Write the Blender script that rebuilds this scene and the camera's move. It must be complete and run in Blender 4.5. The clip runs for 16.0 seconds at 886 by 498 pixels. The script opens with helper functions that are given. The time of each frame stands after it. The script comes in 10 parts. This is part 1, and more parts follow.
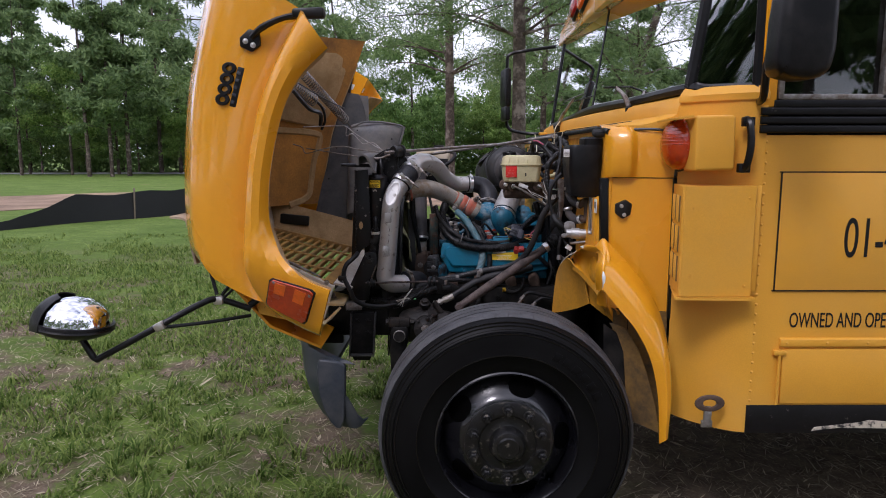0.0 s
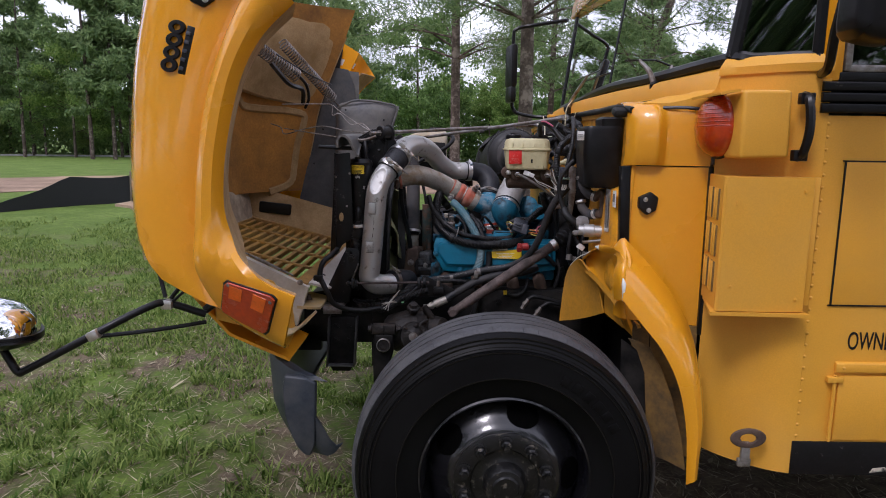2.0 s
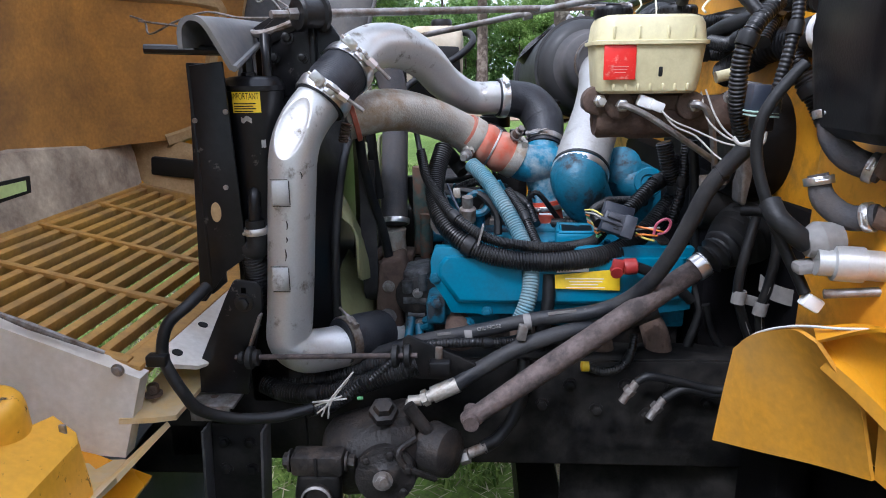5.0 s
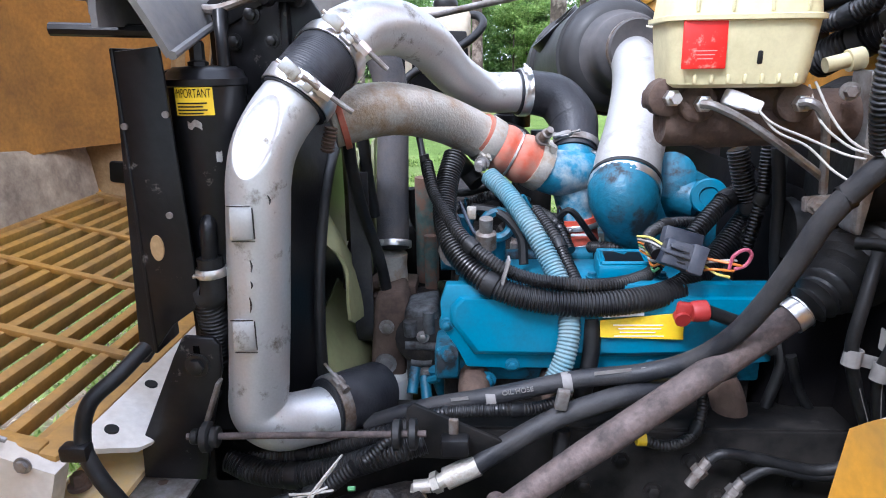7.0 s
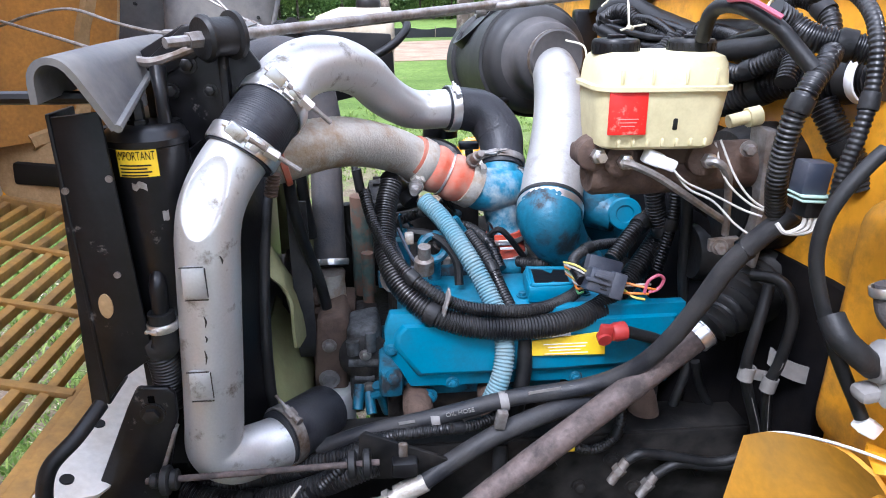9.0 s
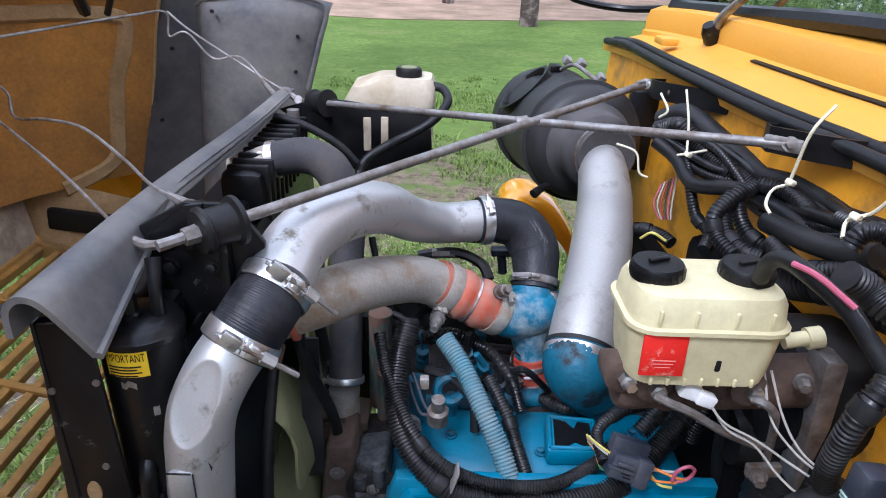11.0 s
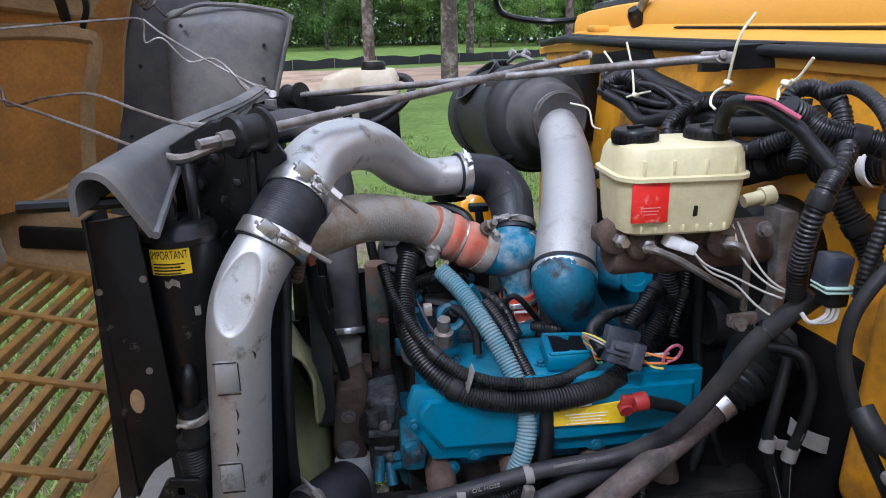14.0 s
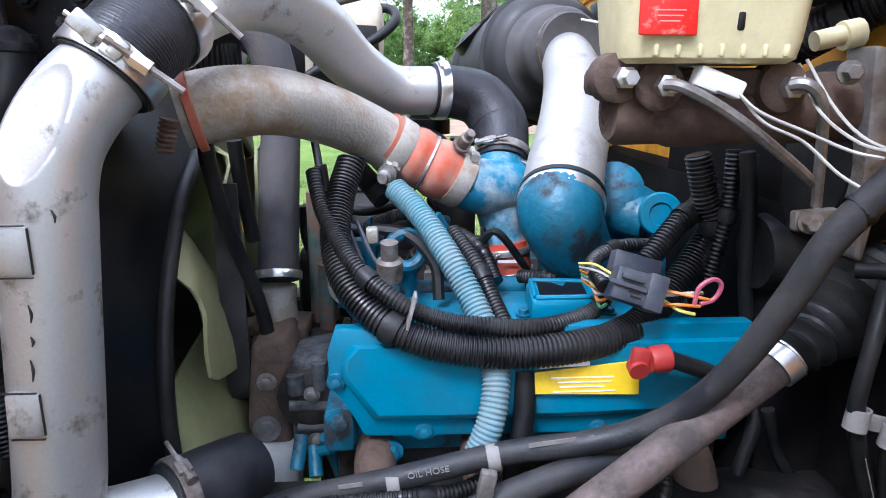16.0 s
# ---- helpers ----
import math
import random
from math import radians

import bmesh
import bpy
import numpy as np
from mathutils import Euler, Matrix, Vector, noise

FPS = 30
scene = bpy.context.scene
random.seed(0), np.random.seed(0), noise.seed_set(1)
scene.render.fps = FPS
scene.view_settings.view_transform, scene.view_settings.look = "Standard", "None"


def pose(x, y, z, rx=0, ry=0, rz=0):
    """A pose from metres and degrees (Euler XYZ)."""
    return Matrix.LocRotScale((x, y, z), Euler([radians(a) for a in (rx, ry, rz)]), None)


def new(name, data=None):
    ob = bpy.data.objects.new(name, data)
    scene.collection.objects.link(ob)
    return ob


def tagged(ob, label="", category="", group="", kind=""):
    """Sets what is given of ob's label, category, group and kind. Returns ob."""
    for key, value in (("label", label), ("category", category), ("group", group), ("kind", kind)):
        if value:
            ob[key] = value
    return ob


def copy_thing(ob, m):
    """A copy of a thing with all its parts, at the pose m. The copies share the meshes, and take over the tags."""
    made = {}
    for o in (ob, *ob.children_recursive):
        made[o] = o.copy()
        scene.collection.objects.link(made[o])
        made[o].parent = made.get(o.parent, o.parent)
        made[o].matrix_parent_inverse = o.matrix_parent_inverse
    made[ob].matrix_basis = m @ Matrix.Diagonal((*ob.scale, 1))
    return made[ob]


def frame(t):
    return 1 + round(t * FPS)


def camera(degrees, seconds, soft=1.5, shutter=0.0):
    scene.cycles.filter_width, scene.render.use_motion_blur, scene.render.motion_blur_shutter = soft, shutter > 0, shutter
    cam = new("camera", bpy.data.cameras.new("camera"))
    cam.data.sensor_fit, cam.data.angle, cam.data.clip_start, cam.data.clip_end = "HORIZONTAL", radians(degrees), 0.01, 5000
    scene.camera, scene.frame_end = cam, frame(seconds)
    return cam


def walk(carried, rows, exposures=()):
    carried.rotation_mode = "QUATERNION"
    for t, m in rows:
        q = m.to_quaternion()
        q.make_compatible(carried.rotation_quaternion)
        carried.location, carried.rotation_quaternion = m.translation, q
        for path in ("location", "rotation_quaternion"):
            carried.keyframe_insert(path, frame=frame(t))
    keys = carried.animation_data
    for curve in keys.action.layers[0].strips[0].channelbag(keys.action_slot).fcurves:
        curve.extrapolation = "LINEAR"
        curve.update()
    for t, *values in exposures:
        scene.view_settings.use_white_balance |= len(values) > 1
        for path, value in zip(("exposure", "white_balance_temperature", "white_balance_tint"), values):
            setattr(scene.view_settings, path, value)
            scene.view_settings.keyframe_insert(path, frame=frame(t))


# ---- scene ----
cam = camera(68.7, 16.0, soft=1.0, shutter=0.0)
METRES, EYE, TILT, LEAN, TURN = 4.25, 1.65, -8.0, 0.0, 0.0
ROWS = [
    (0.0, 0.0, 0.0, 0.0, 0.0, 0.0, 0.0),
    (0.5, -0.0035, -0.0096, -0.0018, -0.38, 0.37, 0.19),
    (1.0, -0.0089, -0.004, -0.0019, -0.6, 0.6, -0.36),
    (1.5, -0.0057, 0.0355, 0.0002, 1.0, -1.03, 0.29),
    (2.0, 0.0131, 0.1032, 0.0096, 0.42, -1.1, -0.82),
    (2.5, 0.0083, 0.1737, 0.0165, 0.03, -2.75, -0.32),
    (3.0, -0.0018, 0.244, 0.0282, -1.52, -3.24, 1.74),
    (3.5, 0.0111, 0.3189, 0.0372, 1.61, -1.82, 0.37),
    (4.0, 0.0224, 0.3852, 0.0428, 2.63, -3.95, 0.29),
    (6.5, 0.0147, 0.5699, 0.0575, 3.36, -8.53, -0.12),
    (7.0, 0.0103, 0.5701, 0.0605, 2.43, -8.26, 0.5),
    (7.5, 0.0084, 0.5704, 0.063, 1.42, -9.34, -0.66),
    (8.0, 0.0072, 0.5656, 0.0702, 1.17, -11.39, 0.04),
    (8.5, 0.0057, 0.5628, 0.0827, -1.65, -12.91, 0.29),
    (9.0, -0.0015, 0.5624, 0.0992, -5.5, -13.11, 0.71),
    (9.5, -0.0105, 0.565, 0.1177, -4.93, -13.72, 0.79),
    (10.0, -0.0021, 0.5797, 0.1428, -2.66, -14.95, 0.4),
    (12.5, 0.0192, 0.617, 0.1937, 0.76, -19.08, -3.5),
    (13.0, 0.0208, 0.6024, 0.1699, 1.09, -15.19, -2.78),
    (13.5, 0.0101, 0.5851, 0.1453, -3.72, -12.06, -1.31),
    (14.0, -0.0156, 0.5649, 0.1233, -6.9, -11.17, 1.69),
    (14.5, -0.0111, 0.5657, 0.103, -7.32, -10.25, -0.18),
    (15.0, 0.0132, 0.5951, 0.0833, -4.27, -13.39, -1.76),
    (15.5, 0.024, 0.6174, 0.0669, -1.78, -9.18, -1.42),
    (16.0, 0.0225, 0.6323, 0.054, -3.35, -6.13, 0.33),
]
EXPOSURES = [(0.0, 0.3, 5900, 24), (2.0, 0.3, 5900, 24), (3.0, 0.42, 5900, 22), (3.5, 0.6, 5750, 18), (4.0, 0.85, 5600, 16), (6.5, 1.97, 5400, 17), (8.5, 2.07, 5400, 18), (9.5, 1.92, 5480, 18), (10.0, 1.64, 5450, 19), (12.5, 0.8, 5350, 18), (13.0, 0.75, 5350, 18), (14.0, 1.07, 5420, 18), (15.0, 1.7, 5400, 17), (16.0, 1.98, 5350, 17)]
walk(cam, [(t, pose(0, 0, EYE, TILT, LEAN, TURN) @ pose(METRES * x, METRES * y, METRES * z, 90 + pitch, roll, yaw)) for t, x, y, z, yaw, pitch, roll in ROWS], EXPOSURES)

# ---- daylight: bright broken cloud, soft sun from high behind the camera ----
world = bpy.data.worlds.new("sky_world")
scene.world = world
world.use_nodes = True
_n = world.node_tree.nodes
_l = world.node_tree.links
_sky = _n.new("ShaderNodeTexSky")
_sky.sky_type = "NISHITA"
_sky.sun_disc = False
_sky.sun_elevation = radians(52)
_sky.sun_rotation = radians(215)
_sky.air_density, _sky.dust_density = 1.4, 3.0
_tc = _n.new("ShaderNodeTexCoord")
_cl = _n.new("ShaderNodeTexNoise")
_cl.inputs["Scale"].default_value = 3.2
_cl.inputs["Detail"].default_value = 7.0
_cl.inputs["Roughness"].default_value = 0.58
_mp = _n.new("ShaderNodeMapping")
_mp.inputs["Scale"].default_value = (1.0, 1.0, 2.4)
_cr = _n.new("ShaderNodeValToRGB")
_cr.color_ramp.elements[0].position = 0.32
_cr.color_ramp.elements[1].position = 0.53
_mix = _n.new("ShaderNodeMixRGB")
_mix.inputs[2].default_value = (12.5, 12.8, 13.2, 1)
_l.new(_tc.outputs["Generated"], _mp.inputs[0])
_l.new(_mp.outputs[0], _cl.inputs["Vector"])
_l.new(_cl.outputs["Fac"], _cr.inputs[0])
_l.new(_cr.outputs[0], _mix.inputs[0])
_l.new(_sky.outputs[0], _mix.inputs[1])
_l.new(_mix.outputs[0], _n["Background"].inputs[0])
_n["Background"].inputs[1].default_value = 0.085

sun = new("sun", bpy.data.lights.new("sun", "SUN"))
sun.data.energy = 1.1
sun.data.angle = radians(14)
sun.data.color = (1.0, 0.96, 0.9)
sun.matrix_world = pose(0, 0, 20, 38, 0, -35)

# ---- materials ----
def material(name, base, rough=0.5, metal=0.0, var=0.12, scale=6.0, bump=0.08, bscale=70.0, dirt=None, amount=0.5, dscale=5.0,
             coat=0.0, spread=0.12, rand=0.0, spec=0.5, wear=0.06):
    """Base colour with coarse and fine variation, patches of dirt or wear of another colour, and fine relief."""
    m = bpy.data.materials.new(name)
    m.use_nodes = True
    n, l = m.node_tree.nodes, m.node_tree.links
    b = n["Principled BSDF"]
    tc = n.new("ShaderNodeTexCoord")
    big = n.new("ShaderNodeTexNoise")
    big.inputs["Scale"].default_value, big.inputs["Detail"].default_value = scale, 5.0
    fine = n.new("ShaderNodeTexNoise")
    fine.inputs["Scale"].default_value, fine.inputs["Detail"].default_value = bscale, 4.0
    for t in (big, fine):
        l.new(tc.outputs["Object"], t.inputs["Vector"])
    add = n.new("ShaderNodeMath")
    add.operation = "ADD"
    l.new(big.outputs["Fac"], add.inputs[0])
    l.new(fine.outputs["Fac"], add.inputs[1])
    ramp = n.new("ShaderNodeMapRange")
    ramp.inputs["From Min"].default_value, ramp.inputs["From Max"].default_value = 0.7, 1.3
    ramp.inputs["To Min"].default_value, ramp.inputs["To Max"].default_value = 1 - var, 1 + var
    l.new(add.outputs[0], ramp.inputs["Value"])
    mul = n.new("ShaderNodeMixRGB")
    mul.blend_type = "MULTIPLY"
    mul.inputs[0].default_value = 1.0
    mul.inputs[1].default_value = (*base, 1)
    l.new(ramp.outputs[0], mul.inputs[2])
    out = mul.outputs[0]
    rsock = None
    if dirt is not None:
        dn = n.new("ShaderNodeTexNoise")
        dn.inputs["Scale"].default_value, dn.inputs["Detail"].default_value, dn.inputs["Roughness"].default_value = dscale, 9.0, 0.68
        l.new(tc.outputs["Object"], dn.inputs["Vector"])
        dr = n.new("ShaderNodeMapRange")
        mid = 0.72 - 0.44 * amount
        dr.inputs["From Min"].default_value, dr.inputs["From Max"].default_value = mid - spread / 2, mid + spread / 2
        l.new(dn.outputs["Fac"], dr.inputs["Value"])
        mx = n.new("ShaderNodeMixRGB")
        mx.inputs[2].default_value = (*dirt, 1)
        l.new(dr.outputs[0], mx.inputs[0])
        l.new(out, mx.inputs[1])
        out = mx.outputs[0]
        rr = n.new("ShaderNodeMapRange")
        rr.inputs["To Min"].default_value, rr.inputs["To Max"].default_value = rough, min(1.0, rough + 0.3)
        l.new(dr.outputs[0], rr.inputs["Value"])
        rsock = rr.outputs[0]
    if rand:
        oi = n.new("ShaderNodeObjectInfo")
        rm = n.new("ShaderNodeMapRange")
        rm.inputs["To Min"].default_value, rm.inputs["To Max"].default_value = 1 - rand, 1 + rand
        l.new(oi.outputs["Random"], rm.inputs["Value"])
        m2 = n.new("ShaderNodeMixRGB")
        m2.blend_type = "MULTIPLY"
        m2.inputs[0].default_value = 1.0
        l.new(out, m2.inputs[1])
        l.new(rm.outputs[0], m2.inputs[2])
        out = m2.outputs[0]
    l.new(out, b.inputs["Base Color"])
    if rsock is None:
        rr = n.new("ShaderNodeMapRange")
        rr.inputs["From Min"].default_value, rr.inputs["From Max"].default_value = 0.3, 0.7
        rr.inputs["To Min"].default_value, rr.inputs["To Max"].default_value = max(0.02, rough - wear), min(1, rough + wear)
        l.new(big.outputs["Fac"], rr.inputs["Value"])
        rsock = rr.outputs[0]
    l.new(rsock, b.inputs["Roughness"])
    b.inputs["Metallic"].default_value = metal
    b.inputs["Specular IOR Level"].default_value = spec
    b.inputs["Coat Weight"].default_value = coat
    b.inputs["Coat Roughness"].default_value = 0.08
    if bump:
        bp = n.new("ShaderNodeBump")
        bp.inputs["Strength"].default_value, bp.inputs["Distance"].default_value = bump, 0.004
        l.new(fine.outputs["Fac"], bp.inputs["Height"])
        l.new(bp.outputs[0], b.inputs["Normal"])
    return m


def glass(name, tint=(0.75, 0.85, 0.8), rough=0.02, mirror=False, ior=1.45):
    m = bpy.data.materials.new(name)
    m.use_nodes = True
    b = m.node_tree.nodes["Principled BSDF"]
    b.inputs["Base Color"].default_value = (*tint, 1)
    b.inputs["Roughness"].default_value = rough
    if mirror:
        b.inputs["Metallic"].default_value = 1.0
    else:
        b.inputs["Transmission Weight"].default_value = 1.0
        b.inputs["IOR"].default_value = ior
    return m


M_yellow = material("bus_yellow_paint", (0.8, 0.345, 0.007), 0.26, var=0.05, scale=1.6, bump=0.012, bscale=240, coat=0.8, wear=0.1)
M_yellow_old = material("bus_yellow_weathered", (0.74, 0.36, 0.03), 0.42, var=0.07, scale=2.5, bump=0.03, bscale=200, dirt=(0.68, 0.36, 0.06), amount=0.2, dscale=2.0, spread=0.4)
M_yellow_dirty = material("yellow_paint_dirty", (0.66, 0.3, 0.015), 0.5, var=0.15, scale=4, dirt=(0.3, 0.18, 0.05), amount=0.28, dscale=4, spread=0.4)
M_firewall = material("firewall_yellow", (0.76, 0.34, 0.012), 0.4, var=0.08, scale=3, dirt=(0.25, 0.14, 0.04), amount=0.28, dscale=7, spread=0.2)
M_hood_in = material("hood_underside_tan", (0.55, 0.245, 0.03), 0.6, var=0.25, scale=2.2, bump=0.2, bscale=90, dirt=(0.12, 0.065, 0.028), amount=0.5, dscale=1.9, spread=0.4)
M_hood_rim = material("hood_edge_dusty_tan", (0.43, 0.285, 0.135), 0.8, var=0.2, scale=3, bump=0.3, bscale=120, dirt=(0.27, 0.17, 0.07), amount=0.4, dscale=9, spread=0.3)
M_dust_grey = material("dusty_grey_moulding", (0.56, 0.46, 0.33), 0.85, var=0.18, scale=4, bump=0.25, dirt=(0.16, 0.12, 0.09), amount=0.5, dscale=6, spread=0.35)
M_white_plate = material("chalky_white_plate", (0.74, 0.71, 0.66), 0.7, var=0.14, scale=6, dirt=(0.5, 0.4, 0.27), amount=0.42, dscale=2.6, spread=0.4)
M_floor_dusty = material("dusty_yellow_floor", (0.66, 0.42, 0.12), 0.7, var=0.12, scale=5, bump=0.15, dirt=(0.55, 0.47, 0.33), amount=0.5, dscale=6, spread=0.35)
M_slat = material("dusty_yellow_slat", (0.5, 0.26, 0.045), 0.55, var=0.2, scale=6, dirt=(0.2, 0.12, 0.05), amount=0.42, dscale=6, spread=0.3)
M_black = material("black_paint_worn", (0.007, 0.007, 0.008), 0.32, var=0.3, scale=8, bump=0.12, dirt=(0.11, 0.1, 0.09), amount=0.13, dscale=22, spread=0.06, spec=0.3)
M_black_plastic = material("black_plastic", (0.005, 0.005, 0.006), 0.34, var=0.15, scale=6, bump=0.1, bscale=260, dirt=(0.02, 0.019, 0.018), amount=0.25, dscale=7, spread=0.3, spec=0.3)
M_rubber = material("black_rubber", (0.007, 0.0075, 0.0085), 0.4, var=0.2, scale=14, bump=0.15, bscale=180, dirt=(0.028, 0.027, 0.026), amount=0.3, dscale=9, spread=0.35, spec=0.3)
M_sleeve = material("blue_black_rubber_sleeve", (0.01, 0.011, 0.015), 0.42, var=0.25, scale=20, bump=0.2, bscale=200, dirt=(0.035, 0.036, 0.04), amount=0.35, dscale=18, spread=0.25, spec=0.4)
M_loom = material("corrugated_loom_black", (0.006, 0.006, 0.007), 0.3, var=0.2, scale=10, bump=0.05, dirt=(0.03, 0.029, 0.028), amount=0.33, dscale=14, spread=0.3, spec=0.42)
M_hose_grey = material("dusty_grey_hose", (0.045, 0.045, 0.05), 0.75, var=0.2, scale=10, bump=0.3, bscale=260, dirt=(0.1, 0.085, 0.075), amount=0.4, dscale=10, spread=0.3)
M_shroud = material("dusty_dark_rubber_sheet", (0.06, 0.063, 0.072), 0.5, var=0.25, scale=5, bump=0.2, dirt=(0.2, 0.19, 0.17), amount=0.48, dscale=4.5, spread=0.32)
M_sheet_dark = material("near_black_rubber_sheet", (0.04, 0.043, 0.05), 0.55, var=0.25, scale=5, bump=0.15, dirt=(0.13, 0.125, 0.115), amount=0.4, dscale=4, spread=0.4)
M_alu = material("cast_aluminium_pipe", (0.52, 0.52, 0.51), 0.42, metal=0.6, var=0.07, scale=5, bump=0.05, bscale=260, dirt=(0.2, 0.18, 0.15), amount=0.19, dscale=22, spread=0.12)
M_alu_dull = material("stained_aluminium_pipe", (0.46, 0.43, 0.38), 0.5, metal=0.4, var=0.12, scale=8, bump=0.35, bscale=200, dirt=(0.32, 0.21, 0.11), amount=0.3, dscale=12, spread=0.22)
M_alu_grey = material("weathered_grey_aluminium", (0.42, 0.41, 0.39), 0.52, metal=0.5, var=0.1, scale=6, bump=0.12, bscale=240, dirt=(0.2, 0.18, 0.15), amount=0.16, dscale=9, spread=0.22)
# grimy yellow, its base also darkened for shade behind the wheel and in slots
M_grime_shade = material("grimy_shaded_yellow", (0.3, 0.165, 0.03), 0.7, var=0.2, scale=5, bump=0.15, dirt=(0.05, 0.038, 0.025), amount=0.55, dscale=5, spread=0.35)
M_steel = material("bright_steel", (0.66, 0.65, 0.64), 0.3, metal=0.9, var=0.1, scale=20, bump=0.05, dirt=(0.3, 0.25, 0.2), amount=0.16, dscale=30, spread=0.15)
M_steel_dull = material("dull_grey_steel", (0.33, 0.32, 0.31), 0.5, metal=0.8, var=0.2, scale=15, bump=0.2, dirt=(0.14, 0.1, 0.07), amount=0.4, dscale=14, spread=0.25)
M_rust = material("rusty_iron", (0.075, 0.046, 0.034), 0.8, metal=0.1, var=0.3, scale=12, bump=0.5, bscale=130, dirt=(0.13, 0.09, 0.065), amount=0.4, dscale=12, spread=0.3)
M_rust_tube = material("browned_steel_tube", (0.11, 0.082, 0.074), 0.65, metal=0.2, var=0.25, scale=12, bump=0.5, bscale=120, dirt=(0.055, 0.045, 0.042), amount=0.42, dscale=18, spread=0.18)
M_gearcase = material("stained_grey_casting", (0.1, 0.105, 0.11), 0.55, metal=0.3, var=0.3, scale=14, bump=0.5, bscale=110, dirt=(0.03, 0.026, 0.024), amount=0.45, dscale=16, spread=0.2)
M_cast = material("dark_cast_iron", (0.02, 0.018, 0.017), 0.5, metal=0.1, var=0.35, scale=14, bump=0.6, bscale=110, dirt=(0.06, 0.045, 0.034), amount=0.3, dscale=14, spread=0.2, spec=0.3)
M_frame_black = material("chassis_black", (0.006, 0.006, 0.0062), 0.45, var=0.35, scale=7, bump=0.3, dirt=(0.03, 0.027, 0.024), amount=0.36, dscale=9, spread=0.25, spec=0.2)
M_blue = material("engine_blue_paint", (0.006, 0.175, 0.29), 0.34, var=0.1, scale=7, bump=0.08, bscale=160, dirt=(0.015, 0.1, 0.15), amount=0.25, dscale=8, spread=0.35)
M_blue_worn = material("engine_blue_worn", (0.01, 0.115, 0.185), 0.45, var=0.25, scale=14, bump=0.35, bscale=120, dirt=(0.02, 0.026, 0.032), amount=0.36, dscale=15, spread=0.1)
M_blue_scuffed = material("engine_blue_scuffed", (0.015, 0.16, 0.26), 0.48, var=0.25, scale=14, bump=0.35, bscale=120, dirt=(0.4, 0.44, 0.45), amount=0.4, dscale=11, spread=0.2)
M_blue_hose = material("blue_corrugated_hose", (0.06, 0.2, 0.26), 0.6, var=0.15, scale=9, bump=0.1, dirt=(0.2, 0.24, 0.24), amount=0.4, dscale=10, spread=0.4)
M_orange_sil = material("orange_silicone", (0.5, 0.075, 0.028), 0.55, var=0.15, scale=14, bump=0.2, dirt=(0.36, 0.25, 0.19), amount=0.46, dscale=14, spread=0.4)
M_red_sil = material("red_silicone", (0.5, 0.045, 0.015), 0.45, var=0.12, scale=14, bump=0.1, dirt=(0.3, 0.14, 0.1), amount=0.25, dscale=14, spread=0.3)
M_bay_yellow = material("chipped_bay_yellow", (0.72, 0.36, 0.02), 0.42, var=0.1, scale=5, bump=0.06, dirt=(0.04, 0.032, 0.022), amount=0.2, dscale=34, spread=0.06)
M_cream = material("cream_plastic_reservoir", (0.68, 0.62, 0.37), 0.42, var=0.05, scale=6, bump=0.06, bscale=220, dirt=(0.42, 0.36, 0.19), amount=0.24, dscale=9, spread=0.4)
M_tank = material("milky_plastic_tank", (0.62, 0.56, 0.44), 0.5, var=0.1, scale=5, bump=0.06, dirt=(0.35, 0.26, 0.14), amount=0.4, dscale=6, spread=0.4)
M_red = material("red_label", (0.72, 0.02, 0.012), 0.4, var=0.06, scale=12, bump=0.02, dirt=(0.72, 0.4, 0.32), amount=0.2, dscale=20, spread=0.1)
M_label_pink = material("faded_pink_print", (0.7, 0.3, 0.26), 0.5, var=0.1, scale=20, bump=0.0)
M_hose_dark = material("dusty_black_hose", (0.014, 0.015, 0.018), 0.45, var=0.2, scale=14, bump=0.2, bscale=200, dirt=(0.05, 0.047, 0.045), amount=0.34, dscale=11, spread=0.3, spec=0.35)
M_red_knob = material("red_plastic", (0.3, 0.026, 0.022), 0.42, var=0.12, scale=20, bump=0.06)
M_label_yellow = material("yellow_label", (0.85, 0.58, 0.01), 0.45, var=0.05, scale=10, bump=0.02, dirt=(0.5, 0.36, 0.05), amount=0.2, dscale=14, spread=0.3)
M_label_white = material("white_label", (0.75, 0.75, 0.74), 0.5, var=0.04, scale=10, bump=0.02)
M_ink = material("black_ink", (0.008, 0.008, 0.008), 0.6, var=0.1, scale=20, bump=0.0, spec=0.3)
M_bracket = material("black_bracket", (0.006, 0.006, 0.0065), 0.42, var=0.2, scale=8, bump=0.08)
M_void = material("dark_opening", (0.002, 0.002, 0.002), 1.0, var=0.1, scale=20, bump=0.0, spec=0.0)
M_amber = material("amber_lens", (0.8, 0.13, 0.005), 0.16, var=0.14, scale=26, bump=0.25, bscale=120, coat=0.6)
M_amber_dark = material("amber_lens_deep", (0.56, 0.055, 0.002), 0.1, var=0.25, scale=9, bump=0.04, bscale=60, coat=0.8, dirt=(0.3, 0.018, 0.002), amount=0.4, dscale=9, spread=0.35)
M_red_lens = material("red_lens", (0.3, 0.01, 0.006), 0.15, var=0.12, scale=20, bump=0.2, bscale=140, coat=0.6)
M_bracket_grey = material("dark_grey_steel", (0.05, 0.05, 0.052), 0.5, var=0.3, scale=10, bump=0.1, dirt=(0.14, 0.13, 0.12), amount=0.35, dscale=12, spread=0.2)
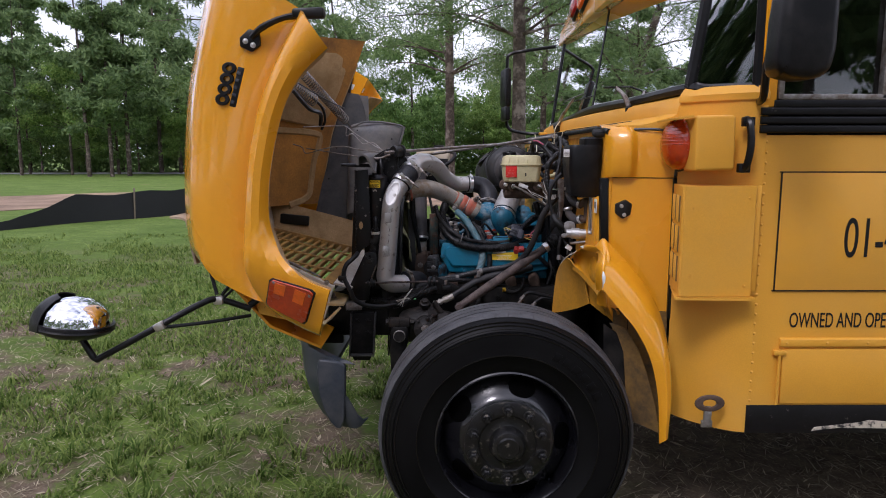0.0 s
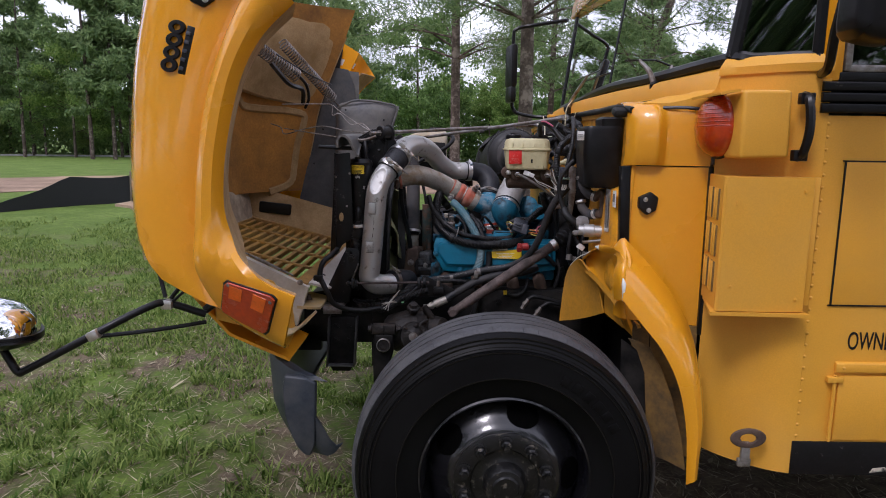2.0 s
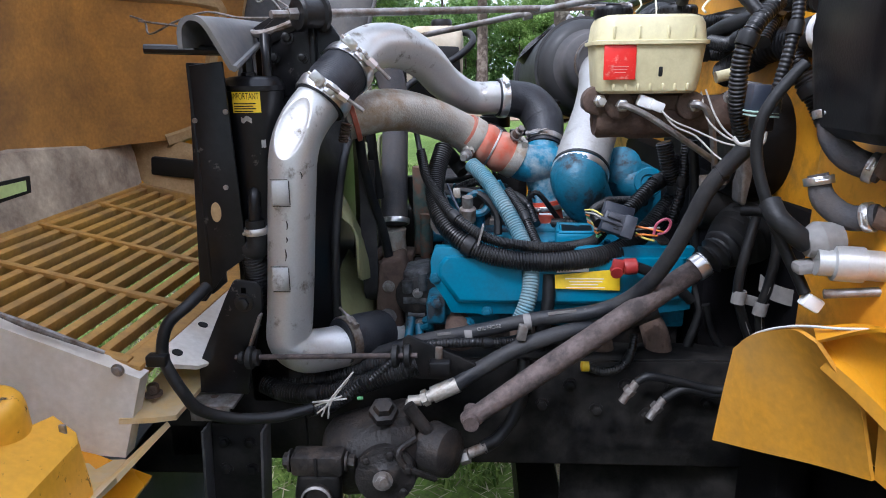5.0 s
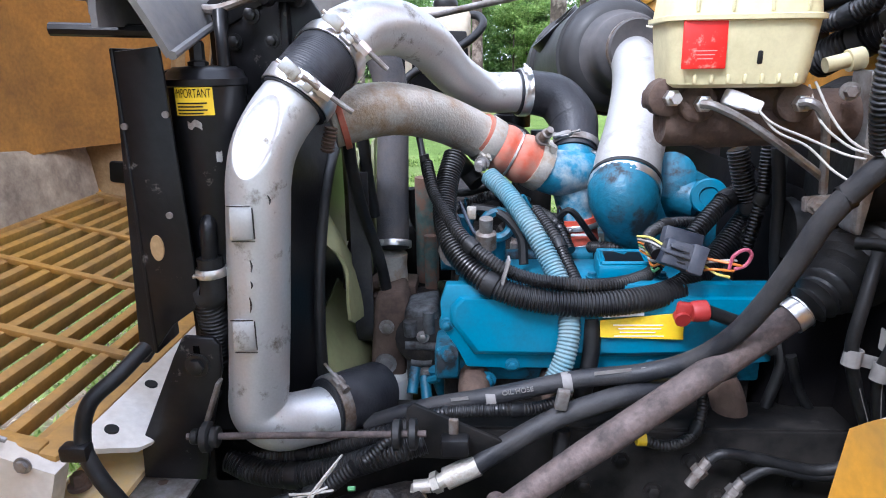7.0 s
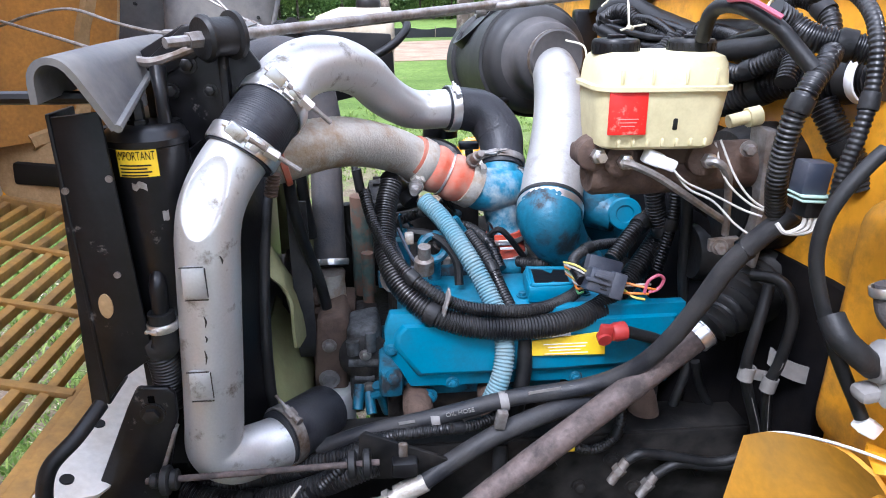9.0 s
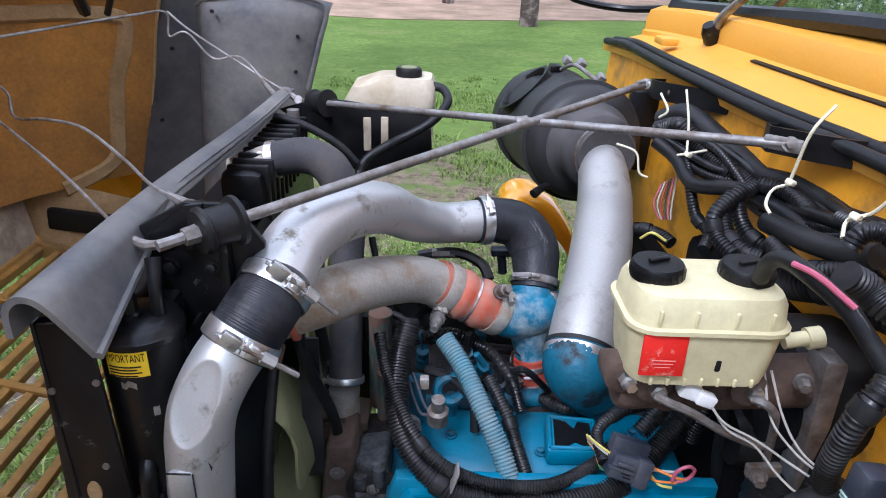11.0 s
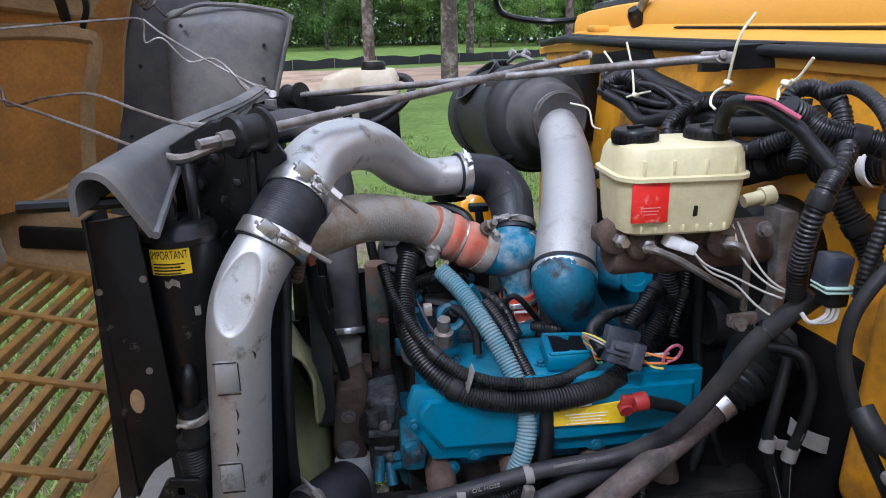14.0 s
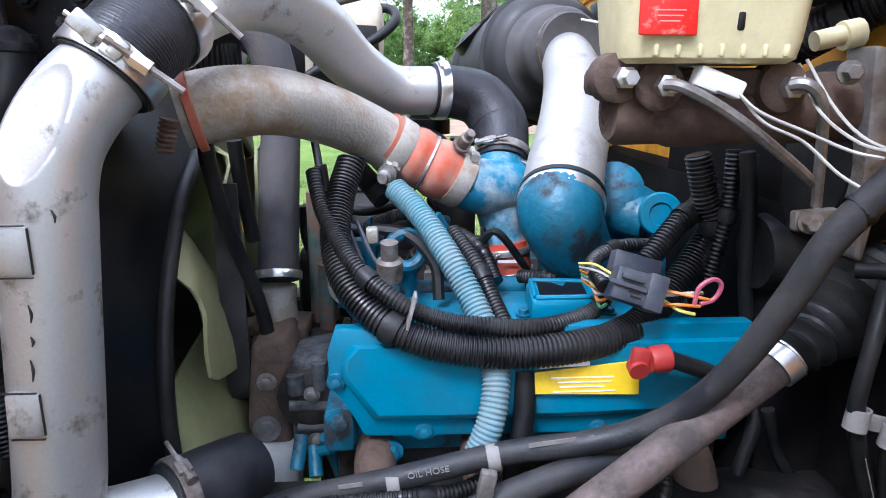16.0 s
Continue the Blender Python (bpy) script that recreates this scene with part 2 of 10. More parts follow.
# near-black, hardly any specular: the darkness of recesses is put into the colour
M_cavity = material("dark_recess_black", (0.0045, 0.0042, 0.005), 0.8, spec=0.08, var=0.3, scale=7, bump=0.2, dirt=(0.014, 0.012, 0.011), amount=0.3, dscale=6, spread=0.2)
M_tyre = material("tyre_rubber", (0.0035, 0.0035, 0.004), 0.36, spec=0.12, var=0.18, scale=6, bump=0.12, bscale=150, dirt=(0.006, 0.006, 0.006), amount=0.3, dscale=3, spread=0.4)
M_tread = material("tread_rubber_worn", (0.042, 0.042, 0.047), 0.5, var=0.4, scale=22, bump=0.3, bscale=120, dirt=(0.09, 0.09, 0.093), amount=0.4, dscale=7, spread=0.3)
M_rim = material("black_painted_rim", (0.006, 0.006, 0.008), 0.26, var=0.2, scale=7, bump=0.08, coat=0.6, spec=0.5)
M_rim_dirty = material("greasy_hub", (0.007, 0.007, 0.007), 0.34, spec=0.4, var=0.35, scale=18, bump=0.5, bscale=90, dirt=(0.13, 0.115, 0.09), amount=0.24, dscale=34, spread=0.1)
M_filter = material("dusty_black_plastic", (0.012, 0.012, 0.013), 0.42, var=0.2, scale=5, bump=0.1, bscale=200, dirt=(0.04, 0.039, 0.037), amount=0.34, dscale=5, spread=0.4, spec=0.4)
M_collar = material("dusty_collar_rubber", (0.03, 0.03, 0.032), 0.6, var=0.2, scale=9, bump=0.2, dirt=(0.11, 0.1, 0.095), amount=0.45, dscale=7, spread=0.35)
M_glass = glass("window_glass", (0.13, 0.19, 0.18), ior=1.85)
M_mirror = glass("mirror_glass", (0.85, 0.86, 0.88), 0.03, True)
M_interior = material("bus_interior_dark", (0.05, 0.055, 0.06), 0.8, var=0.2, scale=2)
M_seat = material("seat_vinyl_green", (0.05, 0.07, 0.06), 0.6, var=0.2, scale=4)
M_ridge = material("glossy_tyre_ridge", (0.004, 0.004, 0.0045), 0.22, var=0.1, scale=9, bump=0.05, spec=0.4)
M_scrape = material("scraped_pale_paint", (0.5, 0.45, 0.36), 0.7, var=0.2, scale=9, dirt=(0.03, 0.03, 0.03), amount=0.42, dscale=16, spread=0.08)
M_bumper = material("bumper_blue_black", (0.018, 0.026, 0.038), 0.38, var=0.12, scale=5, bump=0.06, dirt=(0.09, 0.09, 0.09), amount=0.25, dscale=8, spread=0.4)
M_fan = material("pale_nylon_fan", (0.25, 0.27, 0.12), 0.5, var=0.12, scale=6, bump=0.06, dirt=(0.2, 0.18, 0.1), amount=0.35, dscale=6, spread=0.4)
M_tie = material("cream_cable_tie", (0.72, 0.68, 0.5), 0.45, var=0.05, scale=20, bump=0.0)
M_wire_white = material("white_wire", (0.42, 0.4, 0.36), 0.5, var=0.15, scale=20, bump=0.0)
M_wire_pink = material("pink_wire", (0.42, 0.09, 0.14), 0.45, var=0.1, scale=20, bump=0.0)
M_wire_orange = material("orange_wire", (0.65, 0.2, 0.03), 0.45, var=0.1, scale=20, bump=0.0)
M_wire_yellow = material("yellow_wire", (0.65, 0.55, 0.12), 0.45, var=0.1, scale=20, bump=0.0)
M_wire_green = material("green_wire", (0.1, 0.3, 0.12), 0.45, var=0.1, scale=20, bump=0.0)
M_slate = material("slate_blue_plastic", (0.028, 0.034, 0.05), 0.4, var=0.12, scale=12, bump=0.06, dirt=(0.1, 0.1, 0.11), amount=0.25, dscale=16, spread=0.3)
M_grey_strap = material("grey_strap", (0.2, 0.19, 0.18), 0.7, var=0.2, scale=14, bump=0.2)


# ---- mesh helpers ----
def thing(name, base=(0, 0, 0), label="", category="", group="", kind=""):
    ob = new(name)
    ob.empty_display_size = 0.1
    ob.location = base
    return tagged(ob, label, category, group, kind)


def part(name, geo, mat, parent=None, label="", angle=38, smooth=True):
    """Links (vertices, faces) or a bmesh, given in world metres, as one mesh object under parent."""
    me = bpy.data.meshes.new(name)
    if isinstance(geo, bmesh.types.BMesh):
        geo.to_mesh(me)
        geo.free()
    else:
        v, f = geo
        me.from_pydata([tuple(map(float, p)) for p in v], [], [tuple(map(int, q)) for q in f])
    me.materials.append(mat)
    me.polygons.foreach_set("use_smooth", [smooth] * len(me.polygons))
    if smooth:
        me.set_sharp_from_angle(angle=radians(angle))
    ob = new(name, me)
    if parent is not None:
        ob.parent = parent
        if parent.type == "EMPTY":
            ob.matrix_parent_inverse = Matrix.Translation(-parent.location)
    if label:
        tagged(ob, label)
    return ob


def solo(name, geo, mat, label, category, group="", kind="", angle=38):
    return tagged(part(name, geo, mat, None, "", angle), label, category, group, kind)


def join(*geos):
    v, f = [], []
    for a, b in geos:
        k = len(v)
        v += [tuple(p) for p in a]
        f += [tuple(i + k for i in q) for q in b]
    return v, f


def spline(pts, res=8):
    """A smooth curve through the points."""
    p = [np.array(q, float) for q in pts]
    if len(p) == 2:
        return np.array([p[0] + (p[1] - p[0]) * i / res for i in range(res + 1)])
    p = [2 * p[0] - p[1]] + p + [2 * p[-1] - p[-2]]
    out = []
    for i in range(1, len(p) - 2):
        a, b, c, d = p[i - 1:i + 3]
        for j in range(res):
            t = j / res
            out.append(0.5 * (2 * b + (c - a) * t + (2 * a - 5 * b + 4 * c - d) * t * t + (3 * b - a - 3 * c + d) * t ** 3))
    out.append(p[-2])
    return np.array(out)


def resample(path, step):
    d = np.r_[0, np.cumsum(np.linalg.norm(np.diff(path, axis=0), axis=1))]
    k = max(2, int(round(d[-1] / step)) + 1)
    s = np.linspace(0, d[-1], k)
    return np.stack([np.interp(s, d, path[:, i]) for i in range(path.shape[1])], 1)


def sweep(path, radii, seg=12, cap=True):
    """A tube of the given radii along a path."""
    path = np.array(path, float)
    n = len(path)
    tan = np.gradient(path, axis=0)
    tan /= np.maximum(np.linalg.norm(tan, axis=1), 1e-9)[:, None]
    up = np.array([0, 0, 1.0]) if abs(tan[0][2]) < 0.9 else np.array([1.0, 0, 0])
    u = np.cross(tan[0], up)
    u /= np.linalg.norm(u)
    ang = np.linspace(0, 2 * np.pi, seg, endpoint=False)
    v = []
    for i in range(n):
        u = u - tan[i] * np.dot(u, tan[i])
        u /= max(np.linalg.norm(u), 1e-9)
        w = np.cross(tan[i], u)
        v.append(path[i] + radii[i] * (np.cos(ang)[:, None] * u + np.sin(ang)[:, None] * w))
    v = np.concatenate(v)
    f = [(i * seg + j, i * seg + (j + 1) % seg, (i + 1) * seg + (j + 1) % seg, (i + 1) * seg + j) for i in range(n - 1) for j in range(seg)]
    if cap:
        f += [tuple(range(seg - 1, -1, -1)), tuple((n - 1) * seg + j for j in range(seg))]
    return v, f


def tube(pts, r, seg=12, res=8, cap=True):
    """A tube through points; r is one radius or one for each point."""
    path = spline(pts, res)
    if isinstance(r, (int, float)):
        return sweep(path, [r] * len(path), seg, cap)
    rr = np.interp(np.linspace(0, len(r) - 1, len(path)), range(len(r)), r)
    return sweep(path, rr, seg, cap)


def ribbed(pts, r, pitch=0.007, depth=0.12, seg=12, res=8):
    """A corrugated tube: rings proud of the wall at every pitch."""
    path = resample(spline(pts, res), pitch / 4)
    rr = [r * (1 - depth) if i % 4 in (2, 3) else r for i in range(len(path))]
    return sweep(path, rr, seg)


def basis(axis):
    a = np.array(axis, float)
    a /= np.linalg.norm(a)
    up = np.array([0, 0, 1.0]) if abs(a[2]) < 0.9 else np.array([1.0, 0, 0])
    u = np.cross(up, a)
    u /= np.linalg.norm(u)
    return u, np.cross(a, u), a


def lathe(profile, origin, axis=(0, 0, 1), seg=24, closed=False):
    """Turns (radius, height) pairs round an axis."""
    u, w, a = basis(axis)
    o = np.array(origin, float)
    ang = np.linspace(0, 2 * np.pi, seg, endpoint=False)
    v, f = [], []
    for r, h in profile:
        for t in ang:
            v.append(o + a * h + r * (math.cos(t) * u + math.sin(t) * w))
    n = len(profile)
    for i in range(n - 1 + (1 if closed else 0)):
        k = (i + 1) % n
        for j in range(seg):
            f.append((i * seg + j, i * seg + (j + 1) % seg, k * seg + (j + 1) % seg, k * seg + j))
    if not closed:
        f.append(tuple(range(seg - 1, -1, -1)))
        f.append(tuple((n - 1) * seg + j for j in range(seg)))
    return v, f


def rod(a, b, r, seg=10, r2=None):
    a, b = np.array(a, float), np.array(b, float)
    return lathe([(r, 0), (r if r2 is None else r2, float(np.linalg.norm(b - a)))], a, b - a, seg)


def hexbolt(at, axis, r=0.009, h=0.008):
    """A bolt head with washer."""
    at = np.array(at, float)
    ax = np.array(axis, float) / np.linalg.norm(axis)
    return join(lathe([(r * 1.45, 0), (r * 1.45, h * 0.25)], at, ax, 14), lathe([(r, h * 0.25), (r, h * 0.9), (r * 0.8, h)], at, ax, 6))


def box(c, s, bevel=0.004, rot=(0, 0, 0), seg=2):
    """A block with rounded edges: centre, size, edge radius, turn in degrees."""
    bm = bmesh.new()
    bmesh.ops.create_cube(bm, size=1)
    for v in bm.verts:
        v.co = Vector((v.co.x * s[0], v.co.y * s[1], v.co.z * s[2]))
    if bevel:
        bmesh.ops.bevel(bm, geom=bm.edges[:], offset=min(bevel, 0.45 * min(s)), segments=seg, affect="EDGES", profile=0.5)
    m = pose(*c, *rot)
    v = [m @ q.co for q in bm.verts]
    f = [[q.index for q in p.verts] for p in bm.faces]
    bm.free()
    return [tuple(q) for q in v], f


def prism(poly, lo, hi, axis="y", bevel=0.0, seg=2):
    """A flat outline pushed along an axis; the outline gives the two other coordinates, in order."""
    bm = bmesh.new()

    def at(p, h):
        return {"x": (h, p[0], p[1]), "y": (p[0], h, p[1]), "z": (p[0], p[1], h)}[axis]

    a = [bm.verts.new(at(p, lo)) for p in poly]
    b = [bm.verts.new(at(p, hi)) for p in poly]
    bm.faces.new(a)
    bm.faces.new(b[::-1])
    for i in range(len(poly)):
        j = (i + 1) % len(poly)
        bm.faces.new((a[i], b[i], b[j], a[j]))
    bmesh.ops.recalc_face_normals(bm, faces=bm.faces[:])
    if bevel:
        bmesh.ops.bevel(bm, geom=bm.edges[:], offset=bevel, segments=seg, affect="EDGES", profile=0.5)
    bm.verts.index_update()
    v = [tuple(q.co) for q in bm.verts]
    f = [[q.index for q in p.verts] for p in bm.faces]
    bm.free()
    return v, f


def loft(rows, closed=False):
    """A skin over rows of points, all rows of one length."""
    n, m = len(rows), len(rows[0])
    v = [tuple(p) for r in rows for p in r]
    f = [(i * m + j, i * m + (j + 1) % m, (i + 1) * m + (j + 1) % m, (i + 1) * m + j) for i in range(n - 1) for j in range(m if closed else m - 1)]
    return v, f


def shell(geo, thick):
    """Gives a skin thickness, along its normals."""
    v, f = geo
    v = np.array(v, float)
    nrm = np.zeros_like(v)
    for q in f:
        c = np.cross(v[q[1]] - v[q[0]], v[q[-1]] - v[q[0]])
        for i in q:
            nrm[i] += c
    nrm /= np.maximum(np.linalg.norm(nrm, axis=1), 1e-12)[:, None]
    k = len(v)
    edges = {}
    for q in f:
        for i in range(len(q)):
            e = (q[i], q[(i + 1) % len(q)])
            edges[e] = edges.get(e, 0) + 1
    rim = [e for e in edges if (e[1], e[0]) not in edges]
    out = list(map(tuple, v)) + list(map(tuple, v + nrm * thick))
    faces = [tuple(q) for q in f] + [tuple(i + k for i in q[::-1]) for q in f] + [(b, a, a + k, b + k) for a, b in rim]
    return out, faces


def stack_quads(levels):
    v, f = loft(levels, closed=True)
    n = len(levels[0])
    return v, f + [tuple(range(n)), tuple((len(levels) - 1) * n + n - 1 - i for i in range(n))]


def band(path, at, r, width=0.014, thick=0.0025, seg=24):
    """A clamp band round a swept path at a share of its length."""
    path = np.array(path, float)
    d = np.r_[0, np.cumsum(np.linalg.norm(np.diff(path, axis=0), axis=1))]
    s = at * d[-1]
    p = np.array([np.interp(s, d, path[:, i]) for i in range(3)])
    q = np.array([np.interp(min(d[-1], s + 0.004), d, path[:, i]) for i in range(3)])
    o = np.array([np.interp(max(0, s - 0.004), d, path[:, i]) for i in range(3)])
    ax = (q - o) / np.linalg.norm(q - o)
    h = width / 2
    g = lathe([(r, -h), (r + thick, -h), (r + thick * 1.3, -h * 0.8), (r + thick * 1.3, h * 0.8), (r + thick, h), (r, h)], p, ax, seg, closed=True)
    return g, p, ax


def clamp(parent, path, at, r, width=0.014, toward=(0, -1, 0.3), name="clamp", tail=0.03, mat=None):
    """A hose clamp: band with a screw housing on the side that faces toward."""
    g, p, ax = band(path, at, r, width)
    t = np.array(toward, float)
    t -= ax * np.dot(t, ax)
    t /= np.linalg.norm(t)
    side = np.cross(ax, t)
    c = p + t * (r + 0.006)
    k = min(1.0, r / 0.045)
    o = part(name, g, mat or M_steel, parent, "steel hose clamp with screw")
    part("screw", lathe([(0.0055 * k, -0.016 * k), (0.0055 * k, 0.02 * k), (0.0075 * k, 0.02 * k), (0.0075 * k, 0.026 * k)], c, side, 8), mat or M_steel, o)
    part("screw_housing", box(p + t * (r + 0.003), (0.012 * k, 0.02 * k, width * 0.9), 0.002, tuple(math.degrees(a) for a in Matrix((tuple(t), tuple(side), tuple(ax))).transposed().to_euler())), mat or M_steel, o)
    if tail:
        part("band_tail", rod(c - side * 0.016 * k, c - side * (0.016 * k + tail), 0.003, 6), mat or M_steel, o)
    return o


def letters(name, text, height, at, right, up, mat, parent, depth=0.0012, stretch=1.0, width=0.0):
    """Lettering on a surface, in the built-in font."""
    cu = bpy.data.curves.new(name, "FONT")
    cu.body = text
    cu.size = height / 0.7
    cu.extrude = depth
    tmp = bpy.data.objects.new(name, cu)
    me = bpy.data.meshes.new_from_object(tmp)
    bpy.data.objects.remove(tmp)
    r, u = Vector(right).normalized(), Vector(up).normalized()
    xs = [q.co.x for q in me.vertices]
    if width:
        stretch = width / (max(xs) - min(xs))
    nrm = r.cross(u)
    m = Matrix((r * stretch, u, nrm)).transposed().to_4x4()
    m.translation = Vector(at)
    me.transform(m)
    v = [tuple(q.co) for q in me.vertices]
    f = [tuple(p.vertices) for p in me.polygons]
    bpy.data.meshes.remove(me)
    return part(name, (v, f), mat, parent, smooth=False)

# ---- ground, road, fence, trees ----
def ground_material():
    m = bpy.data.materials.new("lawn_with_bare_soil")
    m.use_nodes = True
    n, l = m.node_tree.nodes, m.node_tree.links
    b = n["Principled BSDF"]
    tc = n.new("ShaderNodeTexCoord")

    def noise_tex(scale, detail=6.0, rough=0.6):
        t = n.new("ShaderNodeTexNoise")
        t.inputs["Scale"].default_value, t.inputs["Detail"].default_value, t.inputs["Roughness"].default_value = scale, detail, rough
        l.new(tc.outputs["Object"], t.inputs["Vector"])
        return t

    def rng(sock, a, c):
        r = n.new("ShaderNodeMapRange")
        r.inputs["From Min"].default_value, r.inputs["From Max"].default_value = a, c
        l.new(sock, r.inputs["Value"])
        return r.outputs[0]

    def mix(f, a, c):
        x = n.new("ShaderNodeMixRGB")
        l.new(f, x.inputs[0])
        for k, s in ((1, a), (2, c)):
            if isinstance(s, tuple):
                x.inputs[k].default_value = (*s, 1)
            else:
                l.new(s, x.inputs[k])
        return x.outputs[0]

    soil = mix(rng(noise_tex(9, 8).outputs["Fac"], 0.35, 0.65), (0.085, 0.062, 0.045), (0.22, 0.165, 0.115))
    soil = mix(rng(noise_tex(60, 6).outputs["Fac"], 0.5, 0.75), soil, (0.3, 0.25, 0.17))
    green = mix(rng(noise_tex(2.2, 8, 0.7).outputs["Fac"], 0.35, 0.65), (0.07, 0.13, 0.018), (0.19, 0.28, 0.05))
    green = mix(rng(noise_tex(45, 6).outputs["Fac"], 0.4, 0.7), green, (0.09, 0.12, 0.035))
    patch = noise_tex(0.9, 9, 0.72)
    col = mix(rng(patch.outputs["Fac"], 0.44, 0.53), soil, green)
    far = n.new("ShaderNodeSeparateXYZ")
    l.new(tc.outputs["Object"], far.inputs[0])
    d = n.new("ShaderNodeMath")
    d.operation = "ADD"
    d.inputs[1].default_value = 0.0
    l.new(far.outputs["Y"], d.inputs[0])
    lush = mix(rng(noise_tex(0.7, 8, 0.7).outputs["Fac"], 0.35, 0.65), (0.1, 0.165, 0.03), (0.2, 0.285, 0.065))
    lush = mix(rng(noise_tex(7.0, 9, 0.8).outputs["Fac"], 0.42, 0.66), lush, (0.085, 0.13, 0.028))
    lush = mix(rng(noise_tex(0.35, 9, 0.75).outputs["Fac"], 0.58, 0.72), lush, (0.2, 0.17, 0.085))
    col2 = mix(rng(d.outputs[0], 7.0, 13.0), col, lush)
    # bare soil in the strip where the bus stands
    bx = n.new("ShaderNodeMath")
    bx.operation = "MULTIPLY"
    l.new(rng(far.outputs["X"], 0.5, 1.1), bx.inputs[0])
    band_ = n.new("ShaderNodeMath")
    band_.operation = "MULTIPLY"
    l.new(rng(far.outputs["Y"], 2.0, 2.7), band_.inputs[0])
    l.new(rng(far.outputs["Y"], 5.6, 4.9), band_.inputs[1])
    l.new(band_.outputs[0], bx.inputs[1])
    trod = n.new("ShaderNodeMath")
    trod.operation = "MULTIPLY"
    l.new(rng(far.outputs["Y"], 3.0, 1.6), trod.inputs[0])
    l.new(rng(patch.outputs["Fac"], 0.62, 0.5), trod.inputs[1])
    # a worn patch beyond the engine
    worn = n.new("ShaderNodeMath")
    worn.operation = "MULTIPLY"
    dist = n.new("ShaderNodeVectorMath")
    dist.operation = "DISTANCE"
    dist.inputs[1].default_value = (0.25, 8.0, 0.0)
    l.new(tc.outputs["Object"], dist.inputs[0])
    l.new(rng(dist.outputs["Value"], 1.9, 0.8), worn.inputs[0])
    l.new(rng(noise_tex(3.0, 8, 0.7).outputs["Fac"], 0.62, 0.45), worn.inputs[1])
    col2 = mix(worn.outputs[0], col2, soil)
    col2 = mix(trod.outputs[0], col2, soil)
    col2 = mix(bx.outputs[0], col2, soil)
    l.new(col2, b.inputs["Base Color"])
    b.inputs["Roughness"].default_value = 0.95
    b.inputs["Specular IOR Level"].default_value = 0.15
    bp = n.new("ShaderNodeBump")
    bp.inputs["Strength"].default_value, bp.inputs["Distance"].default_value = 0.7, 0.03
    l.new(noise_tex(25, 9, 0.75).outputs["Fac"], bp.inputs["Height"])
    l.new(bp.outputs[0], b.inputs["Normal"])
    return m


def ground_height(x, y):
    near = math.exp(-((x / 9) ** 2 + ((y - 3) / 9) ** 2))
    return near * (0.03 * noise.noise(Vector((x * 0.9, y * 0.9, 0))) + 0.015 * noise.noise(Vector((x * 3.1, y * 3.1, 5))))


def make_ground():
    xs = sorted(set([-1500, -700, -300, -150, -80, -50, -30, -20] + [round(-12 + 0.2 * i, 2) for i in range(111)] + [14, 20, 30, 50, 80, 150, 300, 700, 1500]))
    ys = sorted(set([-1500, -700, -300, -100, -40, -20, -10, -5] + [round(-2 + 0.2 * i, 2) for i in range(81)] + [17, 20, 26, 34, 45, 60, 90, 150, 300, 700, 1500]))
    v = [(x, y, ground_height(x, y) if abs(x) < 20 and -8 < y < 20 else 0.0) for y in ys for x in xs]
    w = len(xs)
    f = [(j * w + i, j * w + i + 1, (j + 1) * w + i + 1, (j + 1) * w + i) for j in range(len(ys) - 1) for i in range(w - 1)]
    return solo("ground", (v, f), ground_material(), "green lawn with bare brown soil patches round the bus", "lawn", kind="structure")


make_ground()
M_gravel = material("pale_gravel_track", (0.42, 0.29, 0.205), 0.95, var=0.25, scale=0.8, bump=0.6, bscale=30, dirt=(0.2, 0.15, 0.1), amount=0.35, dscale=0.7, spread=0.3, spec=0.1)
M_road = material("grey_road", (0.33, 0.33, 0.33), 0.9, var=0.1, scale=0.3, bump=0.2, bscale=20, spec=0.1)
M_fence = material("black_silt_fabric", (0.012, 0.012, 0.014), 0.7, var=0.25, scale=3, bump=0.3, bscale=40)
M_stake = material("weathered_stake", (0.2, 0.16, 0.12), 0.85, var=0.2, scale=8)


def strip(pts, half, z):
    rows = []
    p = spline(pts, 10)
    t = np.gradient(p, axis=0)
    for q, d in zip(p, t):
        nn = np.array([-d[1], d[0], 0]) / np.linalg.norm(d)
        wob = 1 + 0.12 * noise.noise(Vector(q) * 0.3)
        rows.append([q + nn * half * wob + np.array([0, 0, z]), q - nn * half * wob + np.array([0, 0, z])])
    return shell(loft(rows), -0.01)


solo("road", strip([(-160, 55, 0), (-46, 69, 0), (-28, 71, 0), (10, 80, 0), (90, 110, 0)], 3.4, 0.03), M_road, "pale grey road beyond the lawn", "road", kind="structure")
solo("gravel_track", strip([(-45, 4, 0), (-24, 17, 0), (-16, 24.5, 0), (-11, 28, 0), (-5, 27.5, 0), (0, 27, 0), (6, 29, 0), (14, 32, 0)], 4.6, 0.02), M_gravel, "pale pinkish gravel track across the lawn", "track", kind="structure")


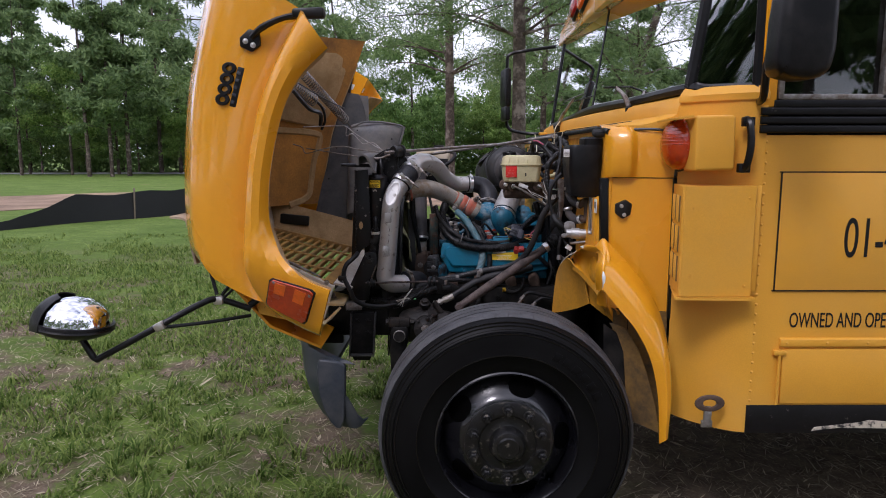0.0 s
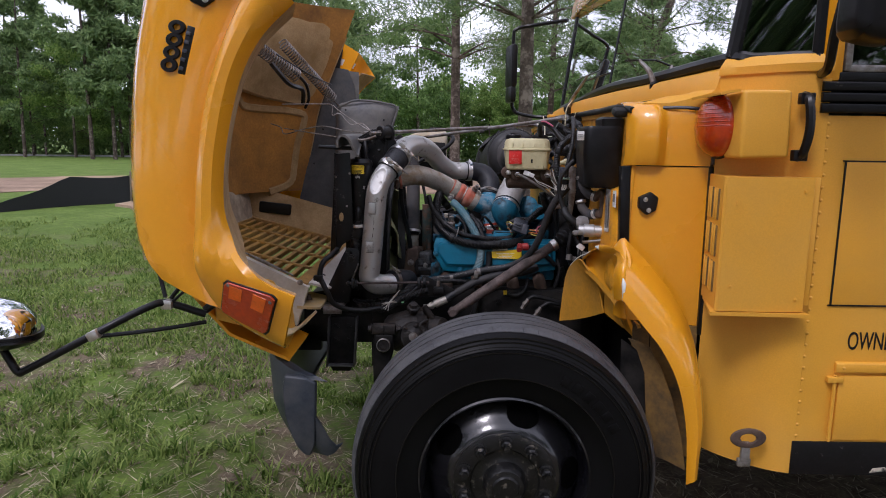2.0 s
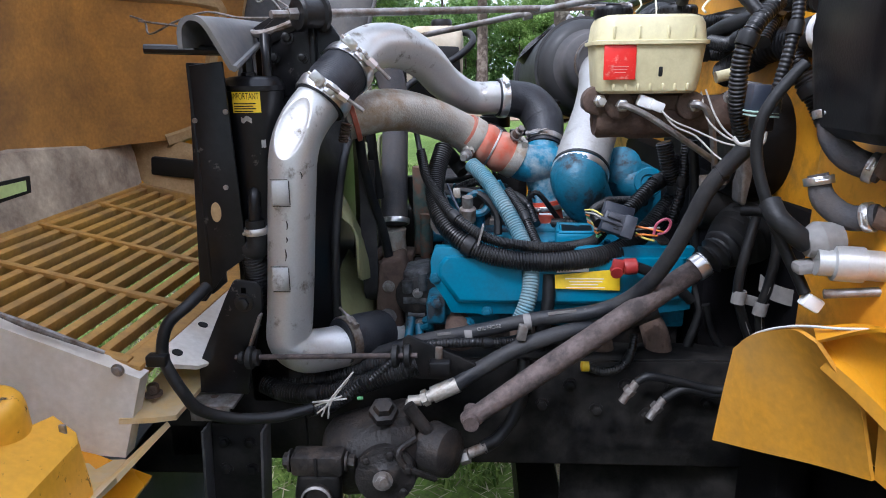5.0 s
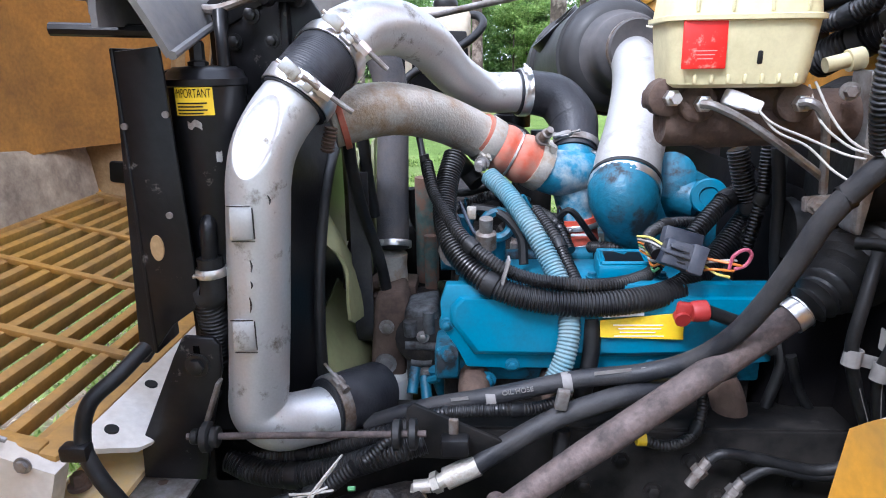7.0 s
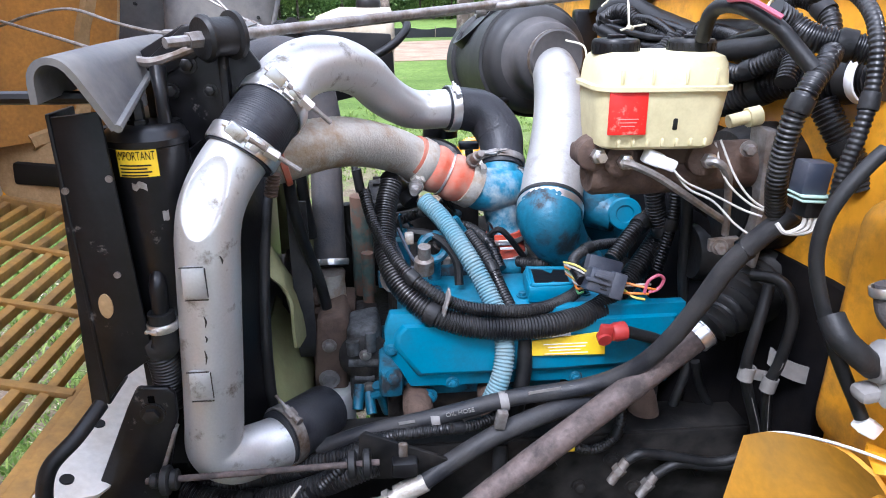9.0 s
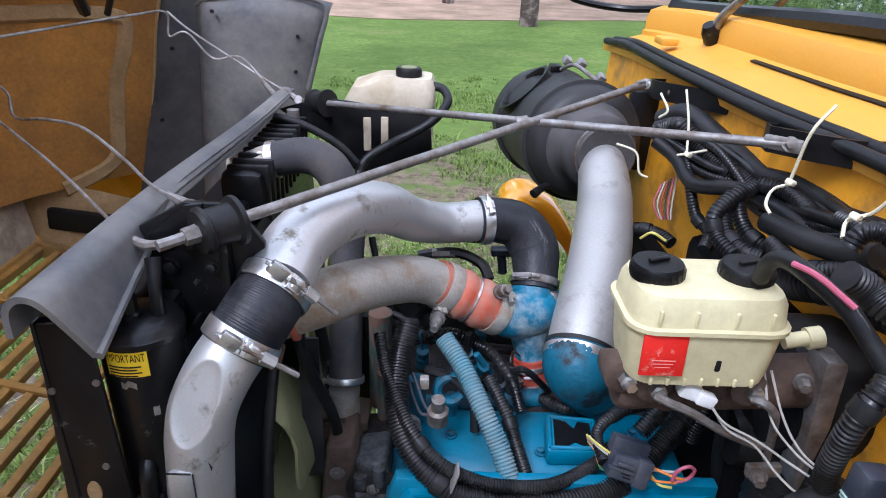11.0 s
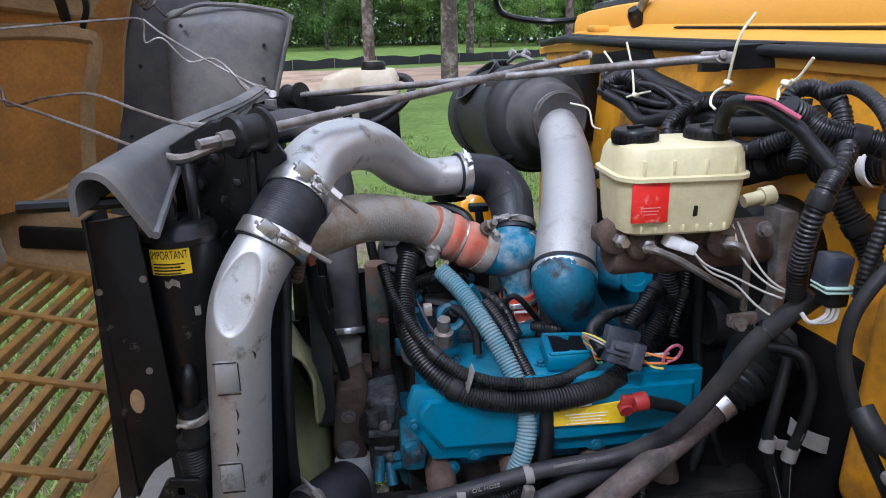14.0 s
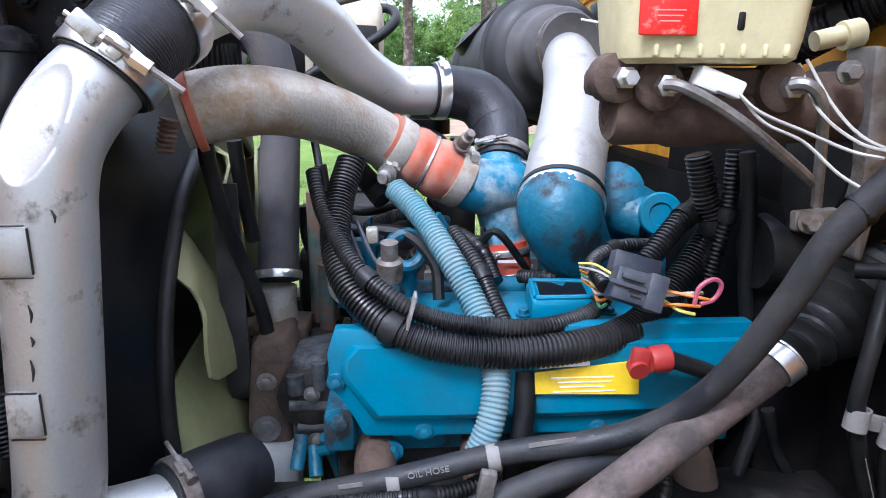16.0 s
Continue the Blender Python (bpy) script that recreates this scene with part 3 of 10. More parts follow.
def silt_fence():
    fence = thing("silt_fence", (-9, 17, 0), "low sagging black fabric silt fence on stakes", "fence")
    pts = [(-16, 4), (-12.5, 9.5), (-10.8, 13), (-10.1, 14.8), (-9.41, 16.5), (-7.63, 19.0), (-6, 24), (-4, 31), (0, 34.5), (6, 37), (12, 42)]
    line = resample(spline([(x, y, 0) for x, y in pts], 12), 0.25)
    rows = []
    for i, q in enumerate(line):
        sag = 0.08 * noise.noise(Vector(q) * 0.7) + 0.03 * math.sin(i * 0.9)
        lean = 0.06 * noise.noise(Vector(q) * 0.4 + Vector((9, 0, 0)))
        low = 0.42 if q[0] > -4 else 0.72 if q[0] > -9.4 else max(0.2, 0.72 - 0.8 * (-9.4 - q[0]))
        rows.append([q + np.array([lean * k + 0.02 * noise.noise(Vector((q[0] * 2, q[1] * 2, k * 3))), 0, (low + sag) * k]) for k in (0, 0.3, 0.65, 1.0)])
    part("fabric", shell(loft(rows), 0.006), M_fence, fence)
    for i in range(0, len(line), 9):
        q = line[i]
        if q[0] < -9.6:
            continue
        part("stake", box((q[0], q[1] - 0.03, 0.42 if q[0] < -4 else 0.25), (0.035, 0.035, 0.84 if q[0] < -4 else 0.5), 0.004, (0, 2, 0)), M_stake, fence)


silt_fence()

M_bark = material("pine_bark", (0.085, 0.066, 0.055), 0.95, var=0.35, scale=2.5, bump=0.8, bscale=14, dirt=(0.24, 0.2, 0.17), amount=0.4, dscale=3, spec=0.1)


def leaf_material(name, a, c):
    m = bpy.data.materials.new(name)
    m.use_nodes = True
    n, l = m.node_tree.nodes, m.node_tree.links
    b = n["Principled BSDF"]
    g = n.new("ShaderNodeNewGeometry")
    mx = n.new("ShaderNodeMixRGB")
    mx.inputs[1].default_value, mx.inputs[2].default_value = (*a, 1), (*c, 1)
    l.new(g.outputs["Random Per Island"], mx.inputs[0])
    l.new(mx.outputs[0], b.inputs["Base Color"])
    b.inputs["Roughness"].default_value = 0.7
    b.inputs["Specular IOR Level"].default_value = 0.2
    tr = n.new("ShaderNodeBsdfTranslucent")
    l.new(mx.outputs[0], tr.inputs[0])
    ms = n.new("ShaderNodeMixShader")
    ms.inputs[0].default_value = 0.42
    l.new(b.outputs[0], ms.inputs[1])
    l.new(tr.outputs[0], ms.inputs[2])
    l.new(ms.outputs[0], n["Material Output"].inputs[0])
    return m


M_pine = leaf_material("pine_needles", (0.11, 0.18, 0.075), (0.27, 0.37, 0.15))
M_leaf = leaf_material("broad_leaves", (0.12, 0.22, 0.055), (0.34, 0.46, 0.135))
M_leaf_dark = leaf_material("shaded_leaves", (0.1, 0.18, 0.058), (0.25, 0.37, 0.12))


def leaves(rng, centres, spreads, count, size, long=1.0, droop=0.0, thin=0.5):
    """Many small leaf blades scattered in clumps round the centres."""
    k = rng.integers(0, len(centres), count)
    c = centres[k] + rng.normal(0, 1, (count, 3)) * spreads[k][:, None] * np.array([1, 1, 0.62])
    d = rng.normal(0, 1, (count, 3))
    d[:, 2] -= droop
    d /= np.linalg.norm(d, axis=1)[:, None]
    e = np.cross(d, rng.normal(0, 1, (count, 3)))
    e /= np.maximum(np.linalg.norm(e, axis=1), 1e-6)[:, None]
    s = size * rng.uniform(0.6, 1.4, count)[:, None]
    v = np.stack([c - d * s * long, c + e * s * thin, c + d * s * long, c - e * s * thin], 1).reshape(-1, 3)
    f = np.arange(count * 4).reshape(-1, 4)
    return v, f


def mesh_fast(name, v, f, mat):
    me = bpy.data.meshes.new(name)
    me.vertices.add(len(v))
    me.vertices.foreach_set("co", np.asarray(v, np.float32).ravel())
    k = f.shape[1]
    me.loops.add(f.size)
    me.loops.foreach_set("vertex_index", f.astype(np.int32).ravel())
    me.polygons.add(len(f))
    me.polygons.foreach_set("loop_start", np.arange(0, f.size, k, dtype=np.int32))
    me.update(calc_edges=True)
    me.validate()
    me.materials.append(mat)
    return me


def tree(seed, kind, height, fine=1.0):
    """A tree standing at the origin: tapered trunk with limbs, and a crown of small leaf clumps."""
    rng = np.random.default_rng(seed)
    pine = kind == "pine"
    bend = rng.normal(0, 0.02, 2) * height
    trunk = [(bend[0] * t * t, bend[1] * t * t, height * t) for t in (0, 0.2, 0.45, 0.7, 0.95)]
    r0 = 0.006 * height + 0.05
    geo = [tube(trunk, [r0 * 1.25, r0, r0 * 0.8, r0 * 0.5, r0 * 0.12], 9, 4)]
    cs, ss = [], []
    n = (34 if pine else 30) + (26 if fine > 1 else 0)
    for i in range(n):
        t = rng.uniform(0.2, 0.97) if pine else rng.uniform(0.12, 0.95)
        a = rng.uniform(0, 2 * math.pi)
        reach = height * ((0.16 * (1.15 - t) + 0.05) if pine else (0.3 * math.sin(math.pi * min(0.98, t * 0.9 + 0.06)))) * rng.uniform(0.6, 1.25)
        o = np.array([bend[0] * t * t, bend[1] * t * t, height * t])
        tip = o + np.array([math.cos(a) * reach, math.sin(a) * reach, reach * rng.uniform(-0.1, 0.5)])
        mid = (o + tip) / 2 + np.array([0, 0, reach * 0.08])
        geo.append(tube([o, mid, tip], [r0 * 0.28 * (1.2 - t), r0 * 0.16 * (1.2 - t), r0 * 0.05], 5, 3))
        for q, s in ((0.55, 0.5), (0.8, 0.6), (1.0, 0.55)):
            cs.append(o + (tip - o) * q + rng.normal(0, 0.08, 3) * reach)
            ss.append(s * (0.034 if pine else 0.062) * height * rng.uniform(0.7, 1.2))
    cs, ss = np.array(cs), np.array(ss)
    crown = leaves(rng, cs, ss, int((11000 if pine else 12500) * fine), (0.0085 if pine else 0.011) * height / fine ** 0.6, 1.6 if pine else 1.0, 0.2, 0.5 if fine <= 1 else 0.2)
    ob = thing("pine_tree" if pine else "broadleaf_tree", (0, 0, 0),
               "tall pine with a bare trunk and ragged needle crown" if pine else "dense dark green broadleaf tree at the wood's edge", "tree", "trees round the lawn")
    part("trunk", join(*geo), M_bark, ob)
    me = mesh_fast("crown", crown[0], crown[1], M_pine if pine else (M_leaf if seed % 2 else M_leaf_dark))
    cr = new("crown", me)
    cr.parent = ob
    return ob


def plant_trees():
    rng = np.random.default_rng(7)
    pines = [tree(11, "pine", 19), tree(12, "pine", 22), tree(13, "pine", 17)]
    broad = [tree(21, "broad", 12), tree(22, "broad", 14), tree(23, "broad", 10)]
    near_pines = [tree(14, "pine", 20, 3.6), tree(15, "pine", 22, 3.6)]
    sparse = [tree(16, "pine", 19, 0.4), tree(24, "broad", 13, 0.4)]
    spots = []
    # pines that stand out against the sky, as seen across the lawn
    # the last one stands behind the hood, added for the windscreen's reflection
    for x, y, k, s in ((-31.3, 57.8, 0, 0.95), (-29.4, 58, 1, 0.8), (-28.6, 59.6, 2, 1.15), (-29.3, 73, 1, 1.0), (-52, 78, 2, 1.2), (-40, 62, 1, 0.75), (-46, 60, 0, 0.9), (0.3, 28, 1, 1.0), (2.5, 21.7, 1, 1.15), (5.6, 37, 1, 0.9),
                       (-14, 62, 1, 1.0), (10.5, 36, 2, 1.1), (-8, 52, 2, 1.0), (16, 38, 0, 1.1), (-3.1, 11.6, 1, 0.5)):
        spots.append((x, y, near_pines[k % 2] if y < 40 else pines[k], s))
    for i in range(46):
        x = -75 + 3.3 * i + rng.uniform(-1.5, 1.5)
        spots.append((x, 62 + 0.0 * x + (6 if x < -20 else 0) + rng.uniform(-5, 9), broad[i % 3], rng.uniform(0.7, 1.0)))
    for i in range(26):
        x = -62 + 4.6 * i + rng.uniform(-2, 2)
        spots.append((x, 60 + 0.0 * x + (14 if x < -20 else 0) + rng.uniform(-3, 8), pines[i % 3] if x < -14 and i % 2 else broad[i % 3], rng.uniform(0.6, 0.85) if x > -12 else rng.uniform(0.85, 1.15)))
    # the wood goes on in front of the bus and behind the camera
    for i in range(26):
        a = radians(150 + 7.5 * i)
        d = rng.uniform(24, 36)
        spots.append((d * math.cos(a), 4 + d * math.sin(a), sparse[0 if i % 3 else 1], rng.uniform(0.8, 1.1)))
    used = set()
    for x, y, ob, s in spots:
        m = pose(x, y, 0, 0, 0, rng.uniform(0, 360)) @ Matrix.Diagonal((s, s, s * rng.uniform(0.92, 1.1), 1))
        if ob.name not in used:
            used.add(ob.name)
            ob.matrix_basis = m
        else:
            c = copy_thing(ob, pose(0, 0, 0))
            c.matrix_basis = m


plant_trees()


def undergrowth():
    rng = np.random.default_rng(5)
    n = 2200
    x = rng.uniform(-100, 75, n)
    c = np.stack([x, 72 + np.where(x < -20, 8.0, 0.0) + rng.uniform(-5, 8, n), rng.uniform(0.2, 7.5, n)], 1)
    s = rng.uniform(0.6, 1.5, n)
    v, f = leaves(rng, c, s, 190000, 0.23)
    ob = new("undergrowth", mesh_fast("undergrowth", v, f, M_leaf_dark))
    tagged(ob, "dense dark green brush along the wood's edge", "bushes", kind="stuff")


undergrowth()


def grass():
    rng = np.random.default_rng(3)
    n = 270000
    y = 0.6 + 13.4 * rng.uniform(0, 1, n) ** 1.5
    x = rng.normal(0, 0.52, n) * (1.4 + 0.95 * y) - 0.25 * y + 0.3
    keep = np.array([0.8 * noise.noise(Vector((a * 0.9, b * 0.9, 3))) + 0.55 * noise.noise(Vector((a * 4, b * 4, 8))) + 0.35 * noise.noise(Vector((a * 11, b * 11, 1))) > 0.04 - 0.12 * max(0, min(b, 6) - 4) + 0.1 * max(0, b - 9) + 0.22 * max(0, 2.7 - b) + 0.7 * math.exp(-((a - 0.25) / 1.3) ** 2 - ((b - 8.0) / 0.9) ** 2) for a, b in zip(x, y)])
    keep &= ~((x > 0.75) & (y > 2.55) & (y < 5.1))
    x, y = x[keep], y[keep]
    n = len(x)
    z = np.array([ground_height(a, b) for a, b in zip(x, y)])
    h = rng.uniform(0.025, 0.085, n) * (0.7 + 0.9 * rng.uniform(0, 1, n) ** 3)
    a = rng.uniform(0, 2 * np.pi, n)
    w = rng.uniform(0.0024, 0.0056, n) * (1 + 0.07 * y)
    clump = np.array([max(0.0, noise.noise(Vector((p * 5.5, q * 5.5, 21))) + 0.5 * noise.noise(Vector((p * 14, q * 14, 2)))) for p, q in zip(x, y)])
    h = h * (0.5 + 2.1 * clump)
    lean = rng.uniform(0.3, 1.9, n) * h
    dx, dy = np.cos(a), np.sin(a)
    p = np.stack([x, y, z], 1)
    side = np.stack([-dy * w, dx * w, 0 * w], 1)
    mid = p + np.stack([dx * lean * 0.35, dy * lean * 0.35, h * 0.62], 1)
    tip = p + np.stack([dx * lean, dy * lean, h], 1)
    v = np.stack([p - side, p + side, mid + side * 0.8, mid - side * 0.8, tip], 1).reshape(-1, 3)
    k = np.arange(n)[:, None] * 5
    quad = k + np.array([[0, 1, 2, 3]])
    tri = k + np.array([[3, 2, 4, 4]])
    me = bpy.data.meshes.new("grass")
    me.from_pydata(v.tolist(), [], quad.tolist() + tri[:, :3].tolist())
    me.materials.append(leaf_material("grass_blades", (0.06, 0.125, 0.018), (0.32, 0.4, 0.11)))
    tagged(new("grass", me), "short green grass blades in tufts", "grass", kind="stuff")
    # dry straw, dead leaves and twigs on the bare soil
    n = 30000
    y = 0.9 + 6.5 * rng.uniform(0, 1, n) ** 1.3
    x = rng.uniform(-1, 1, n) * (1.0 + 0.8 * y) - 0.25 * y
    z = np.array([ground_height(p, q) for p, q in zip(x, y)]) + 0.006
    a = rng.uniform(0, np.pi, n)
    ln = rng.uniform(0.012, 0.055, n) * (1 + 1.6 * (rng.uniform(0, 1, n) > 0.9))
    w = rng.uniform(0.0012, 0.004, n) * (1 + 2.5 * (rng.uniform(0, 1, n) > 0.95))
    dx, dy = np.cos(a), np.sin(a)
    p = np.stack([x, y, z], 1)
    d = np.stack([dx * ln, dy * ln, rng.uniform(-0.1, 0.35, n) * ln], 1)
    e = np.stack([-dy * w, dx * w, 0 * w], 1)
    v = np.stack([p - d, p + e, p + d, p - e], 1).reshape(-1, 3)
    f = np.arange(n * 4).reshape(-1, 4)
    me = mesh_fast("dry_litter", v, f, leaf_material("dry_straw", (0.22, 0.17, 0.11), (0.72, 0.64, 0.46)))
    tagged(new("dry_litter", me), "pale dry straw and dead leaves on the soil", "leaf litter", kind="stuff")


grass()

# ---- the school bus: body, windows, cowl, fender, wheel, chassis ----
SIDE = 2.5
bus = thing("school_bus", (1.6, 3.8, 0), "yellow school bus with black rails parked on the lawn", "bus")


def side_y(x):
    """The body side, rounding inwards towards the cowl."""
    return SIDE + (0.0 if x > 1.22 else 1.75 * (1.22 - x) ** 1.6)


# lower side wall, with the corner piece between cowl and body
xs_c = [0.966 + 0.264 * i / 14 for i in range(15)]
part("corner_panel", shell(loft([[(x, side_y(x) + (0.02 * max(0, 0.75 - z) if x < 1.1 else 0), max(z, 0.548 + 0.075 * max(0, (1.06 - x) / 0.14) ** 2 * 0.3)) for x in xs_c]
                                 for z in (0.548, 0.6, 0.7, 0.9, 1.2, 1.5, 1.7, 1.86, 1.9)]), -0.02), M_yellow_old, bus)
part("side_panel", box((4.25, SIDE + 0.015, 1.2), (6.039, 0.03, 1.072), 0.0), M_yellow_old, bus)
part("skirt_strip", prism([(1.222, 0.546), (7.2, 0.546), (7.2, 0.664), (1.222, 0.664)], SIDE - 0.004, SIDE + 0.03, "y", 0.002), M_black, bus, "scuffed black skirt strip")
part("scrape", prism([(1.49, 0.556), (1.6, 0.57), (1.78, 0.567), (2.0, 0.572), (2.6, 0.57), (2.6, 0.586), (2.1, 0.592), (1.9, 0.588), (1.72, 0.602), (1.68, 0.592), (1.5, 0.572)], SIDE - 0.0055, SIDE - 0.003, "y"), M_scrape, bus, "pale scraped patch on the skirt")
for i, z in enumerate((1.742, 1.775, 1.808)):
    part("rub_rail", prism([(SIDE - 0.0, z), (SIDE - 0.0, z + 0.032), (SIDE - 0.014, z + 0.028), (SIDE - 0.014, z + 0.004)], 1.2, 7.2, "x", 0.003), M_black, bus, "black pressed rub rail")
# access panel outline and rivets
part("access_panel", box((2.3, SIDE - 0.0025, 1.365), (2.0, 0.005, 0.458), 0.002), M_yellow_old, bus)
for c, s in (((2.3, SIDE - 0.003, 1.5965), (2.02, 0.004, 0.005)), ((2.3, SIDE - 0.003, 1.1335), (2.02, 0.004, 0.005)), ((1.2985, SIDE - 0.003, 1.365), (0.005, 0.004, 0.466))):
    part("panel_seam", box(c, s, 0), M_ink, bus)
part("drip_rail", prism([(SIDE, 0.905), (SIDE, 0.945), (SIDE - 0.014, 0.94), (SIDE - 0.014, 0.91)], 1.335, 7.2, "x", 0.003), M_yellow_old, bus)
part("luggage_door", box((3.3, SIDE - 0.004, 0.785), (3.9, 0.01, 0.225), 0.003), M_yellow_old, bus)
part("hinge", join(rod((1.335, SIDE - 0.012, 0.67), (1.335, SIDE - 0.012, 0.9), 0.006, 8), box((1.335, SIDE - 0.01, 0.885), (0.05, 0.02, 0.02), 0.003)), M_yellow_old, bus)
rivet_geo = lathe([(0.006, 0), (0.005, 0.0018), (0.0025, 0.003)], (0, 0, 0), (0, -1, 0), 8)
rv = part("rivet", rivet_geo, M_yellow_old, bus)
rivet_mesh = rv.data
rv.location = (1.2345, SIDE, 1.71)


def rivet(x, z, y=SIDE):
    o = new("rivet", rivet_mesh)
    o.parent = bus
    o.matrix_parent_inverse = Matrix.Translation(-bus.location)
    o.location = (x, y, z)


for i in range(1, 27):
    rivet(1.2345, 1.71 - 0.0395 * i)
for x in (1.36, 1.52, 1.68, 1.84):
    rivet(x, 0.925, SIDE - 0.014)

# upper side: pillar, window band, roof
part("upper_side", box((4.25, SIDE + 0.02, 2.62), (6.0, 0.04, 0.26), 0.01), M_yellow_old, bus)
part("front_pillar", box((1.232, SIDE + 0.03, 2.2), (0.06, 0.06, 0.72), 0.008), M_yellow, bus)
part("window_ledge", box((4.25, SIDE + 0.02, 1.853), (6.0, 0.044, 0.028), 0.004), M_black, bus)
win = part("side_window", join(*[box((x, SIDE + 0.012, 2.19), (0.022, 0.03, 0.64), 0.004) for x in (1.275, 1.665, 1.7, 2.35, 2.385, 3.05)],
                               *[box((2.16, SIDE + 0.012, z), (1.77, 0.03, 0.022), 0.004) for z in (1.878, 2.5)]), M_steel_dull, bus, "aluminium window frames")
part("pane", box((2.16, SIDE + 0.03, 2.19), (1.75, 0.005, 0.62), 0), M_glass, win, "dark window glass")
part("roof", prism([(SIDE + 0.02, 2.74), (SIDE + 0.25, 2.95), (SIDE + 0.9, 3.05), (5.1 - 0.9, 3.05), (5.1 - 0.25, 2.95), (5.08, 2.74)], 0.99, 7.2, "x", 0.02), M_yellow_old, bus)
part("far_side", box((4.1, 5.1, 1.6), (6.2, 0.04, 2.2), 0.01), M_yellow_old, bus)
part("rear_wall", box((7.2, 3.8, 1.7), (0.05, 2.6, 2.3), 0.01), M_yellow_old, bus)
part("interior_lining", join(box((4.05, 5.06, 1.9), (6.2, 0.02, 1.9), 0.004), box((4.2, 3.8, 2.72), (5.9, 2.5, 0.02), 0.004), box((2.0, 4.5, 1.6), (0.03, 1.1, 1.1), 0.01), box((1.2, 3.8, 1.78), (0.4, 2.3, 0.22), 0.04)), M_interior, bus, "dark cabin lining and dashboard")
part("cabin_floor", box((4.2, 3.8, 1.0), (5.9, 2.5, 0.05), 0.01), M_interior, bus)
part("underbody", box((4.2, 3.8, 0.62), (5.9, 2.3, 0.1), 0.02), M_frame_black, bus)
for k in range(3):
    for yy in (2.95, 4.65):
        part("bus_seat", join(box((2.2 + 0.75 * k, yy, 1.42), (0.42, 0.9, 0.12), 0.04), box((2.42 + 0.75 * k, yy, 1.75), (0.1, 0.9, 0.68), 0.04, (0, 8, 0))), M_seat, bus, "dark green vinyl bench seat")
steer = part("steering_wheel", lathe([(0.22 + 0.014 * math.cos(a), 0.014 * math.sin(a)) for a in np.linspace(0, 2 * math.pi, 9)[:-1]], (1.32, 3.05, 1.93), (-0.6, 0, 0.8), 28, closed=True), M_black_plastic, bus)

# windscreen: four panes with black rubber, raked back
WS = [(0.815, 4.9), (0.875, 3.86), (1.005, 2.70), (1.205, 2.525)]


def ws_pt(i, t, h):
    x, y = WS[i][0] + (WS[i + 1][0] - WS[i][0]) * t, WS[i][1] + (WS[i + 1][1] - WS[i][1]) * t
    return (x + 0.09 * h * (1 if i < 2 else 1 - t), y, 1.93 + 0.62 * h - (0.05 * (1 - t) * (1 - h) if i == 0 else 0.008 * (1 - t) if i == 1 else 0))


screen = part("windscreen", tube([ws_pt(0, 0, 0), ws_pt(0, 0.5, 0), ws_pt(0, 1, 0), ws_pt(1, 0.5, 0), ws_pt(1, 0.97, 0.0), ws_pt(2, 0.3, -0.02), ws_pt(2, 1, -0.03)], 0.024, 8, 5), M_black, bus, "windscreen with black rubber seals")
for seal_a, seal_b, seal_r in ((ws_pt(0, 0, 0), ws_pt(0, 0, 1), 0.018), (ws_pt(1, 0, 0), ws_pt(1, 0, 1), 0.012), (ws_pt(1, 1, 0), ws_pt(1, 1, 1), 0.026), (ws_pt(2, 0.97, -0.04), ws_pt(2, 0.97, 1), 0.022)):
    part("upright_seal", tube([seal_a, seal_b], seal_r, 8), M_black, screen)
for i in range(3):
    part("pane", shell(loft([[ws_pt(i, t / 8, h) for t in range(9)] for h in (0.0, 0.5, 1.0)]), 0.006), M_glass, screen, "greenish windscreen glass")
part("sticker", shell(loft([[ws_pt(1, t, h) for t in (0.86, 0.91)] for h in (0.18, 0.42)]), -0.004), material("pale_green_sticker", (0.35, 0.55, 0.48), 0.5), screen, "pale green inspection sticker")
# cap over the windscreen with warning lamps
part("front_cap", prism([(0.86, 2.47), (0.90, 2.475), (1.3, 2.57), (1.3, 2.95), (1.12, 2.93), (0.95, 2.75), (0.87, 2.56)], SIDE + 0.06, 5.0, "y", 0.015), M_yellow, bus)
for y, mt, lb in ((4.45, M_red_lens, "red warning lamp"), (4.2, M_amber, "amber warning lamp"), (3.0, M_amber, "amber warning lamp"), (2.76, M_red_lens, "red warning lamp")):
    lamp = part("warning_lamp", lathe([(0.1, -0.05), (0.1, 0.0), (0.09, 0.012)], (0.885, y, 2.64), (-1, 0, 0.25), 24), M_black, bus, "black lamp housing")
    part("lens", lathe([(0.085, 0.01), (0.075, 0.03), (0.04, 0.042)], (0.885, y, 2.64), (-1, 0, 0.25), 24), mt, lamp, lb)

# cowl beside the engine bay: upper bulge, smooth side, black seal strip
def cowl_y(x, z):
    """Plan of the cowl side: from the engine bay's edge back to the body."""
    t = (x - 0.69) / 0.272
    return 2.80 - 0.095 * min(1, max(0, t)) ** 0.8


xs_w = [0.69, 0.70, 0.715, 0.75, 0.8, 0.86, 0.92, 0.962]
part("cowl_side", shell(loft([[(x, cowl_y(x, z) + (0.05 if x == 0.69 else 0.012 if x == 0.70 else 0), z) for x in xs_w] for z in (1.0, 1.1, 1.2, 1.35, 1.5, 1.565)]), -0.012), M_yellow, bus)
def lobe(x):
    """How far the cowl corner stands proud: a rounded front lobe, then a recess."""
    k = min(1, max(0, (x - 0.772) / 0.05))
    return 1.5 - 1.25 * k * k * (3 - 2 * k)


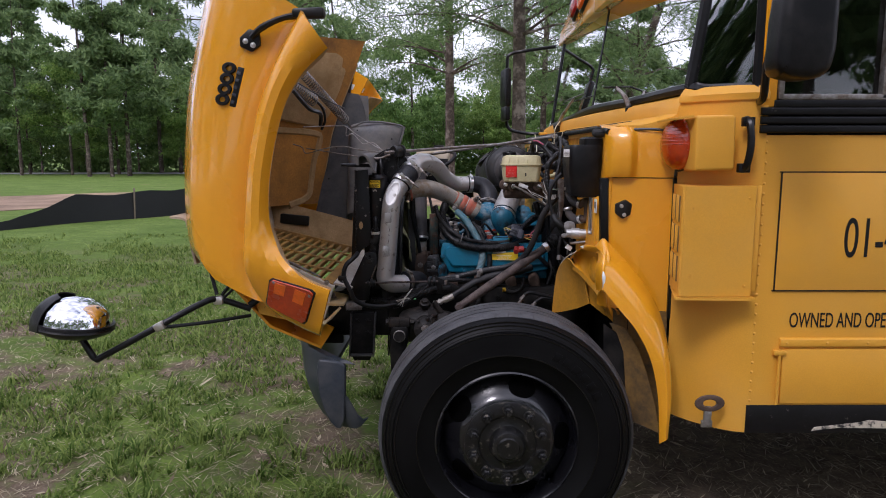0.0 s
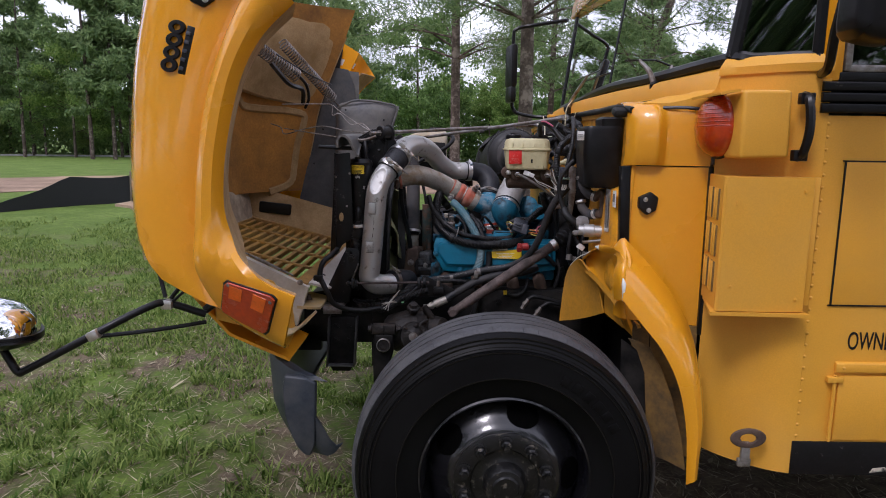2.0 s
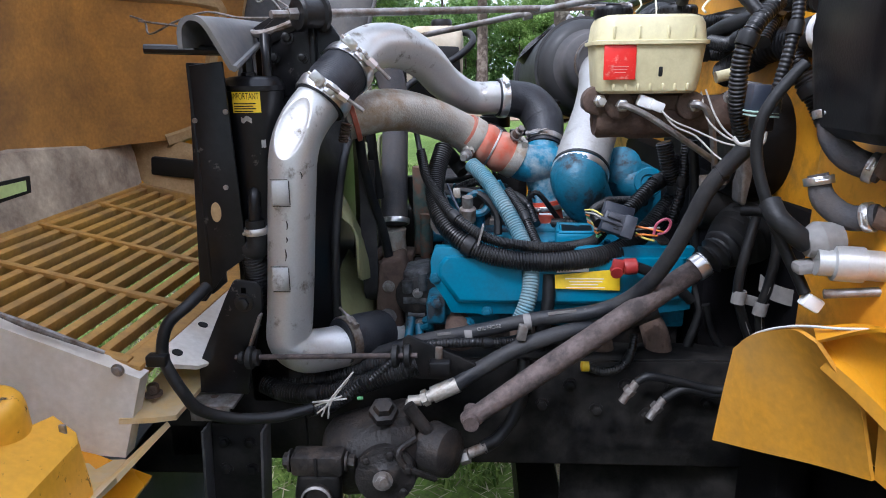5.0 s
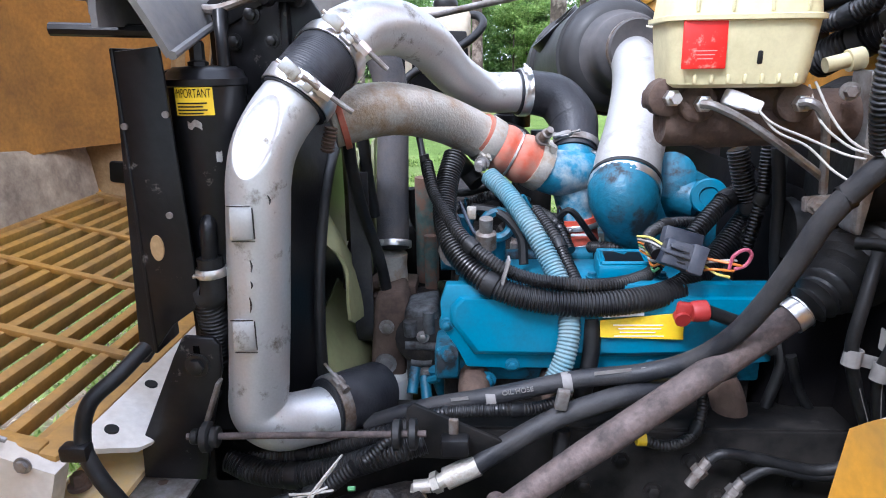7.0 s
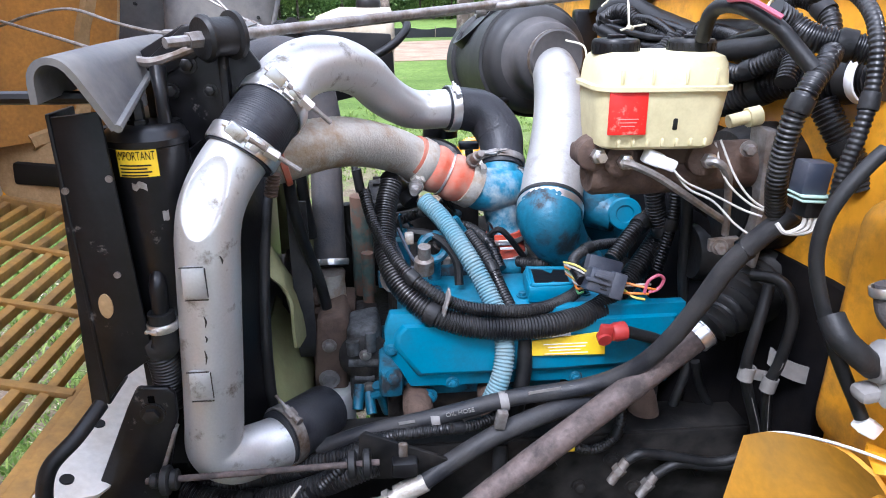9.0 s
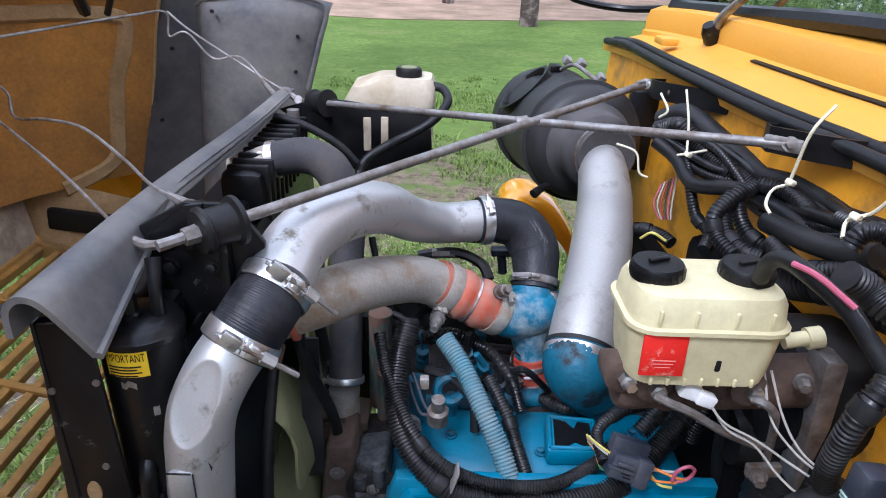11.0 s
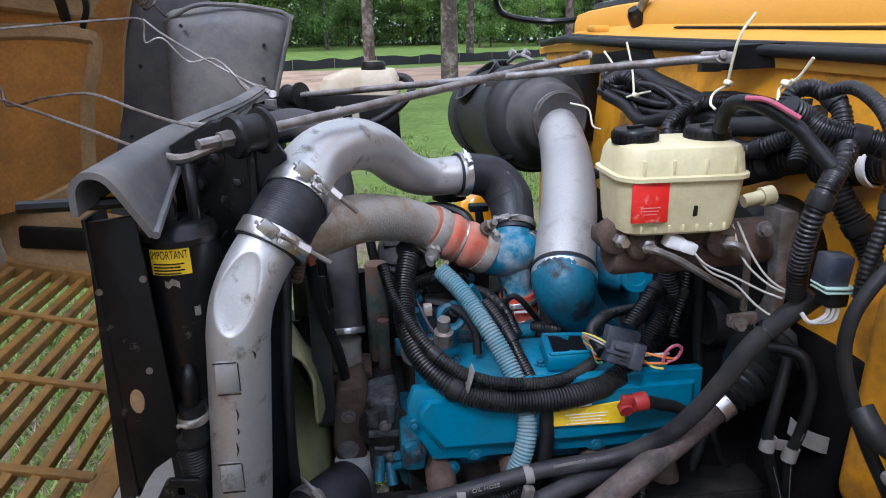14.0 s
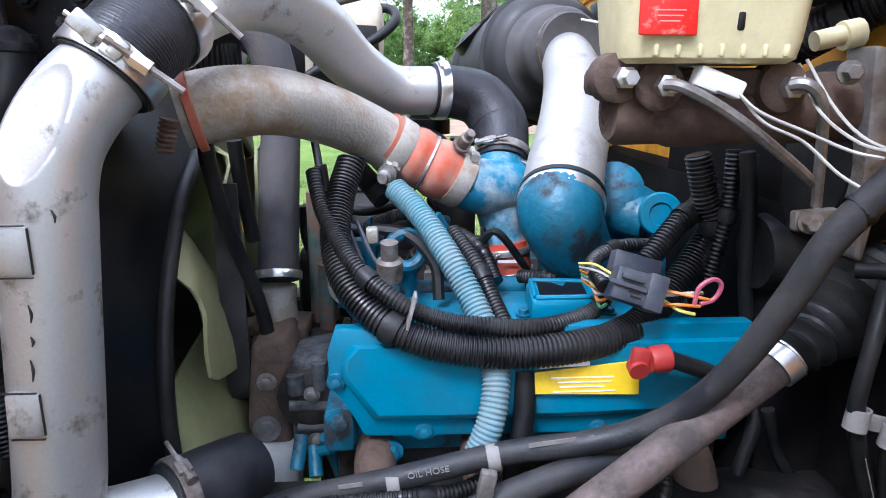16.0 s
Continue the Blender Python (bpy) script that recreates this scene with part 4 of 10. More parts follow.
rows = []
for z, out in ((1.569, 0.02), (1.60, 0.032), (1.68, 0.034), (1.73, 0.03), (1.76, 0.02), (1.778, 0.004), (1.788, -0.02), (1.792, -0.05), (1.794, -0.09)):
    rows.append([(x, cowl_y(x, z) - out * (lobe(x) if out > 0 else 1) + (0.06 if x == 0.69 else 0.012 if x == 0.70 else 0), 1.569 + (z - 1.569) * (1 - 0.11 * (1.5 - lobe(x)) / 1.25)) for x in [0.69, 0.70, 0.715, 0.745, 0.765, 0.775, 0.785, 0.795, 0.805, 0.815, 0.83, 0.86, 0.92, 0.957]])
part("cowl_bulge", shell(loft(rows), -0.012), M_yellow, bus)
part("corner_seal", tube([(0.80, 2.755, 1.768), (0.86, 2.727, 1.768), (0.91, 2.708, 1.762), (0.942, 2.694, 1.742), (0.955, 2.69, 1.7), (0.96, 2.69, 1.64), (0.962, 2.692, 1.575)], 0.0055, 8, 6), M_slate, bus, "slate-grey rubber seal round the cowl corner")
part("seal_strip", box((0.694, 2.795, 1.415), (0.034, 0.04, 0.3), 0.004, (0, -2, 0)), M_black, bus, "black rubber strip on the cowl edge")
part("seam", box((0.962, 2.702, 1.27), (0.014, 0.02, 0.6), 0.003), M_black, bus, "dark vertical seam")
latch = part("hood_latch_pad", prism([(0.735, 1.455), (0.775, 1.475), (0.803, 1.455), (0.797, 1.41), (0.765, 1.392), (0.735, 1.418)], 2.748, 2.775, "y", 0.004), M_black_plastic, bus, "black rubber hood catch")
for x, z in ((0.757, 1.448), (0.77, 1.41)):
    part("bolt", hexbolt((x, 2.748, z), (0, -1, 0), 0.006, 0.006), M_steel, latch)

# turn lamp with its yellow box
lampbox = part("turn_lamp_box", prism([(0.948, 1.6), (1.098, 1.605), (1.092, 1.808), (0.945, 1.808)], 2.455, 2.72, "y", 0.012, 3), M_yellow_old, bus)
part("brow", shell(loft([[(0.88, y, 1.8), (0.91, y, 1.806), (0.94, y, 1.81)] for y in (2.47, 2.55, 2.63, 2.71)]), -0.008), M_yellow_old, lampbox, "thin brow over the lens")
LC = np.array([0.95, 2.618, 1.703])
part("gasket", lathe([(0.106, -0.004), (0.108, 0.004), (0.1, 0.008)], LC, (-1, -0.12, 0), 36), M_ink, lampbox, "dark gasket")
dome = [(0.102, 0.0), (0.102, 0.014), (0.096, 0.034), (0.08, 0.052), (0.05, 0.064), (0.02, 0.068)]
part("lens", lathe(dome, LC, (-1, -0.12, 0), 40), M_amber_dark, lampbox, "ribbed amber turn lamp lens")
for k in range(8):
    zz = 0.0 + 0.013 * k
    hw = math.sqrt(0.1 ** 2 - zz ** 2)
    arc = []
    for q in np.linspace(-0.98, 0.98, 15):
        r_ = math.sqrt((hw * q) ** 2 + zz ** 2)
        arc.append(LC + np.array([0, 0, zz]) + np.array([-0.119, 0.993, 0]) * hw * q + np.array([-0.993, -0.119, 0]) * float(np.interp(r_, [0.02, 0.05, 0.08, 0.096, 0.102], [0.068, 0.064, 0.052, 0.034, 0.014])))
    part("lens_rib", tube(arc, 0.0019, 6, 2), M_amber_dark, lampbox)
# louvred heater box
hb = part("louvre_box", stack_quads([[(0.91, 2.462, z), (0.916, 2.452, z), (1.184, 2.452, z), (1.19, 2.462, z), (1.19, 2.56, z), (0.962, 2.72, z)] for z in (1.12, 1.13, 1.535, 1.545)]), M_yellow_old, bus)
part("base_lip", stack_quads([[(0.893, 2.45, z), (1.2, 2.436, z), (1.2, 2.5, z), (0.975, 2.74, z)] for z in (1.106, 1.117)]), M_yellow_old, hb)
fa0, fa1 = np.array([0.91, 2.462, 0.0]), np.array([0.962, 2.72, 0.0])
fdir = (fa1 - fa0) / np.linalg.norm(fa1 - fa0)
fnrm = np.array([-fdir[1], fdir[0], 0.0])
frot = math.degrees(math.atan2(fdir[1], fdir[0])) - 90
for r in range(3):
    for c in range(2):
        for h in range(2):
            o_ = fa0 + fdir * (0.058 + 0.094 * c + 0.032 * h) + np.array([0, 0, 1.218 + 0.118 * r])
            # brown inserts carry the shade of the louvre slots in their colour
            part("slot_shade", box(o_ + fnrm * 0.0005, (0.004, 0.02, 0.1), 0.001, (0, 0, frot)), M_grime_shade, hb, "brown shaded vent slot")
            part("louvre", box(o_ + fdir * 0.011 + fnrm * 0.004, (0.008, 0.009, 0.104), 0.003, (0, 0, frot)), M_yellow_old, hb)
for x, z in ((0.95, 1.2), (0.95, 1.46), (1.16, 1.16), (1.16, 1.5)):
    part("screw", hexbolt((x, 2.452, z), (0, -1, 0), 0.005, 0.004), M_yellow_old, hb)
part("hinge_strip", box((1.2, 2.482, 1.34), (0.03, 0.014, 0.41), 0.003), M_yellow_old, bus)
# grab strap, step latch
strap = part("grab_strap", tube([(1.15, 2.5, 1.795), (1.148, 2.465, 1.78), (1.15, 2.45, 1.7), (1.146, 2.465, 1.625), (1.145, 2.5, 1.605)], 0.014, 8, 5), M_black, bus)
for c in ((1.15, 2.485, 1.785), (1.143, 2.485, 1.612)):
    part("strap_end", box(c, (0.045, 0.025, 0.035), 0.004), M_black, strap)
lt = part("skirt_latch", lathe([(0.012 * math.cos(a) + 0.03, 0.006 * math.sin(a)) for a in np.linspace(0, 2 * math.pi, 9)[:-1]], (0, 0, 0), (0, 1, 0), 20, closed=True), M_rust, bus, "rusty pull latch")
for v in lt.data.vertices:
    v.co = Vector((v.co.x * 1.45 + 1.07, v.co.y + 2.49, v.co.z * 0.85 + 0.675))
part("latch_foot", join(box((1.066, 2.495, 0.625), (0.03, 0.016, 0.07), 0.004), box((1.066, 2.5, 0.585), (0.045, 0.014, 0.03), 0.004)), M_steel_dull, lt)
# lettering
letters("fleet_number", "01-4", 0.155, (1.553, SIDE - 0.0062, 1.268), (1, 0, 0), (0, 0, 1), M_ink, bus, width=0.212)
letters("owner_lettering", "OWNED AND OPERATED", 0.06, (1.368, SIDE - 0.0015, 0.986), (1, 0, 0), (0, 0, 1), M_ink, bus, width=0.52)

# driver's mirror on its arm
mir = thing("side_mirror", (1.2, 2.3, 1.8), "large black side mirror on a tubular arm", "mirror")
part("shell", prism([(1.085, 1.94), (1.105, 1.915), (1.2, 1.9), (1.26, 1.925), (1.275, 2.0), (1.275, 2.28), (1.11, 2.28), (1.09, 2.1)], 2.15, 2.28, "y", 0.03, 3), M_black_plastic, mir)
part("arm", tube([(1.195, 2.5, 1.86), (1.17, 2.42, 1.875), (1.145, 2.36, 1.96), (1.135, 2.3, 2.1), (1.13, 2.25, 2.3)], 0.014, 8, 6), M_black, mir)
# crossing mirror beyond the far side
fm = thing("far_mirror", (0.8, 5.3, 1.8), "black tubular mirror loop on the far side", "mirror")
part("loop", tube([(0.86, 5.1, 2.49), (0.65, 5.28, 2.485), (0.53, 5.3, 2.46), (0.51, 5.3, 2.38), (0.51, 5.3, 2.0), (0.52, 5.3, 1.9), (0.58, 5.29, 1.86), (0.75, 5.25, 1.84), (0.9, 5.1, 1.86)], 0.013, 8, 6), M_black, fm)
part("head", box((0.5, 5.3, 2.2), (0.05, 0.18, 0.3), 0.02, (0, 0, 10)), M_black_plastic, fm)
part("lower_head", box((0.5, 5.3, 2.0), (0.045, 0.16, 0.12), 0.02, (0, 0, 10)), M_black_plastic, fm)
# wiper
for piv, el, tip, b0, b1 in (((0.919, 3.238, 1.875), (0.895, 3.27, 1.95), (0.865, 3.32, 2.0), (0.8, 3.3, 1.995), (0.95, 3.34, 2.005)), ((0.772, 4.45, 1.848), (0.788, 4.4, 1.915), (0.835, 4.22, 2.03), (0.845, 3.95, 2.03), (0.828, 4.5, 2.03))):
    wp = thing("windscreen_wiper", piv, "grey windscreen wiper arm on a black pivot", "wiper", "wipers")
    part("pivot", lathe([(0.024, -0.02), (0.024, 0.012), (0.016, 0.03)], piv, (-0.5, -0.3, 0.8), 14), M_black, wp)
    part("arm", tube([piv, el, tip], [0.013, 0.012, 0.007], 8), M_steel_dull, wp)
    part("blade", rod(b0, b1, 0.005, 6), M_black, wp)

# ---- rear part of the front fender ----
fo = [(0.677, 2.720, 1.309), (0.79, 2.655, 1.18), (0.87, 2.6, 1.048), (0.91, 2.56, 0.883), (0.925, 2.535, 0.7), (0.91, 2.53, 0.52)]
fi = [(0.647, 2.575, 1.123), (0.715, 2.545, 1.04), (0.775, 2.52, 0.965), (0.83, 2.5, 0.853), (0.87, 2.5, 0.69), (0.885, 2.5, 0.5)]
fen = part("rear_fender", shell(loft([spline([np.array(a) + (np.array(b) - np.array(a)) * k + np.array([0, -0.035 * math.sin(math.pi * k), 0.018 * math.sin(math.pi * k)]) for a, b in zip(fo, fi)], 5) for k in (0, 0.2, 0.4, 0.6, 0.8, 1.0)]), -0.008), M_yellow, bus, "flared yellow fender with a torn front edge")
WX, WZ = 0.258, 0.517
inner_a = [[(0.604, 3.030, 1.177), (0.599, 3.100, 1.170), (0.588, 3.200, 1.117), (0.586, 3.270, 1.056)], [(0.667, 3.000, 1.084), (0.644, 3.120, 1.066), (0.598, 3.200, 1.029), (0.576, 3.270, 0.975)], [(0.691, 2.985, 0.972), (0.663, 3.100, 0.924), (0.617, 3.200, 0.884), (0.569, 3.280, 0.855)]]
part("wheel_liner", shell(loft([spline(r, 4) for r in inner_a]), 0.006), M_yellow_dirty, fen, "stained yellow inner fender")
b_top = spline([(0.605, 3.030, 1.174), (0.622, 2.930, 1.233), (0.630, 2.860, 1.249), (0.657, 2.770, 1.247), (0.662, 2.720, 1.243), (0.660, 2.690, 1.228)], 4)
b_low = spline([(0.621, 3.030, 1.147), (0.646, 2.970, 1.124), (0.666, 2.900, 1.099), (0.674, 2.830, 1.087), (0.667, 2.760, 1.091), (0.662, 2.700, 1.089)], 4)
part("liner_slope", shell(loft([[p + (q - p) * k + np.array([0.01, 0.05, 0.02]) * math.sin(math.pi * k) for p, q in zip(b_top, b_low)] for k in (0, 0.25, 0.5, 0.75, 1.0)]), 0.006), M_yellow, fen, "yellow sloping inner panel")
part("liner_flange", shell(loft([b_low, b_low + np.array([-0.004, 0.012, -0.02])]), 0.004), M_yellow_dirty, fen, "brown grimy flange edge")
part("lower_gusset", shell(loft([[(0.684, 2.990, 1.069), (0.732, 2.920, 1.016), (0.747, 2.820, 0.997), (0.743, 2.700, 1.002)], [(0.693, 2.990, 0.970), (0.749, 2.920, 0.928), (0.768, 2.850, 0.941), (0.756, 2.720, 0.984)]]), 0.006), M_yellow_dirty, fen, "grimy yellow gusset")
lip_i = spline([(0.626, 2.900, 1.246), (0.631, 2.850, 1.249), (0.656, 2.770, 1.249), (0.660, 2.730, 1.252), (0.655, 2.680, 1.235), (0.640, 2.660, 1.198), (0.641, 2.660, 1.152), (0.650, 2.680, 1.100)], 5)
lip_o = spline([(0.633, 2.900, 1.252), (0.632, 2.840, 1.266), (0.652, 2.740, 1.275), (0.663, 2.670, 1.263), (0.665, 2.630, 1.241), (0.657, 2.610, 1.213), (0.657, 2.600, 1.170), (0.663, 2.620, 1.107)], 5)
part("torn_lip", shell(loft([[p + (q - p) * k + np.array([0.0, -0.016, 0.006]) * math.sin(math.pi * k) for p, q in zip(lip_i, lip_o)] for k in (0, 0.12, 0.3, 0.5, 0.7, 0.88, 1.0)]), 0.005), M_yellow, fen, "yellow lip folded back along the tear")
ridge = spline([(0.654, 2.745, 1.272), (0.678, 2.722, 1.309), (0.684, 2.670, 1.282), (0.686, 2.630, 1.246), (0.673, 2.605, 1.206), (0.663, 2.590, 1.165), (0.650, 2.580, 1.120)], 5)
lo2 = [lip_o[int(round(i * (len(lip_o) - 11) / (len(ridge) - 1))) + 10] for i in range(len(ridge))]
part("ridge", shell(loft([[p + (q - p) * k + np.array([0, -0.008, 0.004]) * math.sin(math.pi * k) for p, q in zip(lo2, ridge)] for k in (0, 0.33, 0.66, 1.0)]), 0.005), M_yellow, fen)
edge_w = [lip_i[0] * 0.5 + lip_o[0] * 0.5] + [(0.612, 2.990, 1.213), (0.595, 3.090, 1.176), (0.585, 3.190, 1.122), (0.583, 3.262, 1.060)]
part("bare_edge", tube(edge_w, 0.0022, 6, 6), M_label_white, fen, "thin bare edge")
for ps, rs in (([(0.620, 2.885, 1.255), (0.629, 2.860, 1.255), (0.630, 2.845, 1.250)], [0.004, 0.009, 0.003]), ([(0.648, 2.585, 1.195), (0.650, 2.578, 1.175), (0.650, 2.575, 1.149), (0.651, 2.590, 1.118)], [0.002, 0.008, 0.005, 0.002]), ([(0.670, 2.722, 1.287), (0.670, 2.708, 1.281)], [0.004, 0.005])):
    part("bare_chip", tube(ps, rs, 8, 6), M_label_white, fen, "bare chipped white metal")

# black sheet added to fill the dark void behind the wheel
part("inner_well", shell(loft([[(0.3, 3.52, z), (0.62, 3.5, z), (0.86, 3.3, z), (0.93, 3.0, z)] for z in (0.45, 0.62, 0.86)]), 0.01), M_frame_black, fen, "black sheet filling the dark wheel well")

# the shadow beside the tyre is put in as a black sheet
part("well_shadow", shell(loft([[(0.696, 2.732, 0.939), (0.701, 2.732, 0.766), (0.733, 2.722, 0.527)], [(0.745, 2.696, 0.909), (0.772, 2.682, 0.829), (0.793, 2.680, 0.549)]]), 0.004), M_frame_black, fen, "black sheet for the shadow in the wheel well")
# streaky grime, with the shade behind the tyre put into the same dark yellow
part("grime_shade_panel", shell(loft([[(0.715, 2.714, 0.949), (0.745, 2.695, 0.909), (0.772, 2.681, 0.830), (0.785, 2.679, 0.681), (0.798, 2.677, 0.528)], [(0.755, 2.687, 0.942), (0.792, 2.664, 0.878), (0.820, 2.650, 0.779), (0.843, 2.640, 0.634), (0.857, 2.635, 0.518)], [(0.780, 2.670, 0.931), (0.826, 2.643, 0.844), (0.856, 2.622, 0.759), (0.892, 2.604, 0.620), (0.910, 2.594, 0.503)]]), 0.004), M_grime_shade, fen, "grimy yellow panel behind the tyre, darkened for shade")

far_top = spline([(0.3, 4.93, 1.1), (0.315, 4.93, 1.16), (0.36, 4.93, 1.2), (0.43, 4.93, 1.2), (0.51, 4.93, 1.16), (0.58, 4.93, 1.07), (0.63, 4.93, 0.95)], 5)
part("far_fender", shell(loft([[p + np.array([0, d, -h]) for p in far_top] for d, h in ((0.0, 0.12), (0.0, 0.06), (0.01, 0.03), (0.035, 0.01), (0.07, 0.0), (0.2, 0.01))]), -0.008), M_yellow, bus, "rounded yellow fender of the far wheel")

# ---- front wheel ----
R = 0.532
side1 = [(0.286, 0.0), (0.292, -0.022), (0.315, -0.031), (0.36, -0.043), (0.364, -0.047), (0.37, -0.045), (0.42, -0.05), (0.46, -0.042), (0.463, -0.046), (0.47, -0.04), (0.494, -0.02), (0.508, 0.0)]
wheel = wheel_tyre = part("front_wheel", lathe(side1 + [(0.498, 0.24), (0.46, 0.265), (0.4, 0.275), (0.3, 0.25), (0.286, 0.23)], (WX, 2.505, WZ), (0, 1, 0), 96, closed=True), M_tyre, bus, "large black front tyre with worn tread", angle=50)
tread_at = [(0.0, 0.510), (0.012, 0.521), (0.05, 0.527), (0.115, 0.53), (0.19, 0.528), (0.222, 0.52), (0.24, 0.502)]


def tread_r(y):
    return float(np.interp(y, [a for a, b in tread_at], [b for a, b in tread_at]))


part("tread", lathe([(tread_r(y) - 0.009, y) for y in (0.0, 0.012, 0.05, 0.115, 0.19, 0.222, 0.24)] + [(0.48, 0.24), (0.48, 0.0)], (WX, 2.505, WZ), (0, 1, 0), 96, closed=True), M_tyre, wheel_tyre, "dark tread base in the grooves", angle=25)
for y0, y1, nb, sl in ((0.0, 0.044, 64, 0.5), (0.051, 0.088, 52, 1.0), (0.096, 0.142, 47, -1.0), (0.15, 0.187, 52, 1.0), (0.195, 0.24, 64, -0.5)):
    # one ring a rib, notched by slanting sipes that fade out towards its middle
    vv, ff = [], []
    ys_r = (y0, y0 + 0.25 * (y1 - y0), y0 + 0.55 * (y1 - y0), y1)
    for b in range(nb):
        for da, cut_ in ((0.0, 0), (0.2, 0), (0.5, 0), (0.8, 0), (0.955, 0), (0.965, 1), (0.98, 1), (0.99, 0)):
            k0 = len(vv)
            for j, y in enumerate(ys_r):
                a = 2 * math.pi * (b + da + 0.16 * sl * (y - y0) / (y1 - y0)) / nb
                r_ = tread_r(y) - 0.003 * cut_ * (1, 0.7, 0.0, 0.0)[j if sl > 0 else 3 - j]
                vv.append((WX + r_ * math.cos(a), 2.505 + y, WZ + r_ * math.sin(a)))
            for y in (y1, y0):
                a = 2 * math.pi * (b + da + 0.16 * sl * (y - y0) / (y1 - y0)) / nb
                vv.append((WX + (tread_r(y) - 0.012) * math.cos(a), 2.505 + y, WZ + (tread_r(y) - 0.012) * math.sin(a)))
    n = len(vv) // 6
    for i in range(n):
        p, q = 6 * i, 6 * ((i + 1) % n)
        ff += [(p + j, p + (j + 1) % 6, q + (j + 1) % 6, q + j) for j in range(6)]
    part("tread_rib", (vv, ff), M_tread, wheel_tyre, "worn grey tread rib cut by sipes", angle=40)
rim = part("rim", lathe([(0.288, -0.02), (0.292, -0.026), (0.286, -0.03), (0.278, -0.022), (0.27, 0.02), (0.262, 0.05), (0.25, 0.08), (0.243, 0.13), (0.22, 0.13), (0.25, 0.2), (0.29, 0.2)], (WX, 2.505, WZ), (0, 1, 0), 72, closed=True), M_rim, wheel)
disc_prof = [(0.262, 0.09), (0.265, 0.062), (0.258, 0.042), (0.242, 0.026), (0.22, 0.008), (0.2, -0.012), (0.188, -0.026), (0.175, -0.034), (0.12, -0.036), (0.1, -0.03), (0.06, -0.03), (0.02, -0.03)]
part("disc", lathe(disc_prof, (WX, 2.505, WZ), (0, 1, 0), 72), M_rim, wheel, "black wheel disc")
for k in range(5):
    a = radians(74.5 + 72 * k)
    o = np.array([WX + 0.226 * math.cos(a), 2.505 + 0.013, WZ + 0.226 * math.sin(a)])
    h = part("hand_hole", lathe([(0.034, -0.004), (0.036, 0.0), (0.036, 0.004), (0.03, 0.006), (0.012, 0.0065)], (0, 0, 0), (0, -1, 0), 28), M_void, wheel, "dark oval hand hole")
    t = np.array([-math.sin(a), 0, math.cos(a)])
    nn = np.array([math.cos(a), 0, math.sin(a)])
    for v in h.data.vertices:
        p = np.array(v.co)
        p = p + t * np.dot(p, t) * 0.55
        v.co = Vector(o + p + np.array([0, 0.88 * np.dot(p, nn) + 6.0 * np.dot(p, t) ** 2 * 0.12, 0]))
hub = part("hub", lathe([(0.172, -0.03), (0.173, -0.042), (0.165, -0.046), (0.118, -0.046), (0.112, -0.04), (0.088, -0.038), (0.075, -0.044), (0.07, -0.07), (0.06, -0.085), (0.045, -0.088), (0.04, -0.095), (0.01, -0.096)], (WX, 2.505, WZ), (0, 1, 0), 40), M_rim_dirty, wheel, "greasy dark hub")
for k in range(10):
    a = radians(18 + 36 * k)
    o = (WX + 0.143 * math.cos(a), 2.459, WZ + 0.143 * math.sin(a))
    part("wheel_nut", join(lathe([(0.024, 0), (0.024, 0.006), (0.019, 0.008)], o, (0, -1, 0), 14), lathe([(0.0185, 0.006), (0.0185, 0.028), (0.013, 0.034)], o, (0, -1, 0), 6), lathe([(0.011, 0.03), (0.01, 0.05)], o, (0, -1, 0), 10)), M_rim_dirty, hub)
for r0 in (0.452, 0.468, 0.481, 0.494):
    yy = 2.505 - float(np.interp(r0, [0.42, 0.46, 0.495, 0.512], [0.05, 0.042, 0.02, 0.0]))
    part("sidewall_ridge", lathe([(r0 - 0.003, 0.004), (r0 - 0.002, -0.0045), (r0 + 0.002, -0.0045), (r0 + 0.003, 0.004)], (WX, yy, WZ), (0, 1, 0), 96, closed=True), M_ridge, wheel_tyre, "glossy moulded ridge")
part("bead_ridge", lathe([(0.362, 0.004), (0.363, -0.004), (0.367, -0.004), (0.368, 0.004)], (WX, 2.461, WZ), (0, 1, 0), 96, closed=True), M_ridge, wheel_tyre, "glossy moulded ridge")
# faint raised lettering on the sidewall, kept as plain bars
for k in range(6):
    a = radians(62 - 6.5 * k)
    part("sidewall_mark", box((WX + 0.405 * math.cos(a), 2.4555, WZ + 0.405 * math.sin(a)), (0.03, 0.003, 0.034), 0.001, (0, 90 - math.degrees(a), 0)), M_tyre, wheel_tyre, "faint raised sidewall mark")

# ---- chassis ----
frame_rail = thing("chassis_rail", (0.5, 3.42, 0.8), "black steel chassis rail below the engine", "chassis")
part("web", prism([(-0.62, 0.70), (3.0, 0.70), (3.0, 0.955), (-0.45, 0.955), (-0.62, 0.93)], 3.42, 3.435, "y", 0.002), M_frame_black, frame_rail)
part("flange", join(box((1.2, 3.47, 0.955), (3.4, 0.09, 0.01), 0.002), box((1.2, 3.47, 0.7), (3.5, 0.09, 0.01), 0.002)), M_frame_black, frame_rail)
for i, (x, z) in enumerate(((0.3, 0.9), (0.36, 0.84), (0.42, 0.9), (0.47, 0.83), (0.52, 0.9), (0.24, 0.85), (0.6, 0.86))):
    part("bolt", hexbolt((x, 3.42, z), (0, -1, 0), 0.011, 0.012), M_frame_black, frame_rail)
copy_thing(frame_rail, pose(0.5, 4.34, 0.8))
